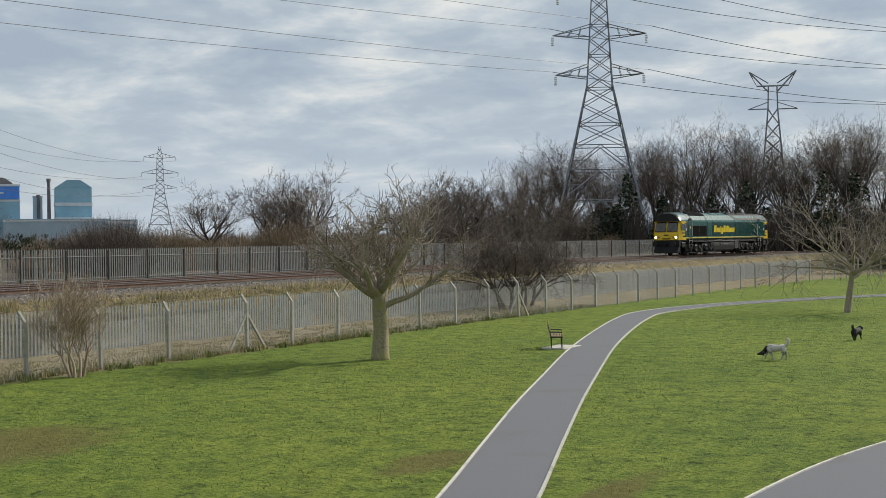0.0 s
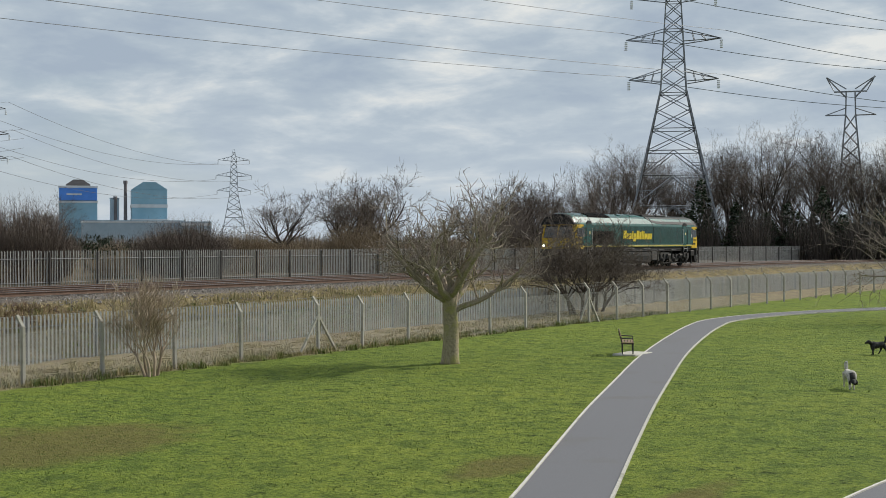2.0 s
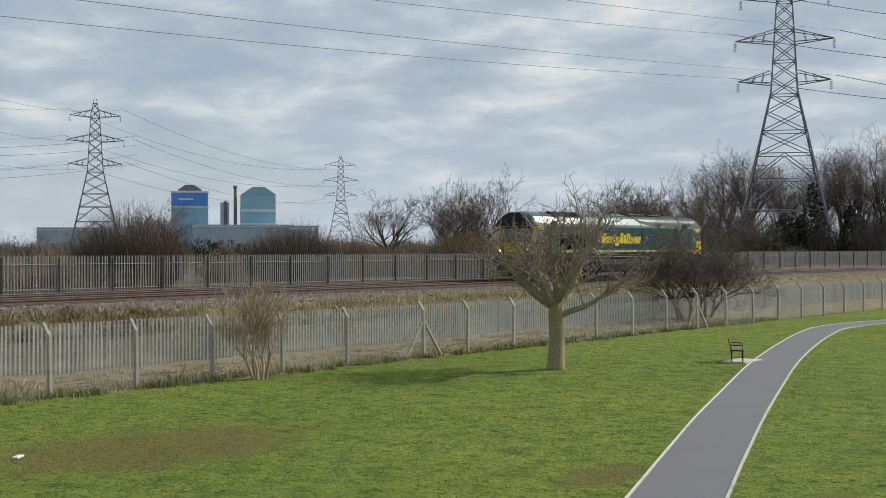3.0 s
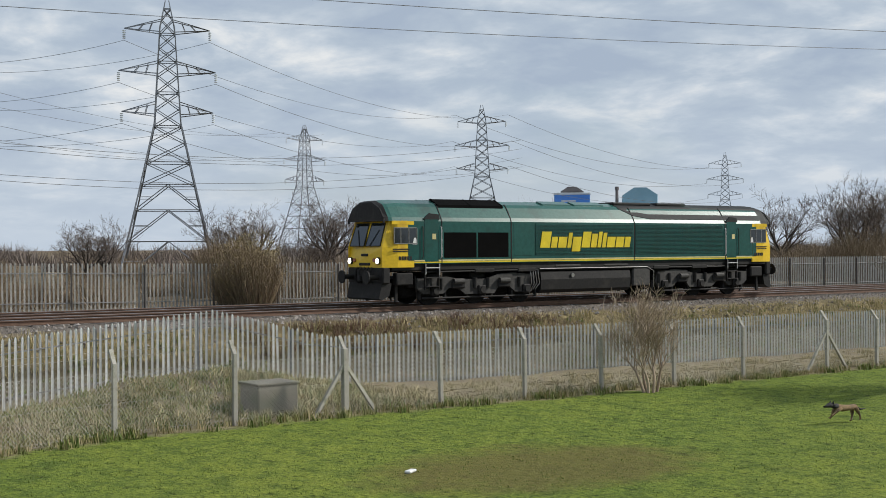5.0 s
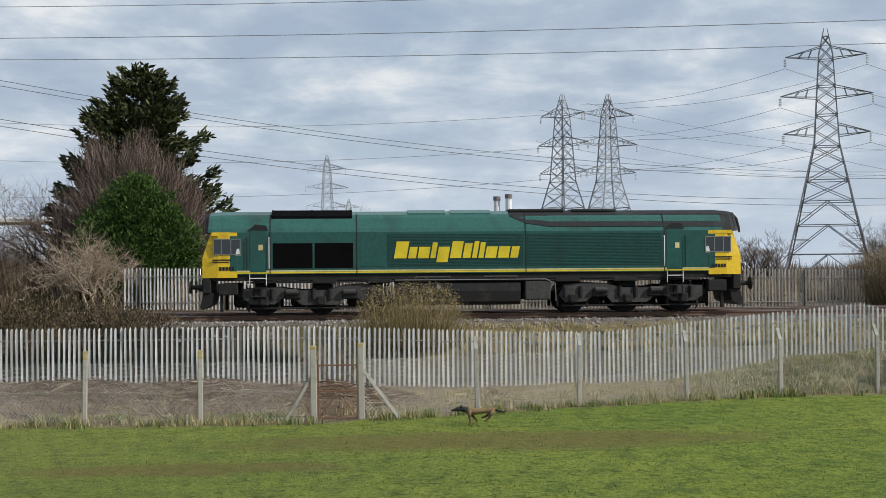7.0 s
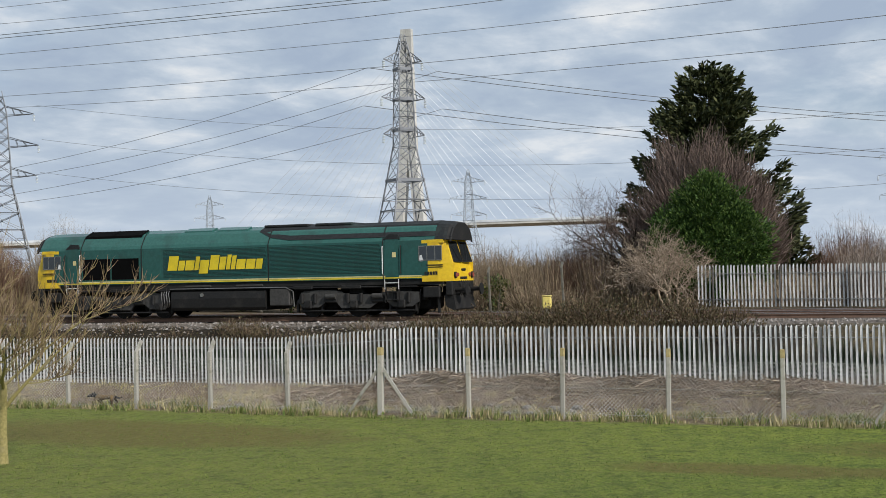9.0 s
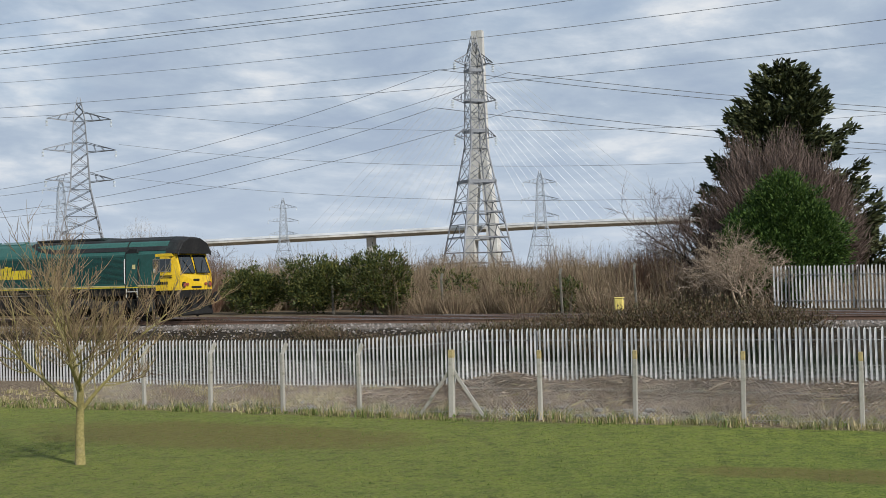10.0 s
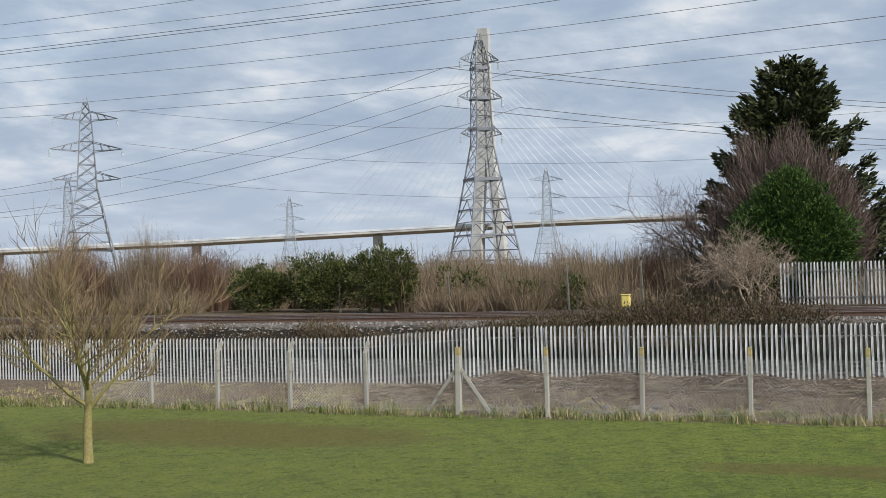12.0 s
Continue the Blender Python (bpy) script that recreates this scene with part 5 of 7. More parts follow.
for x, y, rz, k in ((-50.5, 74.5, 40, 1.25), (-57, 80, 100, 1.1), (-49, 90, 160, 1.2), (-50, 96, 60, 1.35), (-55, 104, 220, 1.4), (-50, 112, 280, 1.15), (-49, 103, 10, 1.2), (-47, 82, 10, 0.9), (-62, 66, 300, 0.6), (-52, 36, 77, 0.50), (-54, 33.5, 200, 0.52), (-60, 44, 30, 0.5), (-74, -16, 30, 0.70), (-80, -40, 130, 0.68)):
    copy_thing(BACK, scaled(x, y, land(x, y) - 0.05, rz, k))
for x, y, rz, k in ((-74, 30, 15, 0.72), (-71, 38.5, 140, 0.88), (-69, 42.5, 250, 0.98), (-72, 45, 80, 0.9), (-66, 58, 33, 0.9), (-51, 64.5, 290, 0.95), (-48.5, 67.5, 190, 1.0), (-67, 26.5, 111, 0.7), (-66, 34, 222, 0.8), (-62, -37.4, 20, 0.68), (-56, -45, 140, 0.72), (-57.5, -48, 260, 0.66)):
    copy_thing(BACK, scaled(x, y, land(x, y) - 0.05, rz, k))
for x, y, rz, k in ((-46.5, 69, 30, 0.85), (-45.5, 84, 120, 0.95), (-28.2, 64.5, 200, 0.9), (-46, 96, 220, 1.0), (-46, 110, 20, 1.0)):
    copy_thing(HAW, scaled(x, y, land(x, y), rz, k))
rng = random.Random(17)
for i in range(34):
    i = i * 16 / 33
    yaw = radians(27.0 - 19.5 * i / 16 + rng.uniform(-0.5, 0.5))
    d = rng.uniform(146, 178)
    k = rng.uniform(0.80, 1.04) * (0.80 if i < 3 else (1.06 if 4 < i < 13 else 0.95))
    x, y = 2.7 - d * math.sin(yaw), 3 + d * math.cos(yaw)
    copy_thing(TALL, scaled(x, y, 1.6, rng.uniform(0, 360), k, k * rng.uniform(0.9, 1.1)))
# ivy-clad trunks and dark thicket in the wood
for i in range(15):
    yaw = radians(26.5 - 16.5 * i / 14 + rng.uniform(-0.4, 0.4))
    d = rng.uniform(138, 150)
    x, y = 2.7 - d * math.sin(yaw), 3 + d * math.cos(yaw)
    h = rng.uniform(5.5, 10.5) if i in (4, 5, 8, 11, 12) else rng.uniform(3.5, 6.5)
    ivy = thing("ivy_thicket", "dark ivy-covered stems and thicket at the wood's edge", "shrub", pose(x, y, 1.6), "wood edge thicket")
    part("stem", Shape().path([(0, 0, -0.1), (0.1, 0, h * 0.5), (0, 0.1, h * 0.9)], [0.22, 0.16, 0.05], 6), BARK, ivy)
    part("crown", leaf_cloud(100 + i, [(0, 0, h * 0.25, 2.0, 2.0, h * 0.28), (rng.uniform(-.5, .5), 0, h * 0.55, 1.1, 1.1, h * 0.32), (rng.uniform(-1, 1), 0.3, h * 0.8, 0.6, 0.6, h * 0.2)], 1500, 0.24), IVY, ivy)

# brown twiggy thicket low in the wood and along the rear fence
spots = []
for i in range(150):
    yaw, d = radians(rng.uniform(9, 30)), rng.uniform(134, 170)
    spots.append((2.7 - d * math.sin(yaw), 3 + d * math.cos(yaw), 1.5, rng.uniform(4, 8), rng.uniform(1.5, 3)))
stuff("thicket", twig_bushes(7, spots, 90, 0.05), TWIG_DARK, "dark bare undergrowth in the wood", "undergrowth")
spots = []
for i in range(460):
    y = rng.uniform(-75, 118)
    x = rng.uniform(-60, -46) if rng.random() < 0.65 else rng.uniform(-95, -60)
    tall_here = 1.0 if y < -9 else (0.55 if y < 28 else (0.62 if y < 60 else 0.8))
    if -4 < y < 26:
        tall_here = 0.5
    hh = rng.uniform(2.2, 3.7) * tall_here * (1.12 if y < -9 else 1.0) + (0.5 if x < -60 else 0)
    spots.append((x + bend(y), y, land(x + bend(y), y), hh, rng.uniform(1.0, 2.0)))
for i in range(420):
    y = rng.uniform(-85, -8)
    x = rng.uniform(-47, -44.6) if i % 4 == 0 else rng.uniform(-84, -47)
    if -14 < y and x > -54 or -39 < y < -25 and x > -49:
        continue
    spots.append((x, y, land(x, y), rng.uniform(0.9, 2.0) if x > -47 else rng.uniform(2.4, 3.5), rng.uniform(1.0, 1.9)))
stuff("scrub", twig_bushes(8, spots, 125, 0.020), SCRUB, "brown leafless scrub beyond the railway", "scrub")
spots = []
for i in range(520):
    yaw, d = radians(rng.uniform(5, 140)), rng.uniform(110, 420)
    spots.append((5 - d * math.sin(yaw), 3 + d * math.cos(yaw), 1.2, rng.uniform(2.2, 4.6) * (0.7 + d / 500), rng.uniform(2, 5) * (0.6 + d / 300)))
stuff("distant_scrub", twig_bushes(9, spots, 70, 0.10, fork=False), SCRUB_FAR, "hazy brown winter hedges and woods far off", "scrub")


def round_bush(name, label, x, y, h, r, mat_leaf, seed, n, group="", twiggy=False):
    z = land(x, y)
    b = thing(name, label, "shrub", pose(x, y, z), group)
    part("stem", Shape().path([(0, 0, -0.1), (0.06, 0.03, h * 0.3), (0.0, 0.1, h * 0.6)], [0.09, 0.06, 0.02], 6), BARK, b)
    if twiggy:
        part("crown", twig_bushes(seed, [(0, 0, 0, h, r)] + [(r * 0.4 * math.cos(a), r * 0.4 * math.sin(a), 0, h * 0.8, r * 0.7) for a in (0, 2, 4)], n, 0.014), mat_leaf, b)
    else:
        rg = random.Random(seed)
        lumps = [(0, 0, h * 0.5, r * 0.8, r * 0.85, h * 0.48)] + [(rg.uniform(-.4, .4) * r, rg.uniform(-.6, .6) * r, h * rg.uniform(0.35, 0.68), r * 0.5, r * 0.5, h * 0.30) for k in range(5)]
        part("crown", clump_cloud(seed, lumps, n // 22, 22, 0.13, 0.26), mat_leaf, b)
    return b


for i, (x, y, h, r) in enumerate(((-45.2, -35.0, 2.5, 1.9), (-45.6, -31.5, 3.15, 2.2), (-45.6, -28.0, 3.4, 2.2))):
    round_bush("evergreen_bush", "dense dark evergreen bush beside the track", x, y, h, r, LAUREL, 200 + i, 13000, "evergreen bushes")
near_bush = thing("twiggy_bush", "greenish twiggy bush on the near railway bank", "shrub", pose(-32.2, 3.2, land(-32.2, 3.2)))
part("branchwork", twig_bushes(210, [(0, 0, 0, 2.35, 1.9), (0.2, 0.8, 0, 1.9, 1.5), (0.1, -0.9, 0, 1.9, 1.5)], 260, 0.012), TWIG_OLIVE, near_bush)
part("crown", leaf_cloud(214, [(0, 0, 1.1, 1.0, 1.7, 1.1), (0, 0.8, 1.3, 0.7, 0.9, 0.8), (0, -0.8, 1.2, 0.7, 0.9, 0.8)], 5200, 0.034), TWIG_OLIVE, near_bush)
hb = round_bush("hawthorn_bush", "greenish brown bushy shrub in front of the rear fence", -42.6, 24.7, 2.9, 1.55, SCRUB, 211, 560, twiggy=True)
part("young_leaves", leaf_cloud(215, [(0, 0, 1.4, 1.3, 1.5, 1.3), (0, 0.3, 2.2, 0.8, 1.0, 0.8)], 5200, 0.035), TWIG_OLIVE, hb)
tree("knotted_bush", "knotted pale brown bush below the green cypress", pose(-44.6, -9.6, land(-44.6, -9.6)),
     grow_tree(212, 1.0, 0.07, (5, 6, 5, 4), (1.0, 0.64, 0.6, 0.55), (42, 44, 44, 44), (0.05, 0.06, 0.06, 0.04), (0.12, 0.2, 0.25, 0.25), start=[(0.2 * math.cos(i * 1.6), 0.25 * math.sin(i * 1.6), 0) for i in range(4)], limb_len=1.7), TWIG_STRAW, TWIG_STRAW, TWIG_STRAW)
round_bush("pale_bush", "pale brown bush by the rear fence", -46.0, -1.5, 3.4, 1.7, TWIG_PALE, 213, 360, twiggy=True)
for i, (x, y, h, r) in enumerate(((-47, 52, 3.6, 3.0), (-48, 42, 4.6, 3.2), (-50, 60, 3.2, 2.4), (-46, 66, 3.8, 2.6), (-56, 30, 3.6, 2.2))):
    round_bush("thorn_bush", "rounded brown leafless thorn bush behind the fence", x, y, h, r, TWIG_GREY if i < 2 else SCRUB, 220 + i, 900 if i < 2 else 560, "thorn bushes", True)
round_bush("gorse_bush", "low dark green bush far behind the fence", -60, 56.0, 2.6, 2.8, IVY, 231, 2500)
for i, (x, y, h, r) in enumerate(((-47, -24.0, 2.6, 1.3), (-46.5, -20.8, 2.2, 1.2), (-46.2, -18.0, 1.9, 0.9))):
    round_bush("mixed_bush", "half-leafy bush among the lineside scrub", x, y, h, r, LAUREL, 240 + i, 900, "lineside bushes")

for i, (x, y, h, r) in enumerate(((-49, -41.5, 4.6, 2.2), (-50, -45.5, 5.8, 2.4), (-48, -49.0, 5.2, 2.2), (-51, -53.0, 5.6, 2.4), (-49, -57.5, 5.0, 2.4), (-53, 1.5, 5.2, 2.8), (-55, -2.5, 4.6, 2.6), (-50, -19.5, 3.6, 2.0), (-54, -16.0, 4.2, 2.4))):
    round_bush("twiggy_shrub", "tall reddish-brown bare shrub beyond the railway", x, y, h, r, TWIG_RUST if i % 2 == 0 else SCRUB, 260 + i, 420, "tall lineside shrubs", True)

# the conifer group
con = thing("conifer_tree", "tall dark pointed conifer above the lineside bushes", "tree", pose(-57.8, -9.8, 1.7))
part("trunk", Shape().path([(0, 0, -0.2), (0, 0, 6), (0, 0, 11.8)], [0.3, 0.18, 0.03], 8), BARK, con)
part("crown", conifer_cloud(5, 13.1, 5.3, 62000, 0.36, 40), CONIFER, con)
purple = tree("purple_tree", "dense bare purplish-brown tree in front of the conifer", scaled(-52.6, -9.2, 1.7, 0, 1.0),
     grow_tree(81, 1.4, 0.14, (8, 7, 6, 5), (1.0, 0.62, 0.6, 0.55), (36, 34, 32, 30), (0.06, 0.10, 0.12, 0.1), (0.06, 0.1, 0.13, 0.16), limb_len=3.0), BARK, TWIG_PURPLE, TWIG_PURPLE)
part("twig_crown", twig_dome(82, 18000, 3.2, 4.2, 8.6, 0.016), TWIG_PURPLE, purple, "dense fine purplish twigs")
side = tree("bare_side_tree", "bare grey-brown tree with thin drooping twigs", scaled(-52.5, -13.0, 1.7, 200, 0.98),
     grow_tree(94, 2.4, 0.22, (10, 8, 7, 5), (1.0, 0.62, 0.58, 0.55), (56, 45, 42, 40), (0.03, 0.04, 0.04, 0.03), (0.06, 0.13, 0.16, 0.2), limb_len=3.3), BARK, TWIG_DARK, TWIG_PURPLE)
thu = thing("cypress_tree", "rounded bright green cypress beside the rear fence", "tree", scaled(-49.4, -8.7, 1.75, 0, 0.94, 0.90))
part("trunk", Shape().path([(0, 0, -0.1), (0, 0, 3), (0, 0, 6)], [0.18, 0.12, 0.03], 7), BARK, thu)
part("crown", clump_cloud(250, [(0, 0, 2.8, 2.7, 2.8, 2.7), (0, 0.2, 4.8, 2.0, 2.0, 2.0), (0.3, -1.5, 3.4, 1.6, 1.6, 2.1), (0.3, 1.6, 3.4, 1.6, 1.6, 1.9), (0.2, 0.0, 5.8, 1.1, 1.1, 1.4)], 1700, 34, 0.15, 0.34), THUJA, thu)

# brambles on the near bank, rough grass on bank and verge
spots = []
for i in range(95):
    y = rng.gauss(-10.4, 2.6) if i < 60 else rng.uniform(-42, -16)
    x = rng.uniform(-33.4, -31.6)
    spots.append((x, y, land(x, y) - 0.05, (rng.uniform(0.5, 1.05) if i < 60 else rng.uniform(0.25, 0.55)), rng.uniform(0.7, 1.2)))
heaps = [(x, y, z + 0.05, 0.75, r * 1.1, h * (1.0 if i < 60 else 0.8)) for i, (x, y, z, h, r) in enumerate(spots)]
heaps += [(rng.uniform(-33.3, -32.5), rng.gauss(-10.6, 2.0), land(-33, -10.6) + 0.1, 0.8, 1.5, rng.uniform(0.8, 1.25)) for k in range(6)]
heaps += [(-33.0 + 0.25 * math.sin(k), -16.5 + 0.75 * k, land(-33.0, -10.0) + 0.05, 0.85, 1.15, lerp(k, [(0, 0.4), (5, 0.6), (7, 0.85), (9, 1.3), (11, 1.25), (15, 0.8)])) for k in range(16) for j in range(3)]
stuff("bramble_leaves", clump_cloud(16, heaps, 6500, 11, 0.085, 0.32), BRAMBLE_LEAF, "brown and dull green bramble leaves heaped on the bank", "brambles")
stuff("brambles", twig_bushes(12, spots, 90, 0.010), BRAMBLE, "tangled russet brambles on the railway bank", "brambles")
spots = []
for i in range(60):
    y = rng.uniform(20, 33)
    x = rng.uniform(-33.4, -32.0)
    spots.append((x, y, land(x, y) - 0.05, rng.uniform(0.2, 0.5), rng.uniform(0.4, 0.8)))
stuff("bank_brambles", twig_bushes(13, spots, 50, 0.012), TWIG_RUST, "low reddish brambles on the railway bank", "brambles")


# near-black leaf tints put shade into the gaps behind the pales
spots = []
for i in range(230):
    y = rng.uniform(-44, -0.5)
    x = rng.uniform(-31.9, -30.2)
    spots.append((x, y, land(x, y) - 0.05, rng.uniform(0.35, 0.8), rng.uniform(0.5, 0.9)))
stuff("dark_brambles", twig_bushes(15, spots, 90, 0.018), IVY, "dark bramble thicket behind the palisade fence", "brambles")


def scatter(n, xa, xb, ya, yb, k0, k1, follow=True):
    out = []
    for i in range(n):
        y = rng.uniform(ya, yb)
        x = rng.uniform(xa, xb)
        x = nearer(x, y) + bend(y) if follow else x
        if 0.2 < y < 1.4 and x > -21.6 and follow or not follow and x < nearer(-24.5, y):
            continue
        out.append((x, y, rng.uniform(k0, k1)))
    return out


stuff("bank_grass", grass_tufts(21, scatter(1500, -33.3, -31.6, 0, 75, 0.7, 1.5), 9, 0.30, 0.012), STRAW, "straw-coloured long grass on the railway bank", "grass")
stuff("verge_grass", grass_tufts(22, scatter(2300, -29.0, -24.75, -32, 62, 0.4, 1.3) + scatter(700, -25.7, -24.7, -32, 66, 0.6, 1.8) + scatter(500, -28.8, -25.6, 11, 22, 0.6, 1.6), 14, 0.20, 0.012), STRAW, "dead straw grass between the fences", "grass")
stuff("verge_tufts", grass_tufts(23, scatter(900, -25.6, -24.5, -32, 66, 0.3, 2.0) + scatter(200, -28.8, -25.6, 11, 22, 0.6, 1.6) + scatter(400, -33.0, -30.0, 0, 60, 0.6, 1.2), 24, 0.16, 0.016), TUFT, "rank green grass along the fence foot", "grass")
stuff("mound_grass", grass_tufts(26, scatter(300, -29.2, -26.0, 11.5, 21, 0.6, 1.4), 24, 0.20, 0.016), MOUND_GRASS, "matted green and straw grass on the mound", "grass")
stuff("turf", grass_tufts(24, scatter(15000, -24.6, -8.0, -27, 62, 0.5, 1.3, False), 4, 0.055, 0.009), TURF, "short uneven park grass", "grass")

stuff("turf_tufts", grass_tufts(25, scatter(11000, -24.4, -9.0, -27, 14, 0.5, 1.4, False) + scatter(5000, -24.4, -4.0, 14, 40, 0.5, 1.3, False), 4, 0.050, 0.010), TURF, "coarser tufts in the park grass", "grass")

# heaps of cut brush between the fences
spots = []
for i in range(170):
    y = rng.uniform(-17, 1) if i < 130 else rng.uniform(-30, 12)
    x = nearer(rng.uniform(-28.9, -25.9), y)
    spots.append((x, y, land(x, y) - 0.03, rng.uniform(0.12, 0.42), rng.uniform(0.6, 1.1)))
stuff("cut_brush", twig_bushes(14, spots, 95, 0.009), BRUSH, "heaped brown cut brush between the fences", "brush")

s = Shape()
for i in range(9000):
    y = rng.choice((rng.gauss(-11.0, 2.6), rng.gauss(-3.0, 2.2), rng.uniform(-18, 3)))
    u = rng.gauss(0, 1.05)
    if abs(u) > 2.0:
        continue
    x = -25.0 + u + (0.7 if y < -13 else 0.0)
    top = 0.42 * math.exp(-(u / 1.1) ** 2) * (0.55 + 0.45 * math.sin(y * 1.3) * math.sin(y * 0.47 + 1))
    z = land(x, y) + rng.uniform(0.0, 1.0) ** 0.6 * top + 0.01
    a, l, r = rng.gauss(1.57, 0.8), rng.uniform(0.15, 0.85), rng.uniform(0.005, 0.016)
    d = Vector((math.cos(a), math.sin(a), rng.gauss(0, 0.22))).normalized() * l / 2
    p = Vector((x, y, z))
    s.path([p - d, p + Vector((rng.gauss(0, 0.03), rng.gauss(0, 0.03), rng.uniform(0, 0.05))), p + d], [r, r * 0.8, r * 0.4], 3)
stuff("brush_heap", s, BRUSH, "heap of brown cut branches lying between the fences", "brush")

CONC_LUMP = surface("broken concrete", (0.12, 0.11, 0.10), (0.29, 0.275, 0.25), 0.95, 14, 3, bump=0.4)
# broken concrete lumps in the brush
s = Shape()
for i in range(70):
    y = rng.gauss(-9, 4.5)
    x = nearer(rng.uniform(-27.0, -25.4), y)
    a, b, c = rng.uniform(0.05, 0.14), rng.uniform(0.05, 0.17), rng.uniform(0.03, 0.08)
    z = land(x, y) + rng.uniform(-0.02, 0.05)
    ring = [[(x + a * k * math.cos(t + i) * rng.uniform(0.8, 1.1), y + b * k * math.sin(t + i) * rng.uniform(0.8, 1.1), z + h * c) for t in (0, 1.1, 2.3, 3.3, 4.4, 5.4)] for h, k in ((-0.9, 0.7), (0.0, 1.0), (0.7, 0.9), (1.0, 0.5))]
    s.loft(ring)
stuff("rubble", s, CONC_LUMP, "broken grey concrete lumps among cut brush", "rubble")

# dry sticks and cut brush lying between the fences
s = Shape()
for i in range(900):
    y = rng.uniform(-30, 45)
    x = nearer(rng.uniform(-28.6, -25.3), y)
    a, l = rng.uniform(0, 3.14), rng.uniform(0.2, 0.7)
    z = land(x, y) + rng.uniform(0.02, 0.12)
    s.tube((x - l * math.cos(a) / 2, y - l * math.sin(a) / 2, z), (x + l * math.cos(a) / 2, y + l * math.sin(a) / 2, z + rng.uniform(-0.05, 0.12)), rng.uniform(0.006, 0.016), n=3)
stuff("dead_sticks", s, STRAW, "pale dead sticks lying between the fences", "sticks")

# ---------------------------------------------------------------- pylons and wires


def lattice(H, base=0.17, arm_k=1.0, top_style="steel", mat_=None, label="", m=None, group="transmission pylons"):
    """A square tapering lattice tower of height H with three pairs of cross-arms along local x."""
    py = thing("pylon", label, "pylon", m, group)
    r = 0.0037 * H
    prof = [(0.0, base), (0.30, base * 0.60), (0.56, base * 0.27), (0.90, 0.026), (1.0, 0.006)]

    def hw(t):
        return lerp(t, prof) * H
    corners = ((1, 1), (-1, 1), (-1, -1), (1, -1))
    for cx, cy in corners:
        pts = [(cx * hw(t), cy * hw(t), t * H) for t in (0, 0.30, 0.56, 0.90, 1.0)]
        part("leg", Shape().path(pts, [r * 1.15, r, r * 0.9, r * 0.7, r * 0.5], 4), mat_, py)
    levels = [0.0, 0.14, 0.25, 0.34, 0.42, 0.49, 0.55, 0.61, 0.67, 0.73, 0.78, 0.83, 0.88, 0.93, 0.97]
    for fi in range(4):
        face = Shape()
        (ax, ay), (bx, by) = corners[fi], corners[(fi + 1) % 4]
        for k, (t0, t1) in enumerate(zip(levels, levels[1:])):
            a0, b0 = Vector((ax * hw(t0), ay * hw(t0), t0 * H)), Vector((bx * hw(t0), by * hw(t0), t0 * H))
            a1, b1 = Vector((ax * hw(t1), ay * hw(t1), t1 * H)), Vector((bx * hw(t1), by * hw(t1), t1 * H))
            if t0 < 0.3:
                mid = (a1 + b1) / 2
                face.tube(a0, mid, r * 0.55, n=3).tube(b0, mid, r * 0.55, n=3).tube(a1, b1, r * 0.55, n=3)
                q, w = (a0 + mid) / 2, (b0 + mid) / 2
                face.tube(q, (a0 + a1) / 2, r * 0.4, n=3).tube(w, (b0 + b1) / 2, r * 0.4, n=3)
            else:
                face.tube(a0, b1, r * 0.5, n=3).tube(b0, a1, r * 0.5, n=3)
                if k % 2:
                    face.tube(a1, b1, r * 0.5, n=3)
        part("bracing", face, mat_, py)
    tips = []
    for t, reach in ((0.885, 0.150), (0.735, 0.170), (0.59, 0.160)):
        for s in (1, -1):
            arm = Shape()
            tip = Vector((s * reach * arm_k * H, 0, (t + 0.012) * H))
            w = hw(t)
            for cy in (1, -1):
                root, over = Vector((s * w, cy * w, t * H)), Vector((s * hw(t + 0.045), cy * hw(t + 0.045), (t + 0.045) * H))
                arm.tube(root, tip, r * 0.6, n=3).tube(over, tip, r * 0.55, n=3)
                for f in (0.3, 0.6):
                    arm.tube(root.lerp(tip, f), over.lerp(tip, f * 0.8), r * 0.4, n=3)
            part("crossarm", arm, mat_, py)
            ins = Shape()
            for k in range(5):
                ins.disc((tip.x, 0, tip.z - 0.008 * H - k * 0.0065 * H), "z", 0.0055 * H, 0.003 * H, 8)
            part("insulator", ins, GLASS_INS, py)
            tips.append((tip.x, tip.z))
    return py, tips


def facing(x, y, eye=(4, 2)):
    """Turn about z that sets the cross-arms across the view."""
    return math.degrees(math.atan2(y - eye[1], x - eye[0])) - 90


PYLON_H = 24.0
near_py, TIPS = lattice(PYLON_H, 0.17, mat_=LATTICE, label="steel lattice electricity pylon with three pairs of arms", m=scaled(-92.2, 41.2, 1.6, facing(-92.2, 41.2), 22.0 / 24))
PYLONS = {"B": (-92.2, 41.2, 22.0, 0)}
for key, x, y, H, turn in (("A", -56.8, 140.8, 35.5, 0), ("C", -110.7, 26.6, 20.9, 30), ("F", -113.6, 22.6, 21.3, -42), ("E", -149.4, 113.0, 25.9, 0), ("D", -195.0, 107.4, 26.6, 30), ("I", -103.2, -95.3, 25.7, 0)):
    copy_thing(near_py, scaled(x, y, 3.4 if key == "A" else 1.5, facing(x, y) + turn, H / 24))
    PYLONS[key] = (x, y, H, turn)
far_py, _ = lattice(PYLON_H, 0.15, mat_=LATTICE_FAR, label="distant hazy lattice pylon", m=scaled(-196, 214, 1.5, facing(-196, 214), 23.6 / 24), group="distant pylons")
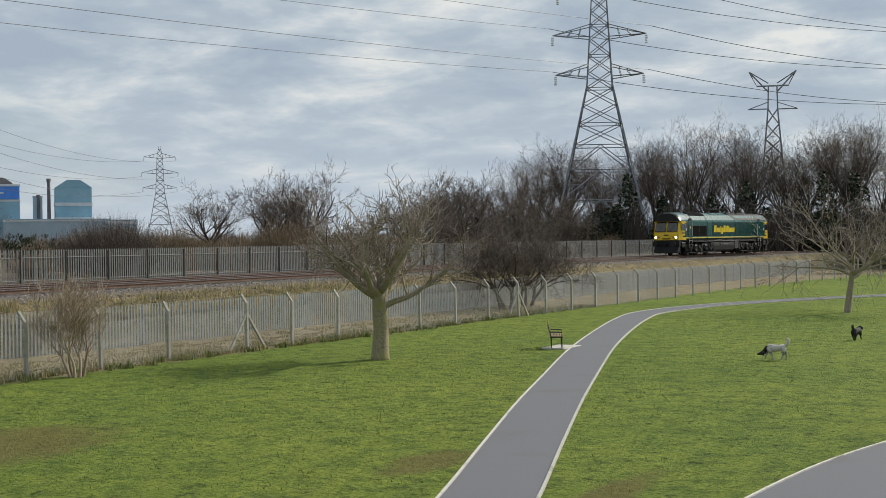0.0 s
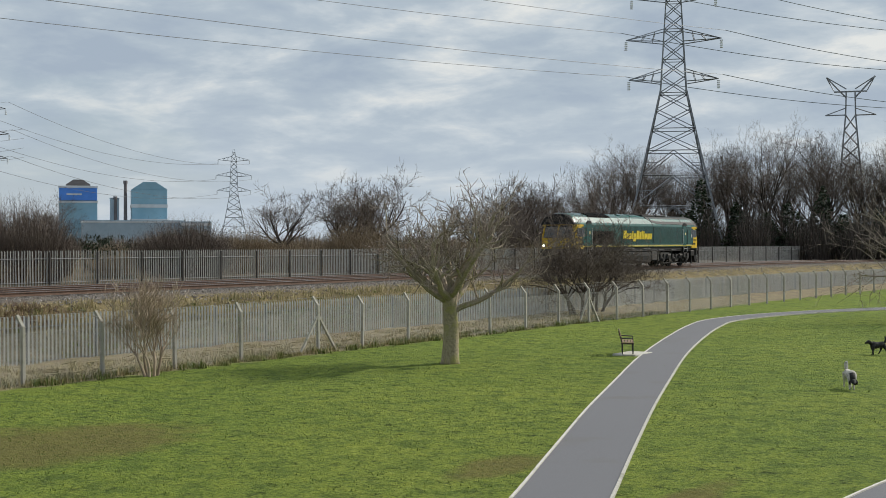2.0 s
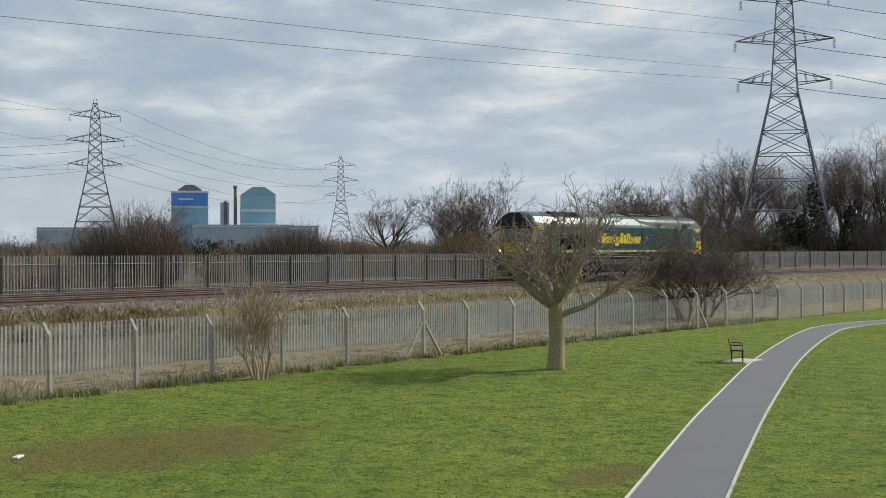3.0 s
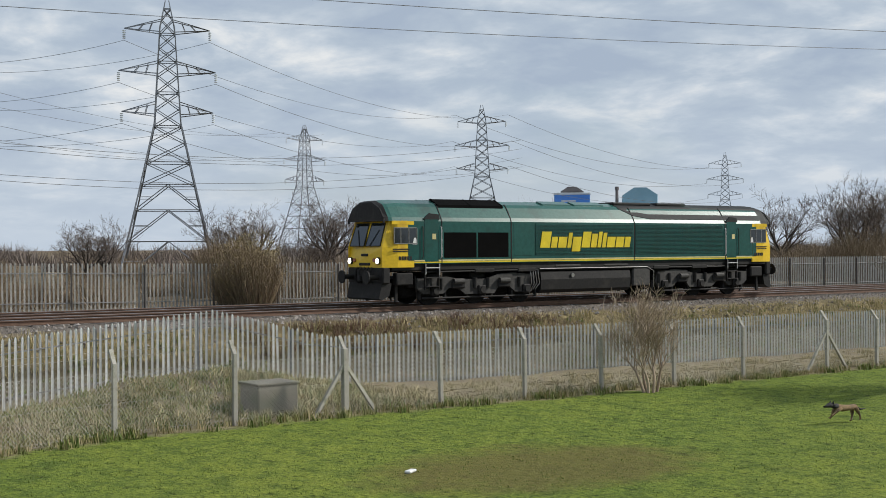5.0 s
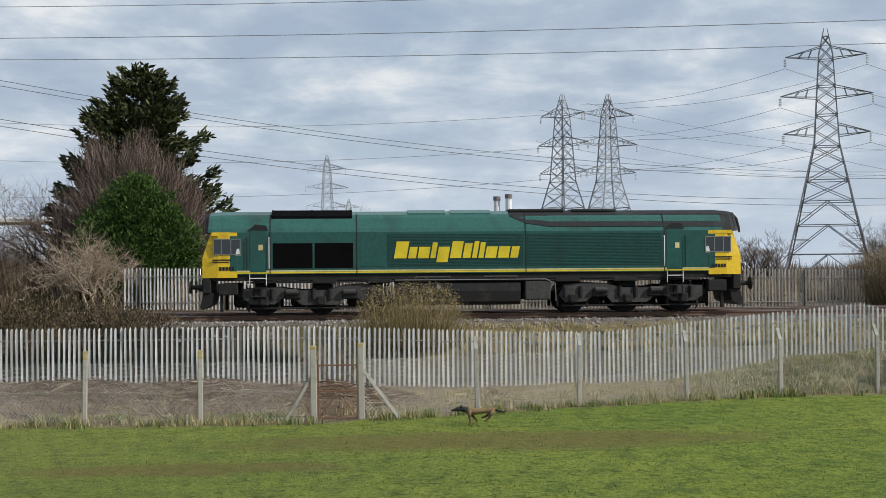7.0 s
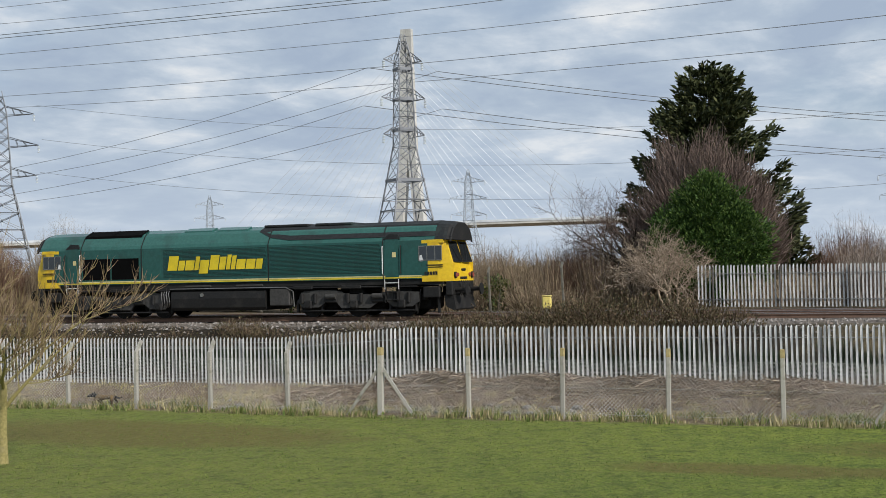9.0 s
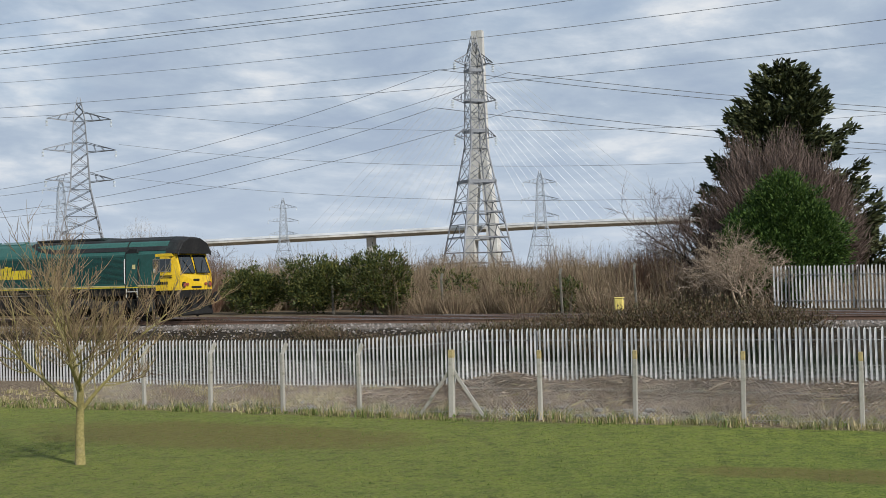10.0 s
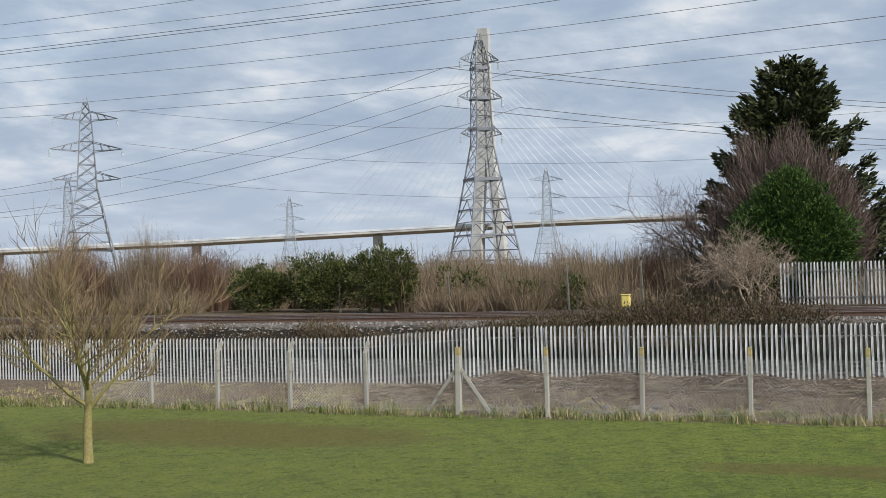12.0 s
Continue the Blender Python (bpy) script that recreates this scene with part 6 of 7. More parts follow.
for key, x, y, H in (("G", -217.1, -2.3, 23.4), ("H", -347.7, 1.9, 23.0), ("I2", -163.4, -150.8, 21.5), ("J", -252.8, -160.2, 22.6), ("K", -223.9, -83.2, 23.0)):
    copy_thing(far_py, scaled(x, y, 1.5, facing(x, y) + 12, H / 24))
    PYLONS[key] = (x, y, H, 12)
PYLONS["S"] = (-196, 214, 23.6, 0)
big_py, _ = lattice(42.5, 0.125, 0.55, mat_=LATTICE, label="tall broad-based lattice river-crossing pylon", m=pose(-184.2, -80.2, 1.5, 0, 0, facing(-184.2, -80.2) + 22))
for t, thick in ((0.86, 0.5), (0.74, 0.45), (0.62, 0.55), (0.42, 0.5), (0.30, 0.2), (0.20, 0.2), (0.10, 0.2)):
    w = lerp(t, [(0.0, 0.125), (0.30, 0.075), (0.56, 0.03375), (0.90, 0.026), (1.0, 0.006)]) * 42.5
    ring = Shape()
    for a in (1, -1):
        ring.box(0, a * w, t * 42.5, 2 * w + thick, 0.14, thick).box(a * w, 0, t * 42.5, 0.14, 2 * w + thick, thick)
    part("platform", ring, LATTICE, big_py, "dark girder platform")
PYLONS["L"] = (-184.2, -80.2, 42.5, 22)


def delta_pylon(x, y, H):
    """A lattice mast whose top splays into two horns."""
    py = thing("horned_pylon", "lattice pylon with a splayed horned top behind the wood", "pylon", pose(x, y, 1.5, 0, 0, facing(x, y)))
    r = 0.0055 * H
    for cx in (1, -1):
        for cy in (1, -1):
            part("leg", Shape().path([(cx * 3.2, cy * 3.2, 0), (cx * 0.9, cy * 0.9, H * 0.8), (cx * 0.8, cy * 0.5, H * 0.93)], r, 4), LATTICE, py)
    br = Shape()
    for k in range(9):
        t0, t1 = k / 9, (k + 1) / 9
        w0, w1 = 3.2 - 2.3 * t0, 3.2 - 2.3 * t1
        for cy in (1, -1):
            br.tube((-w0, cy * w0, t0 * H * 0.8), (w1, cy * w1, t1 * H * 0.8), r * 0.5, n=3).tube((w0, cy * w0, t0 * H * 0.8), (-w1, cy * w1, t1 * H * 0.8), r * 0.5, n=3)
    part("bracing", br, LATTICE, py)
    for s in (1, -1):
        horn = Shape().tube((0.8 * s, 0, H * 0.90), (4.4 * s, 0, H * 1.02), r, n=4).tube((0.8 * s, 0, H * 0.95), (4.4 * s, 0, H * 1.02), r * 0.7, n=3).tube((3.0 * s, 0, H * 0.94), (4.4 * s, 0, H * 1.02), r * 0.6, n=3)
        part("horn", horn, LATTICE, py)
        arm = Shape().tube((0.9 * s, 0, H * 0.80), (4.6 * s, 0, H * 0.80), r * 0.8, n=3).tube((0.9 * s, 0, H * 0.84), (4.6 * s, 0, H * 0.80), r * 0.6, n=3)
        part("crossarm", arm, LATTICE, py)
    part("top_beam", Shape().tube((-3.0, 0, H * 0.935), (3.0, 0, H * 0.935), r, n=4), LATTICE, py)


delta_pylon(-65.2, 243.7, 33.0)


def arm_tip(key, i):
    """World place of the i-th arm tip (pairs from the top; even: local +x)."""
    x, y, H, turn = PYLONS[key]
    tx, tz = TIPS[i]
    k = H / 24.0
    a = radians(facing(x, y) + turn)
    return Vector((x + tx * k * math.cos(a), y + tx * k * math.sin(a), (3.4 if key == "A" else 1.5) + (tz - 0.9) * k))


def wire(a, b, sag, r=0.020):
    a, b = Vector(a), Vector(b)
    pts = []
    for i in range(33):
        t = i / 32
        p = a.lerp(b, t)
        p.z -= 4 * sag * t * (1 - t)
        pts.append(p - a)
    ob = new("overhead_wire", Shape().path(pts, r, 3).mesh("overhead_wire", WIRE, tidy=False))
    ob.matrix_basis = Matrix.Translation(a)
    return tagged(ob, "thin dark overhead power line between pylons", "power line", "overhead power lines")


# the near line: from the pylon by the wood past the camera to the south-west
for i, (dx, dz, sag) in enumerate(((3.5, 35.0, 5.2), (-3.5, 35.0, 5.2), (4.5, 29.6, 4.6), (-4.5, 29.6, 4.6), (4.2, 25.2, 4.2), (-4.2, 25.2, 4.2))):
    p = arm_tip("A", i)
    wire(p, (-106 + dx, -124 - dx * 0.5, dz), sag, 0.028)
for i in range(6):
    wire(arm_tip("B", i), arm_tip("E", i), 2.5)
    wire(arm_tip("B", i), arm_tip("C", i), 0.8)
    wire(arm_tip("E", i), arm_tip("S", i), 3.0, 0.03)
    if i % 2 == 0:
        wire(arm_tip("C", i), arm_tip("I", i), 4.0, 0.022)
    if i < 4:
        wire(arm_tip("L", i), arm_tip("I2", i) + Vector((0, -60, 0)), 5.0, 0.045)
        wire(arm_tip("L", i), Vector((-330, 260, 40 - 3 * i)), 14.0, 0.06)
        wire(arm_tip("F", i), arm_tip("D", i), 2.5, 0.02)
    # northward from the pylon by the wood
    wire(arm_tip("A", i), Vector((14 + 4 * (i % 2), 238, 40 - 4.2 * (i // 2))), 6.0, 0.04)

# a thicker pair of conductors crossing overhead in the south
for off in (0.0, 0.25):
    wire((-65.0, -111.7, 22.37 + off), (-69.9, 28.8, 22.59 + off), 0.3, 0.026)

# ---------------------------------------------------------------- bridge, works and other distance
PALE_CONC = surface("pale bridge concrete", (0.46, 0.45, 0.42), (0.58, 0.57, 0.53), 0.85, 0.4, 0.05, bump=0.0)
STAY = surface("white stay cable", (0.62, 0.64, 0.66), (0.70, 0.72, 0.74), 0.6, 1, 0.1, bump=0.0)
# both works claddings are painted paler to carry distance haze
BLUE = surface("haze-paled blue cladding", (0.24, 0.44, 0.56), (0.30, 0.50, 0.61), 0.7, 0.3, 0.05, bump=0.0)
BLUE_DARK = surface("haze-paled grey blue cladding", (0.33, 0.43, 0.50), (0.40, 0.50, 0.57), 0.7, 0.3, 0.05, bump=0.0)
BLUE_SIGN = surface("bright blue sign", (0.07, 0.24, 0.72), (0.09, 0.28, 0.80), 0.6, 0.5, 0.1, bump=0.0)
PALE_BAND = surface("white cladding band", (0.60, 0.64, 0.66), (0.70, 0.73, 0.75), 0.7, 0.3, 0.1, bump=0.0)
CHIMNEY = surface("grey brown chimney steel", (0.13, 0.12, 0.12), (0.19, 0.17, 0.17), 0.8, 0.5, 0.1, bump=0.0)


def build_bridge():
    br = thing("cable_stayed_bridge", "pale cable-stayed road bridge with tall concrete tower", "bridge")
    deck = [Vector(p) for p in ((-300, -560, 12.0), (-392.3, -389.2, 18.6), (-428.8, -314.5, 20.2), (-452, -240, 22.0), (-470, -170.0, 23.6), (-482, -100, 23.9), (-496, -80, 23.6))]
    tower_at = Vector((-452.0, -190.0, 0))
    top_z = 3.7 + (92.1 - 3.7) * 1.105
    for k in (1, -1):
        part("tower_leg", Shape().loft([[(tower_at.x + a, tower_at.y + k * off + b, z) for a, b in ((-w, -w), (w, -w), (w, w), (-w, w))] for z, off, w in ((0, 5.6, 2.3), (24, 4.5, 2.1), (50, 1.7, 1.7), (top_z, 1.15, 1.1))]), PALE_CONC, br, "pale concrete tower leg")
    part("tower_beam", Shape().box(tower_at.x, tower_at.y, 18.5, 4, 11, 2.2, 0.3), PALE_CONC, br)
    d = Shape()
    d.loft([[(p.x + 6, p.y, p.z), (p.x + 6, p.y, p.z - 0.9), (p.x - 6, p.y, p.z - 1.7), (p.x - 9, p.y, p.z)] for p in deck])
    part("deck", d, PALE_CONC, br, "long pale road deck")
    par = Shape().loft([[(p.x + 6.2, p.y, p.z + 0.9), (p.x + 6.2, p.y, p.z), (p.x + 6.0, p.y, p.z), (p.x + 6.0, p.y, p.z + 0.9)] for p in deck])
    part("parapet", par, PALE_BAND, br)
    for i in (1, 2, 3, 6):
        p = deck[i]
        part("pier", Shape().box(p.x, p.y, p.z / 2 - 1.4, 3.2, 3.2, p.z, 0.3), PALE_CONC, br)
    for side_ in (1, -1):
        for k in range(14):
            f = (k + 1) / 14
            yy = tower_at.y + side_ * (14 + 62 * f)
            zz = lerp(yy, sorted((p.y, p.z) for p in deck))
            xx = lerp(yy, sorted((p.y, p.x) for p in deck)) + 4
            part("stay_cable", Shape().tube((tower_at.x, tower_at.y + side_ * 1.5, top_z - 8 - 34 * (1 - f)), (xx, yy, zz), 0.07, n=3), STAY, br, "white stay cable")


build_bridge()


def works_block(name, label, cx, cy, w, d, h, turn, wall_mat, bands=(), gable=0.0, sign=None):
    b = thing(name, label, "building", pose(cx, cy, 1.0, 0, 0, turn))
    part("wall", Shape().box(0, 0, h / 2, w, d, h, 0.1), wall_mat, b)
    for z, t, mt in bands:
        part("band", Shape().box(0, 0, z, w + 0.3, d + 0.3, t, 0.05), mt, b)
    if gable:
        part("roof", Shape().prism([(-w / 2, h), (-w * 0.18, h + gable), (w * 0.18, h + gable), (w / 2, h)], "y", -d / 2, d / 2), wall_mat, b)
    else:
        part("roof", Shape().box(0, 0, h + 0.15, w + 0.2, d + 0.2, 0.3, 0.05), BLUE_DARK, b)
    if sign:
        part("sign", Shape().box(0, -d / 2 - 0.25, sign, w * 0.98, 0.3, 3.9, 0.05), BLUE_SIGN, b, "bright blue sign board")
        part("sign_bar", Shape().box(-w * 0.1, -d / 2 - 0.45, sign, w * 0.4, 0.1, 0.5), PALE_BAND, b)
    return b


ft = facing(-319, 272)
works_block("works_tower", "tall pale blue works building with a bright blue sign", -319.3, 272.7, 11.8, 10, 20.2, ft, BLUE, ((20.6, 0.7, PALE_BAND), (15.8, 0.7, PALE_BAND)), 0, 18.2)
part_roof = works_block("works_rooftop", "dark rounded plant room on the works roof", -319.3, 272.7, 7.6, 6, 21.4, ft, CHIMNEY, (), 1.6)
works_block("works_annex", "narrow blue-grey annex beside the works tower", -311.6, 281.0, 2.8, 5, 17.0, ft, BLUE_DARK)
works_block("works_hall", "pale blue gabled works hall with a white band", -304.6, 289.3, 11.2, 9, 20.0, ft, BLUE, ((14.6, 1.1, PALE_BAND), (10.0, 0.9, PALE_BAND)), 2.4)
works_block("works_long_shed", "long low blue-grey works shed", -303, 281, 32, 10, 9.6, ft, BLUE_DARK, ((9.3, 0.5, PALE_BAND),))
works_block("works_shed", "low grey-blue works shed behind the scrub", -322, 231, 22, 12, 8.3, ft, BLUE_DARK, ((7.9, 0.5, PALE_BAND),))
works_block("works_office", "small white-banded works office", -286, 292, 9, 8, 9.2, ft, BLUE_DARK, ((8.6, 1.0, PALE_BAND),))
for x, y, h, r in ((-307.0, 281.5, 23.3, 0.55), (-309.5, 279.5, 18.2, 0.5)):
    c = thing("works_chimney", "slim dark works chimney", "chimney", pose(x, y, 0.5), "works chimneys")
    part("stack", Shape().path([(0, 0, 0), (0, 0, h * 0.6), (0, 0, h)], [r * 1.2, r, r * 0.9], 10), CHIMNEY, c)
    part("rim", Shape().disc((0, 0, h - 0.5), "z", r * 1.25, 1.0, 10), CHIMNEY, c)
# pale power-station stacks far to the west
for x, y, h in ((-600, 75, 39), (-598, 80.5, 40)):
    c = thing("pale_stack", "pale twin stack on the far shore", "chimney", pose(x, y, 0.5), "pale stacks")
    part("stack", Shape().path([(0, 0, 0), (0, 0, h)], [1.7, 1.5], 12), PALE_BAND, c)
    part("rim", Shape().disc((0, 0, h - 1), "z", 1.8, 2.0, 12), CHIMNEY, c)
dome = thing("pale_dome", "low white storage dome on the far shore", "building", pose(-606, 76, 1))
part("shell", Shape().path([(0, 0, 0), (0, 0, 8), (0, 0, 11.5), (0, 0, 13)], [15, 14, 9, 1.5], 20), PALE_BAND, dome)

# ---------------------------------------------------------------- small things in the park and by the line
WOOD = surface("weathered bench slats", (0.16, 0.10, 0.06), (0.28, 0.19, 0.12), 0.8, 40, 4, spread=0.15)
IRON = surface("black bench iron", (0.012, 0.012, 0.012), (0.03, 0.03, 0.03), 0.5, 30, 3)
RUST = surface("rusted gate steel", (0.12, 0.06, 0.035), (0.22, 0.115, 0.07), 0.85, 40, 4)
CONC_DARK = surface("mossy old concrete", (0.10, 0.092, 0.075), (0.18, 0.165, 0.135), 0.95, 12, 2, (0.07, 0.08, 0.04), 0.45)
BOX_YELLOW = surface("yellow cabinet paint", (0.66, 0.52, 0.12), (0.80, 0.66, 0.20), 0.5, 20, 3)


def build_bench():
    b = thing("park_bench", "dark park bench with wooden slats on a pale concrete pad", "bench", scaled(-15.75, 41.9, land(-15.7, 41.9) + 0.055, 26, 0.84))
    for y in (-0.75, 0.75):
        e = Shape().box(0.22, y, 0.22, 0.05, 0.05, 0.44, 0.01).box(-0.20, y, 0.22, 0.05, 0.05, 0.44, 0.01).box(0.0, y, 0.42, 0.52, 0.05, 0.05, 0.01)
        e.path([(-0.20, y, 0.42), (-0.27, y, 0.66), (-0.34, y, 0.92)], 0.025, 6).path([(0.22, y, 0.44), (0.22, y, 0.62), (-0.26, y, 0.64)], 0.022, 6)
        part("end_frame", e, IRON, b, "black iron end frame")
    for i in range(4):
        part("seat_slat", Shape().box(0.20 - 0.125 * i, 0, 0.46, 0.10, 1.62, 0.035, 0.008), WOOD, b)
    for i in range(3):
        part("back_slat", Shape().box(-0.255 - 0.035 * i, 0, 0.62 + 0.125 * i, 0.035, 1.62, 0.10, 0.008), WOOD, b)
    tagged(new("bench_pad", Shape().box(-15.55, 41.9, land(-15.5, 41.9) + 0.015, 0.85, 1.35, 0.08, 0.015).mesh("bench_pad", KERB)), "pale concrete slab under the bench", "slab", kind="structure")


build_bench()


def build_gate():
    g = thing("field_gate", "rusty braced metal gate between concrete posts", "gate", pose(nearer(LINK_X, 0.8), (swing(0.14) + swing(1.44)) / 2, land(-20.6, 0.8), 0, 0, 0) @ Matrix.Diagonal((1, 0.90, 1, 1)))
    s = Shape()
    for y in (-0.52, 0.52):
        s.box(0, y, 0.68, 0.035, 0.035, 1.30, 0.004)
    for z in (0.06, 0.70, 1.32):
        s.box(0, 0, z, 0.03, 1.04, 0.035, 0.004)
    part("gate_frame", s, RUST, g)
    part("cross_brace", Shape().tube((0, -0.5, 0.08), (0, 0.5, 1.3), 0.014, n=4).tube((0, 0.5, 0.08), (0, -0.5, 1.3), 0.014, n=4), RUST, g)
    part("latch", Shape().box(0.02, -0.50, 0.78, 0.05, 0.10, 0.06, 0.01), RUST, g)


build_gate()
blk = thing("concrete_block", "mossy square concrete block on the mound", "block", pose(-26.2, 17.5, land(-26.2, 17.5) - 0.08, 0, 0, 4))
part("block", Shape().box(0, 0, 0.40, 0.9, 1.1, 0.80, 0.03), CONC_DARK, blk)
part("cap", Shape().box(0, 0, 0.83, 0.96, 1.17, 0.06, 0.015), CONC_DARK, blk)
cab = thing("lineside_cabinet", "small bright yellow lineside cabinet by the near track", "cabinet", scaled(-34.05, -12.1, land(-34.05, -12.3), 5, 0.8))
part("post", Shape().box(0, 0, 0.35, 0.12, 0.12, 0.8, 0.01), CONCRETE, cab)
part("case", Shape().box(0, 0, 0.98, 0.28, 0.40, 0.55, 0.05), BOX_YELLOW, cab)
part("lid", Shape().box(0, 0, 1.27, 0.32, 0.44, 0.05, 0.02), BOX_YELLOW, cab)
for x, y in ((-17.64, 16.11),):
    part_l = tagged(new("litter", Shape().box(0, 0, 0.03, 0.12, 0.26, 0.05, 0.015).mesh("litter", WHITE_PAINT)), "scrap of white litter on the grass", "litter")
    part_l.matrix_basis = pose(x, y, land(x, y), 0, 0, 30)
for y, h in ((-24, 1.9), (-18, 2.0), (-14.5, 2.1), (-30, 1.7)):
    p = thing("old_post", "old leaning concrete post among the scrub", "post", pose(-45.0, y, land(-45, y) - 0.1, 2, 1, 0), "old lineside posts")
    part("post", Shape().box(0, 0, h / 2, 0.10, 0.10, h, 0.015), CONC_DARK, p)
    part("arm", Shape().prism([(0.06, h - 0.04), (-0.06, h - 0.02), (-0.22, h + 0.2), (-0.15, h + 0.24)], "y", -0.05, 0.05), CONC_DARK, p)

# ---------------------------------------------------------------- dogs
FUR_WHITE = surface("curly pale fur", (0.40, 0.37, 0.32), (0.62, 0.59, 0.53), 0.95, 40, 6, (0.16, 0.14, 0.12), 0.3, bump=0.8, depth=0.02)
FUR_BLACK = surface("shaggy black fur", (0.006, 0.006, 0.006), (0.022, 0.021, 0.020), 0.8, 40, 6, bump=0.8, depth=0.02)
FUR_TAN = surface("tan and brown fur", (0.13, 0.085, 0.040), (0.25, 0.17, 0.085), 0.9, 40, 5, (0.05, 0.035, 0.022), 0.45, bump=0.6, depth=0.015)


def build_dog(name, label, fur, dark, size, fluffy, head_down, long=1.0, low=1.0):
    """Along local +x, paws at z = 0."""
    d = thing(name, label, "dog")
    k = size
    tr = Shape().path([(-0.34 * k, 0, 0.46 * k), (-0.28 * k, 0, 0.48 * k), (-0.10 * k, 0, 0.455 * k), (0.12 * k, 0, 0.44 * k), (0.28 * k, 0, 0.47 * k), (0.36 * k, 0, 0.50 * k)], [0.06 * k, 0.105 * k * fluffy, 0.10 * k * fluffy, 0.125 * k * fluffy, 0.125 * k * fluffy, 0.07 * k], 12)
    part("torso", tr, fur, d, smooth=True)
    hz = 0.26 * k if head_down else (0.60 if fluffy > 1 else 0.53) * k
    part("neck", Shape().path([(0.30 * k, 0, 0.50 * k), (0.40 * k, 0, (0.50 * k + hz) / 2), (0.47 * k, 0, hz)], [0.10 * k, 0.085 * k, 0.075 * k], 10), fur if not dark else dark, d, smooth=True)
    head = part("head", Shape().path([(0.42 * k, 0, hz), (0.48 * k, 0, hz + 0.02 * k), (0.55 * k, 0, hz), (0.63 * k, 0, hz - 0.03 * k), (0.70 * k, 0, hz - 0.04 * k)], [0.05 * k, 0.088 * k, 0.078 * k, 0.045 * k, 0.03 * k], 10), dark or fur, d, smooth=True)
    for s in (1, -1):
        if fluffy > 1.1:
            ear = Shape().path([(0.47 * k, 0.07 * k * s, hz + 0.06 * k), (0.47 * k, 0.11 * k * s, hz), (0.48 * k, 0.11 * k * s, hz - 0.09 * k)], [0.03 * k, 0.045 * k, 0.015 * k], 8)
        else:
            ear = Shape().path([(0.46 * k, 0.05 * k * s, hz + 0.06 * k), (0.455 * k, 0.06 * k * s, hz + 0.16 * k)], [0.038 * k, 0.006 * k], 6)
        part("ear", ear, dark or fur, head, smooth=True)
    if fluffy > 1.1:
        part("tail", Shape().path([(-0.33 * k, 0, 0.50 * k), (-0.42 * k, 0, 0.62 * k), (-0.46 * k, 0, 0.76 * k), (-0.38 * k, 0, 0.84 * k)], [0.035 * k, 0.06 * k, 0.07 * k, 0.03 * k], 8), fur, d, smooth=True)
    else:
        part("tail", Shape().path([(-0.33 * k, 0, 0.48 * k), (-0.48 * k, 0, 0.40 * k), (-0.64 * k, 0, 0.42 * k)], [0.03 * k, 0.035 * k, 0.012 * k], 8), dark or fur, d, smooth=True)
    legs = []
    for x, sw in ((0.26, 1), (-0.27, -1)):
        for s in (1, -1):
            lg = Shape().path([(0, 0, 0.06 * k), (0.015 * k * sw, 0, -0.14 * k), (-0.03 * k if sw < 0 else 0.0, 0, -0.26 * k), (0.0, 0, -0.41 * k), (0.05 * k, 0, -0.425 * k)], [0.075 * k * fluffy, 0.055 * k * fluffy, 0.032 * k, 0.026 * k, 0.022 * k], 8)
            lg.v = [(a, b, c * low) for a, b, c in lg.v]
            at = (x * k * long, 0.075 * k * s, 0.43 * k * low)
            leg = part("leg", lg, fur, d, smooth=True, m=pose(*at))
            legs.append((leg, *at, sw, s))
    for o in d.children:
        if not o.name.startswith("leg"):
            for ob in (o, *o.children):
                ob.data.transform(Matrix.Diagonal((long, 1, low, 1)))
    return d, legs


WHITE_DOG, WHITE_LEGS = build_dog("white_dog", "curly grey-white dog with dark face sniffing the grass", FUR_WHITE, FUR_BLACK, 0.80, 1.25, True)
BLACK_DOG, BLACK_LEGS = build_dog("black_dog", "shaggy black dog trotting over the grass", FUR_BLACK, None, 0.72, 1.35, False)
SHEP, SHEP_LEGS = build_dog("shepherd_dog", "lean tan and brown shepherd dog running flat out", FUR_TAN, FUR_BLACK, 0.80, 0.95, False, 1.22, 0.84)

# ---------------------------------------------------------------- movement


def along_track(s):
    """Pose of a thing on the near track with its middle at y = s, facing south."""
    a, b = s - 3.5, s + 3.5
    heading = math.degrees(math.atan2(bend(b) - bend(a), b - a))
    return pose(TRACK_X + bend(s), s, RAIL_TOP_Z, 0, 0, -90 - heading)


LOCO_ROWS = [(0.0, 115.5), (0.5, 108.4), (1.0, 101.1), (1.5, 93.5), (2.0, 85.4), (2.5, 76.9), (3.0, 68.4), (3.6, 57.8), (4.3, 45.9), (4.5, 43.5), (5.0, 36.2), (5.5, 28.6), (6.0, 20.9), (6.5, 13.3), (7.0, 5.7), (7.5, -2.1), (8.4, -16.4), (9.3, -30.9), (9.5, -34.1), (10.0, -42.1), (10.5, -50.1), (12.0, -74.0)]


def place_at(t):
    return lerp(t, LOCO_ROWS)


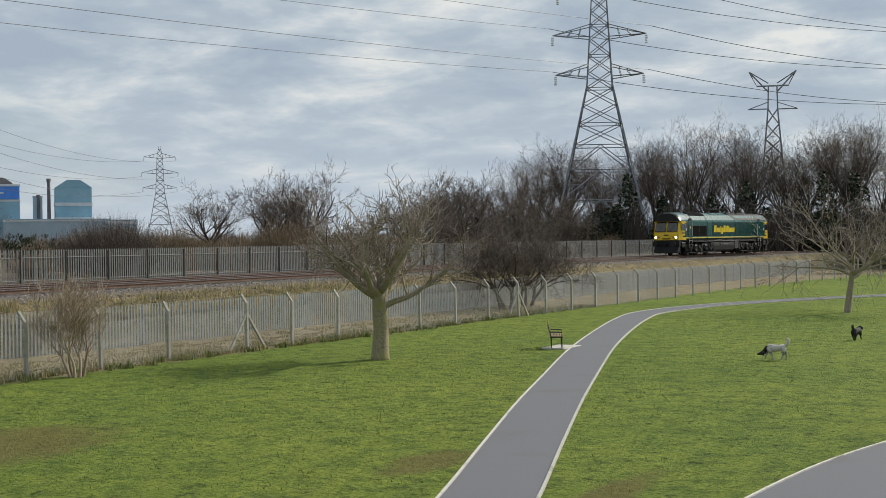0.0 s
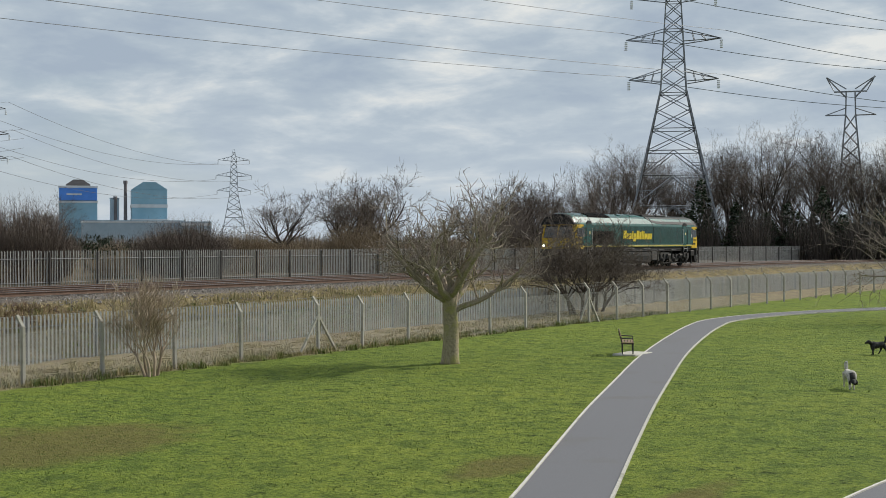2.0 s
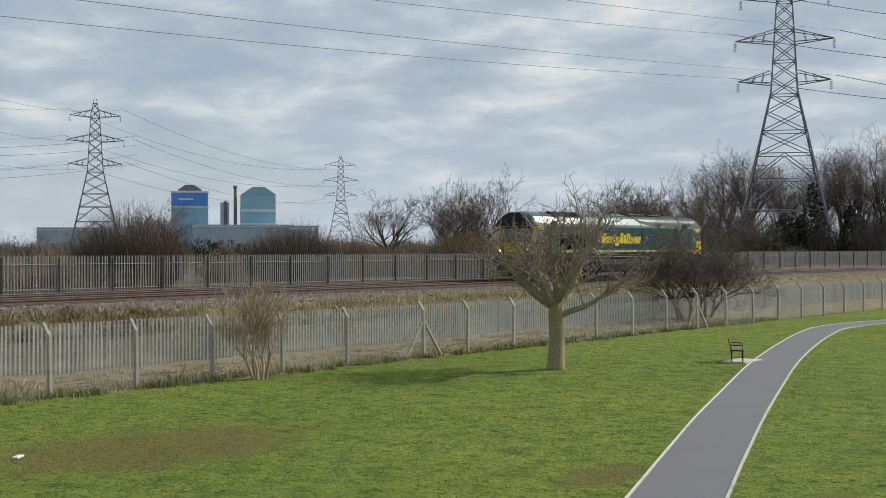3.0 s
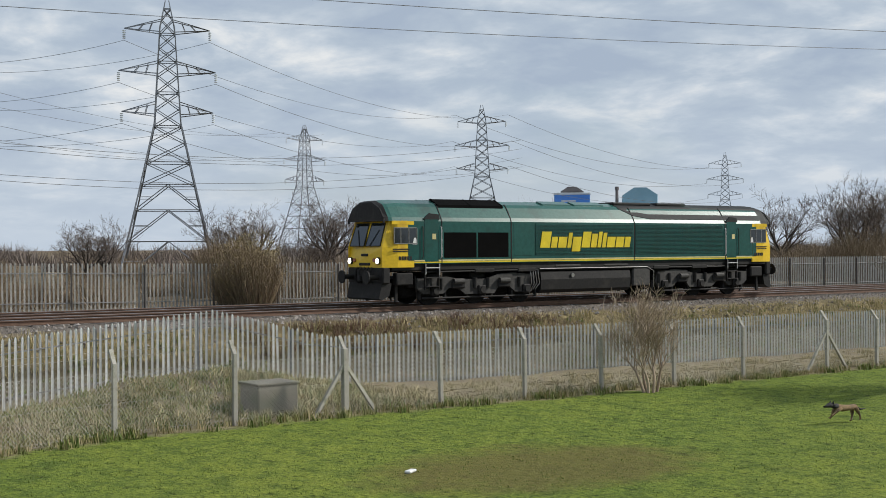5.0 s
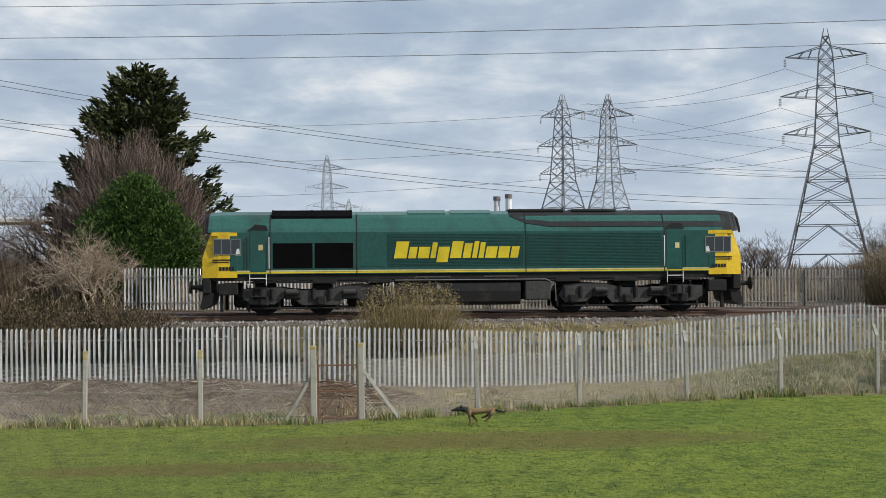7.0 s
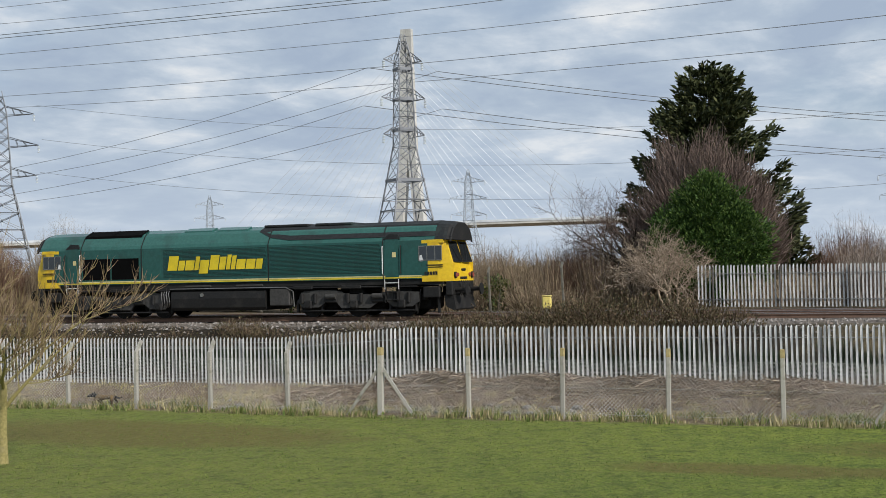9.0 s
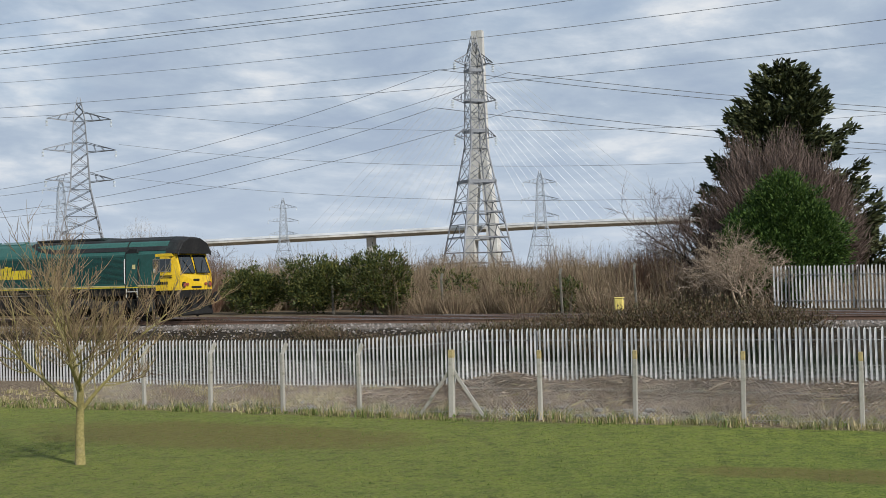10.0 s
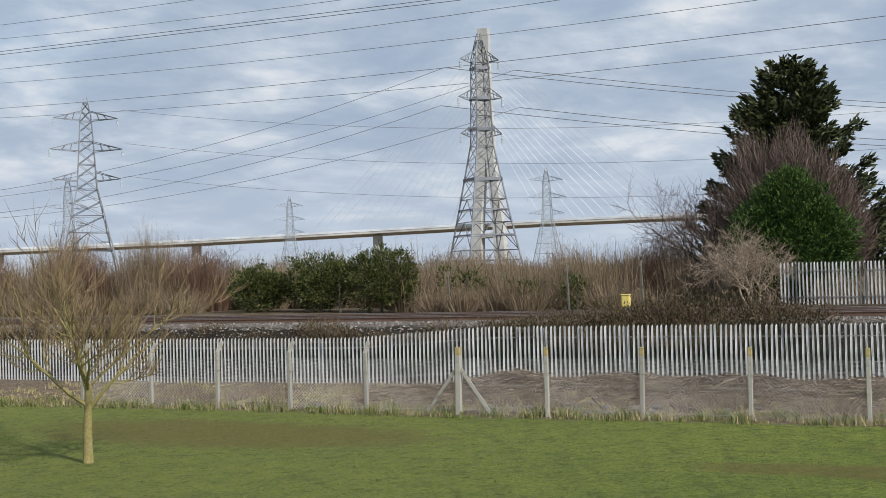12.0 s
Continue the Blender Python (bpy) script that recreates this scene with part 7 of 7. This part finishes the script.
def run_dog(dog, legs, rows, stride, swing, bob):
    """rows: seconds, x, y. The dog faces along its way, or as a fourth number says."""
    def spot(t):
        return Vector((lerp(t, [(r[0], r[1]) for r in rows]), lerp(t, [(r[0], r[2]) for r in rows])))
    keyed, steps, gone, before = [], int(12 / 0.1), 0.0, None
    phases = []
    face = [(r[0], r[3]) for r in rows]
    for k in range(steps + 1):
        t = k * 0.1
        p = spot(t)
        gone += (p - before).length if before is not None else 0.0
        before = p
        ph = gone / stride * 2 * math.pi
        phases.append((t, ph))
        z = land(p.x, p.y) + bob * abs(math.sin(ph))
        keyed.append((t, pose(p.x, p.y, z, 0, 4 * math.sin(ph) * (bob > 0.03), lerp(t, face))))
    walk(dog, keyed)
    for leg, x, y, z, sw, s in legs:
        off = (0.35 * s if bob > 0.03 else (1.57 * s)) + (0 if sw > 0 else 2.4)
        walk(leg, [(t, pose(x, y, z, 0, swing * math.sin(ph + off), 0)) for t, ph in phases])


def motions():
    walk(LOCO, [(t, along_track(s)) for t, s in LOCO_ROWS])
    for w, ax in WHEELS:
        walk(w, [(k / 30, pose(ax * LOCO_SIZE, 0, 0.53 * LOCO_SIZE, 0, math.degrees((115.5 - place_at(k / 30)) / (0.53 * LOCO_SIZE)) % 360.0, 0)) for k in range(361)])
    run_dog(WHITE_DOG, WHITE_LEGS, [(0, -7.9, 40.9, 200), (0.5, -8.4, 40.4, 205), (1.0, -7.6, 39.4, 260), (1.5, -7.5, 37.9, 290), (2.0, -6.6, 36.0, 300), (3.0, -4.5, 33.0, 300), (12.0, 6.0, 24.0, 320)], 0.9, 22, 0.015)
    run_dog(BLACK_DOG, BLACK_LEGS, [(0, -7.3, 49.0, 80), (0.6, -7.3, 49.2, 120), (1.0, -7.6, 48.6, 180), (1.5, -8.2, 47.6, 215), (2.0, -8.6, 46.4, 230), (3.0, -8.0, 43.0, 270), (5.0, -2.0, 36.0, 310), (12.0, 14.0, 24.0, 310)], 0.9, 24, 0.02)
    run_dog(SHEP, SHEP_LEGS, [(0, 2.0, 92.0, 252), (4.3, -16.0, 37.6, 255), (4.5, -16.4, 35.2, 262), (5.0, -17.1, 27.5, 265), (5.5, -18.4, 21.9, 258), (6.0, -19.7, 16.6, 262), (6.5, -19.5, 10.2, 272), (7.0, -19.3, 4.1, 266), (7.5, -19.9, -2.0, 265), (8.3, -20.5, -12.0, 265), (12.0, -21.0, -62.0, 268)], 2.2, 56, 0.05)


motions()
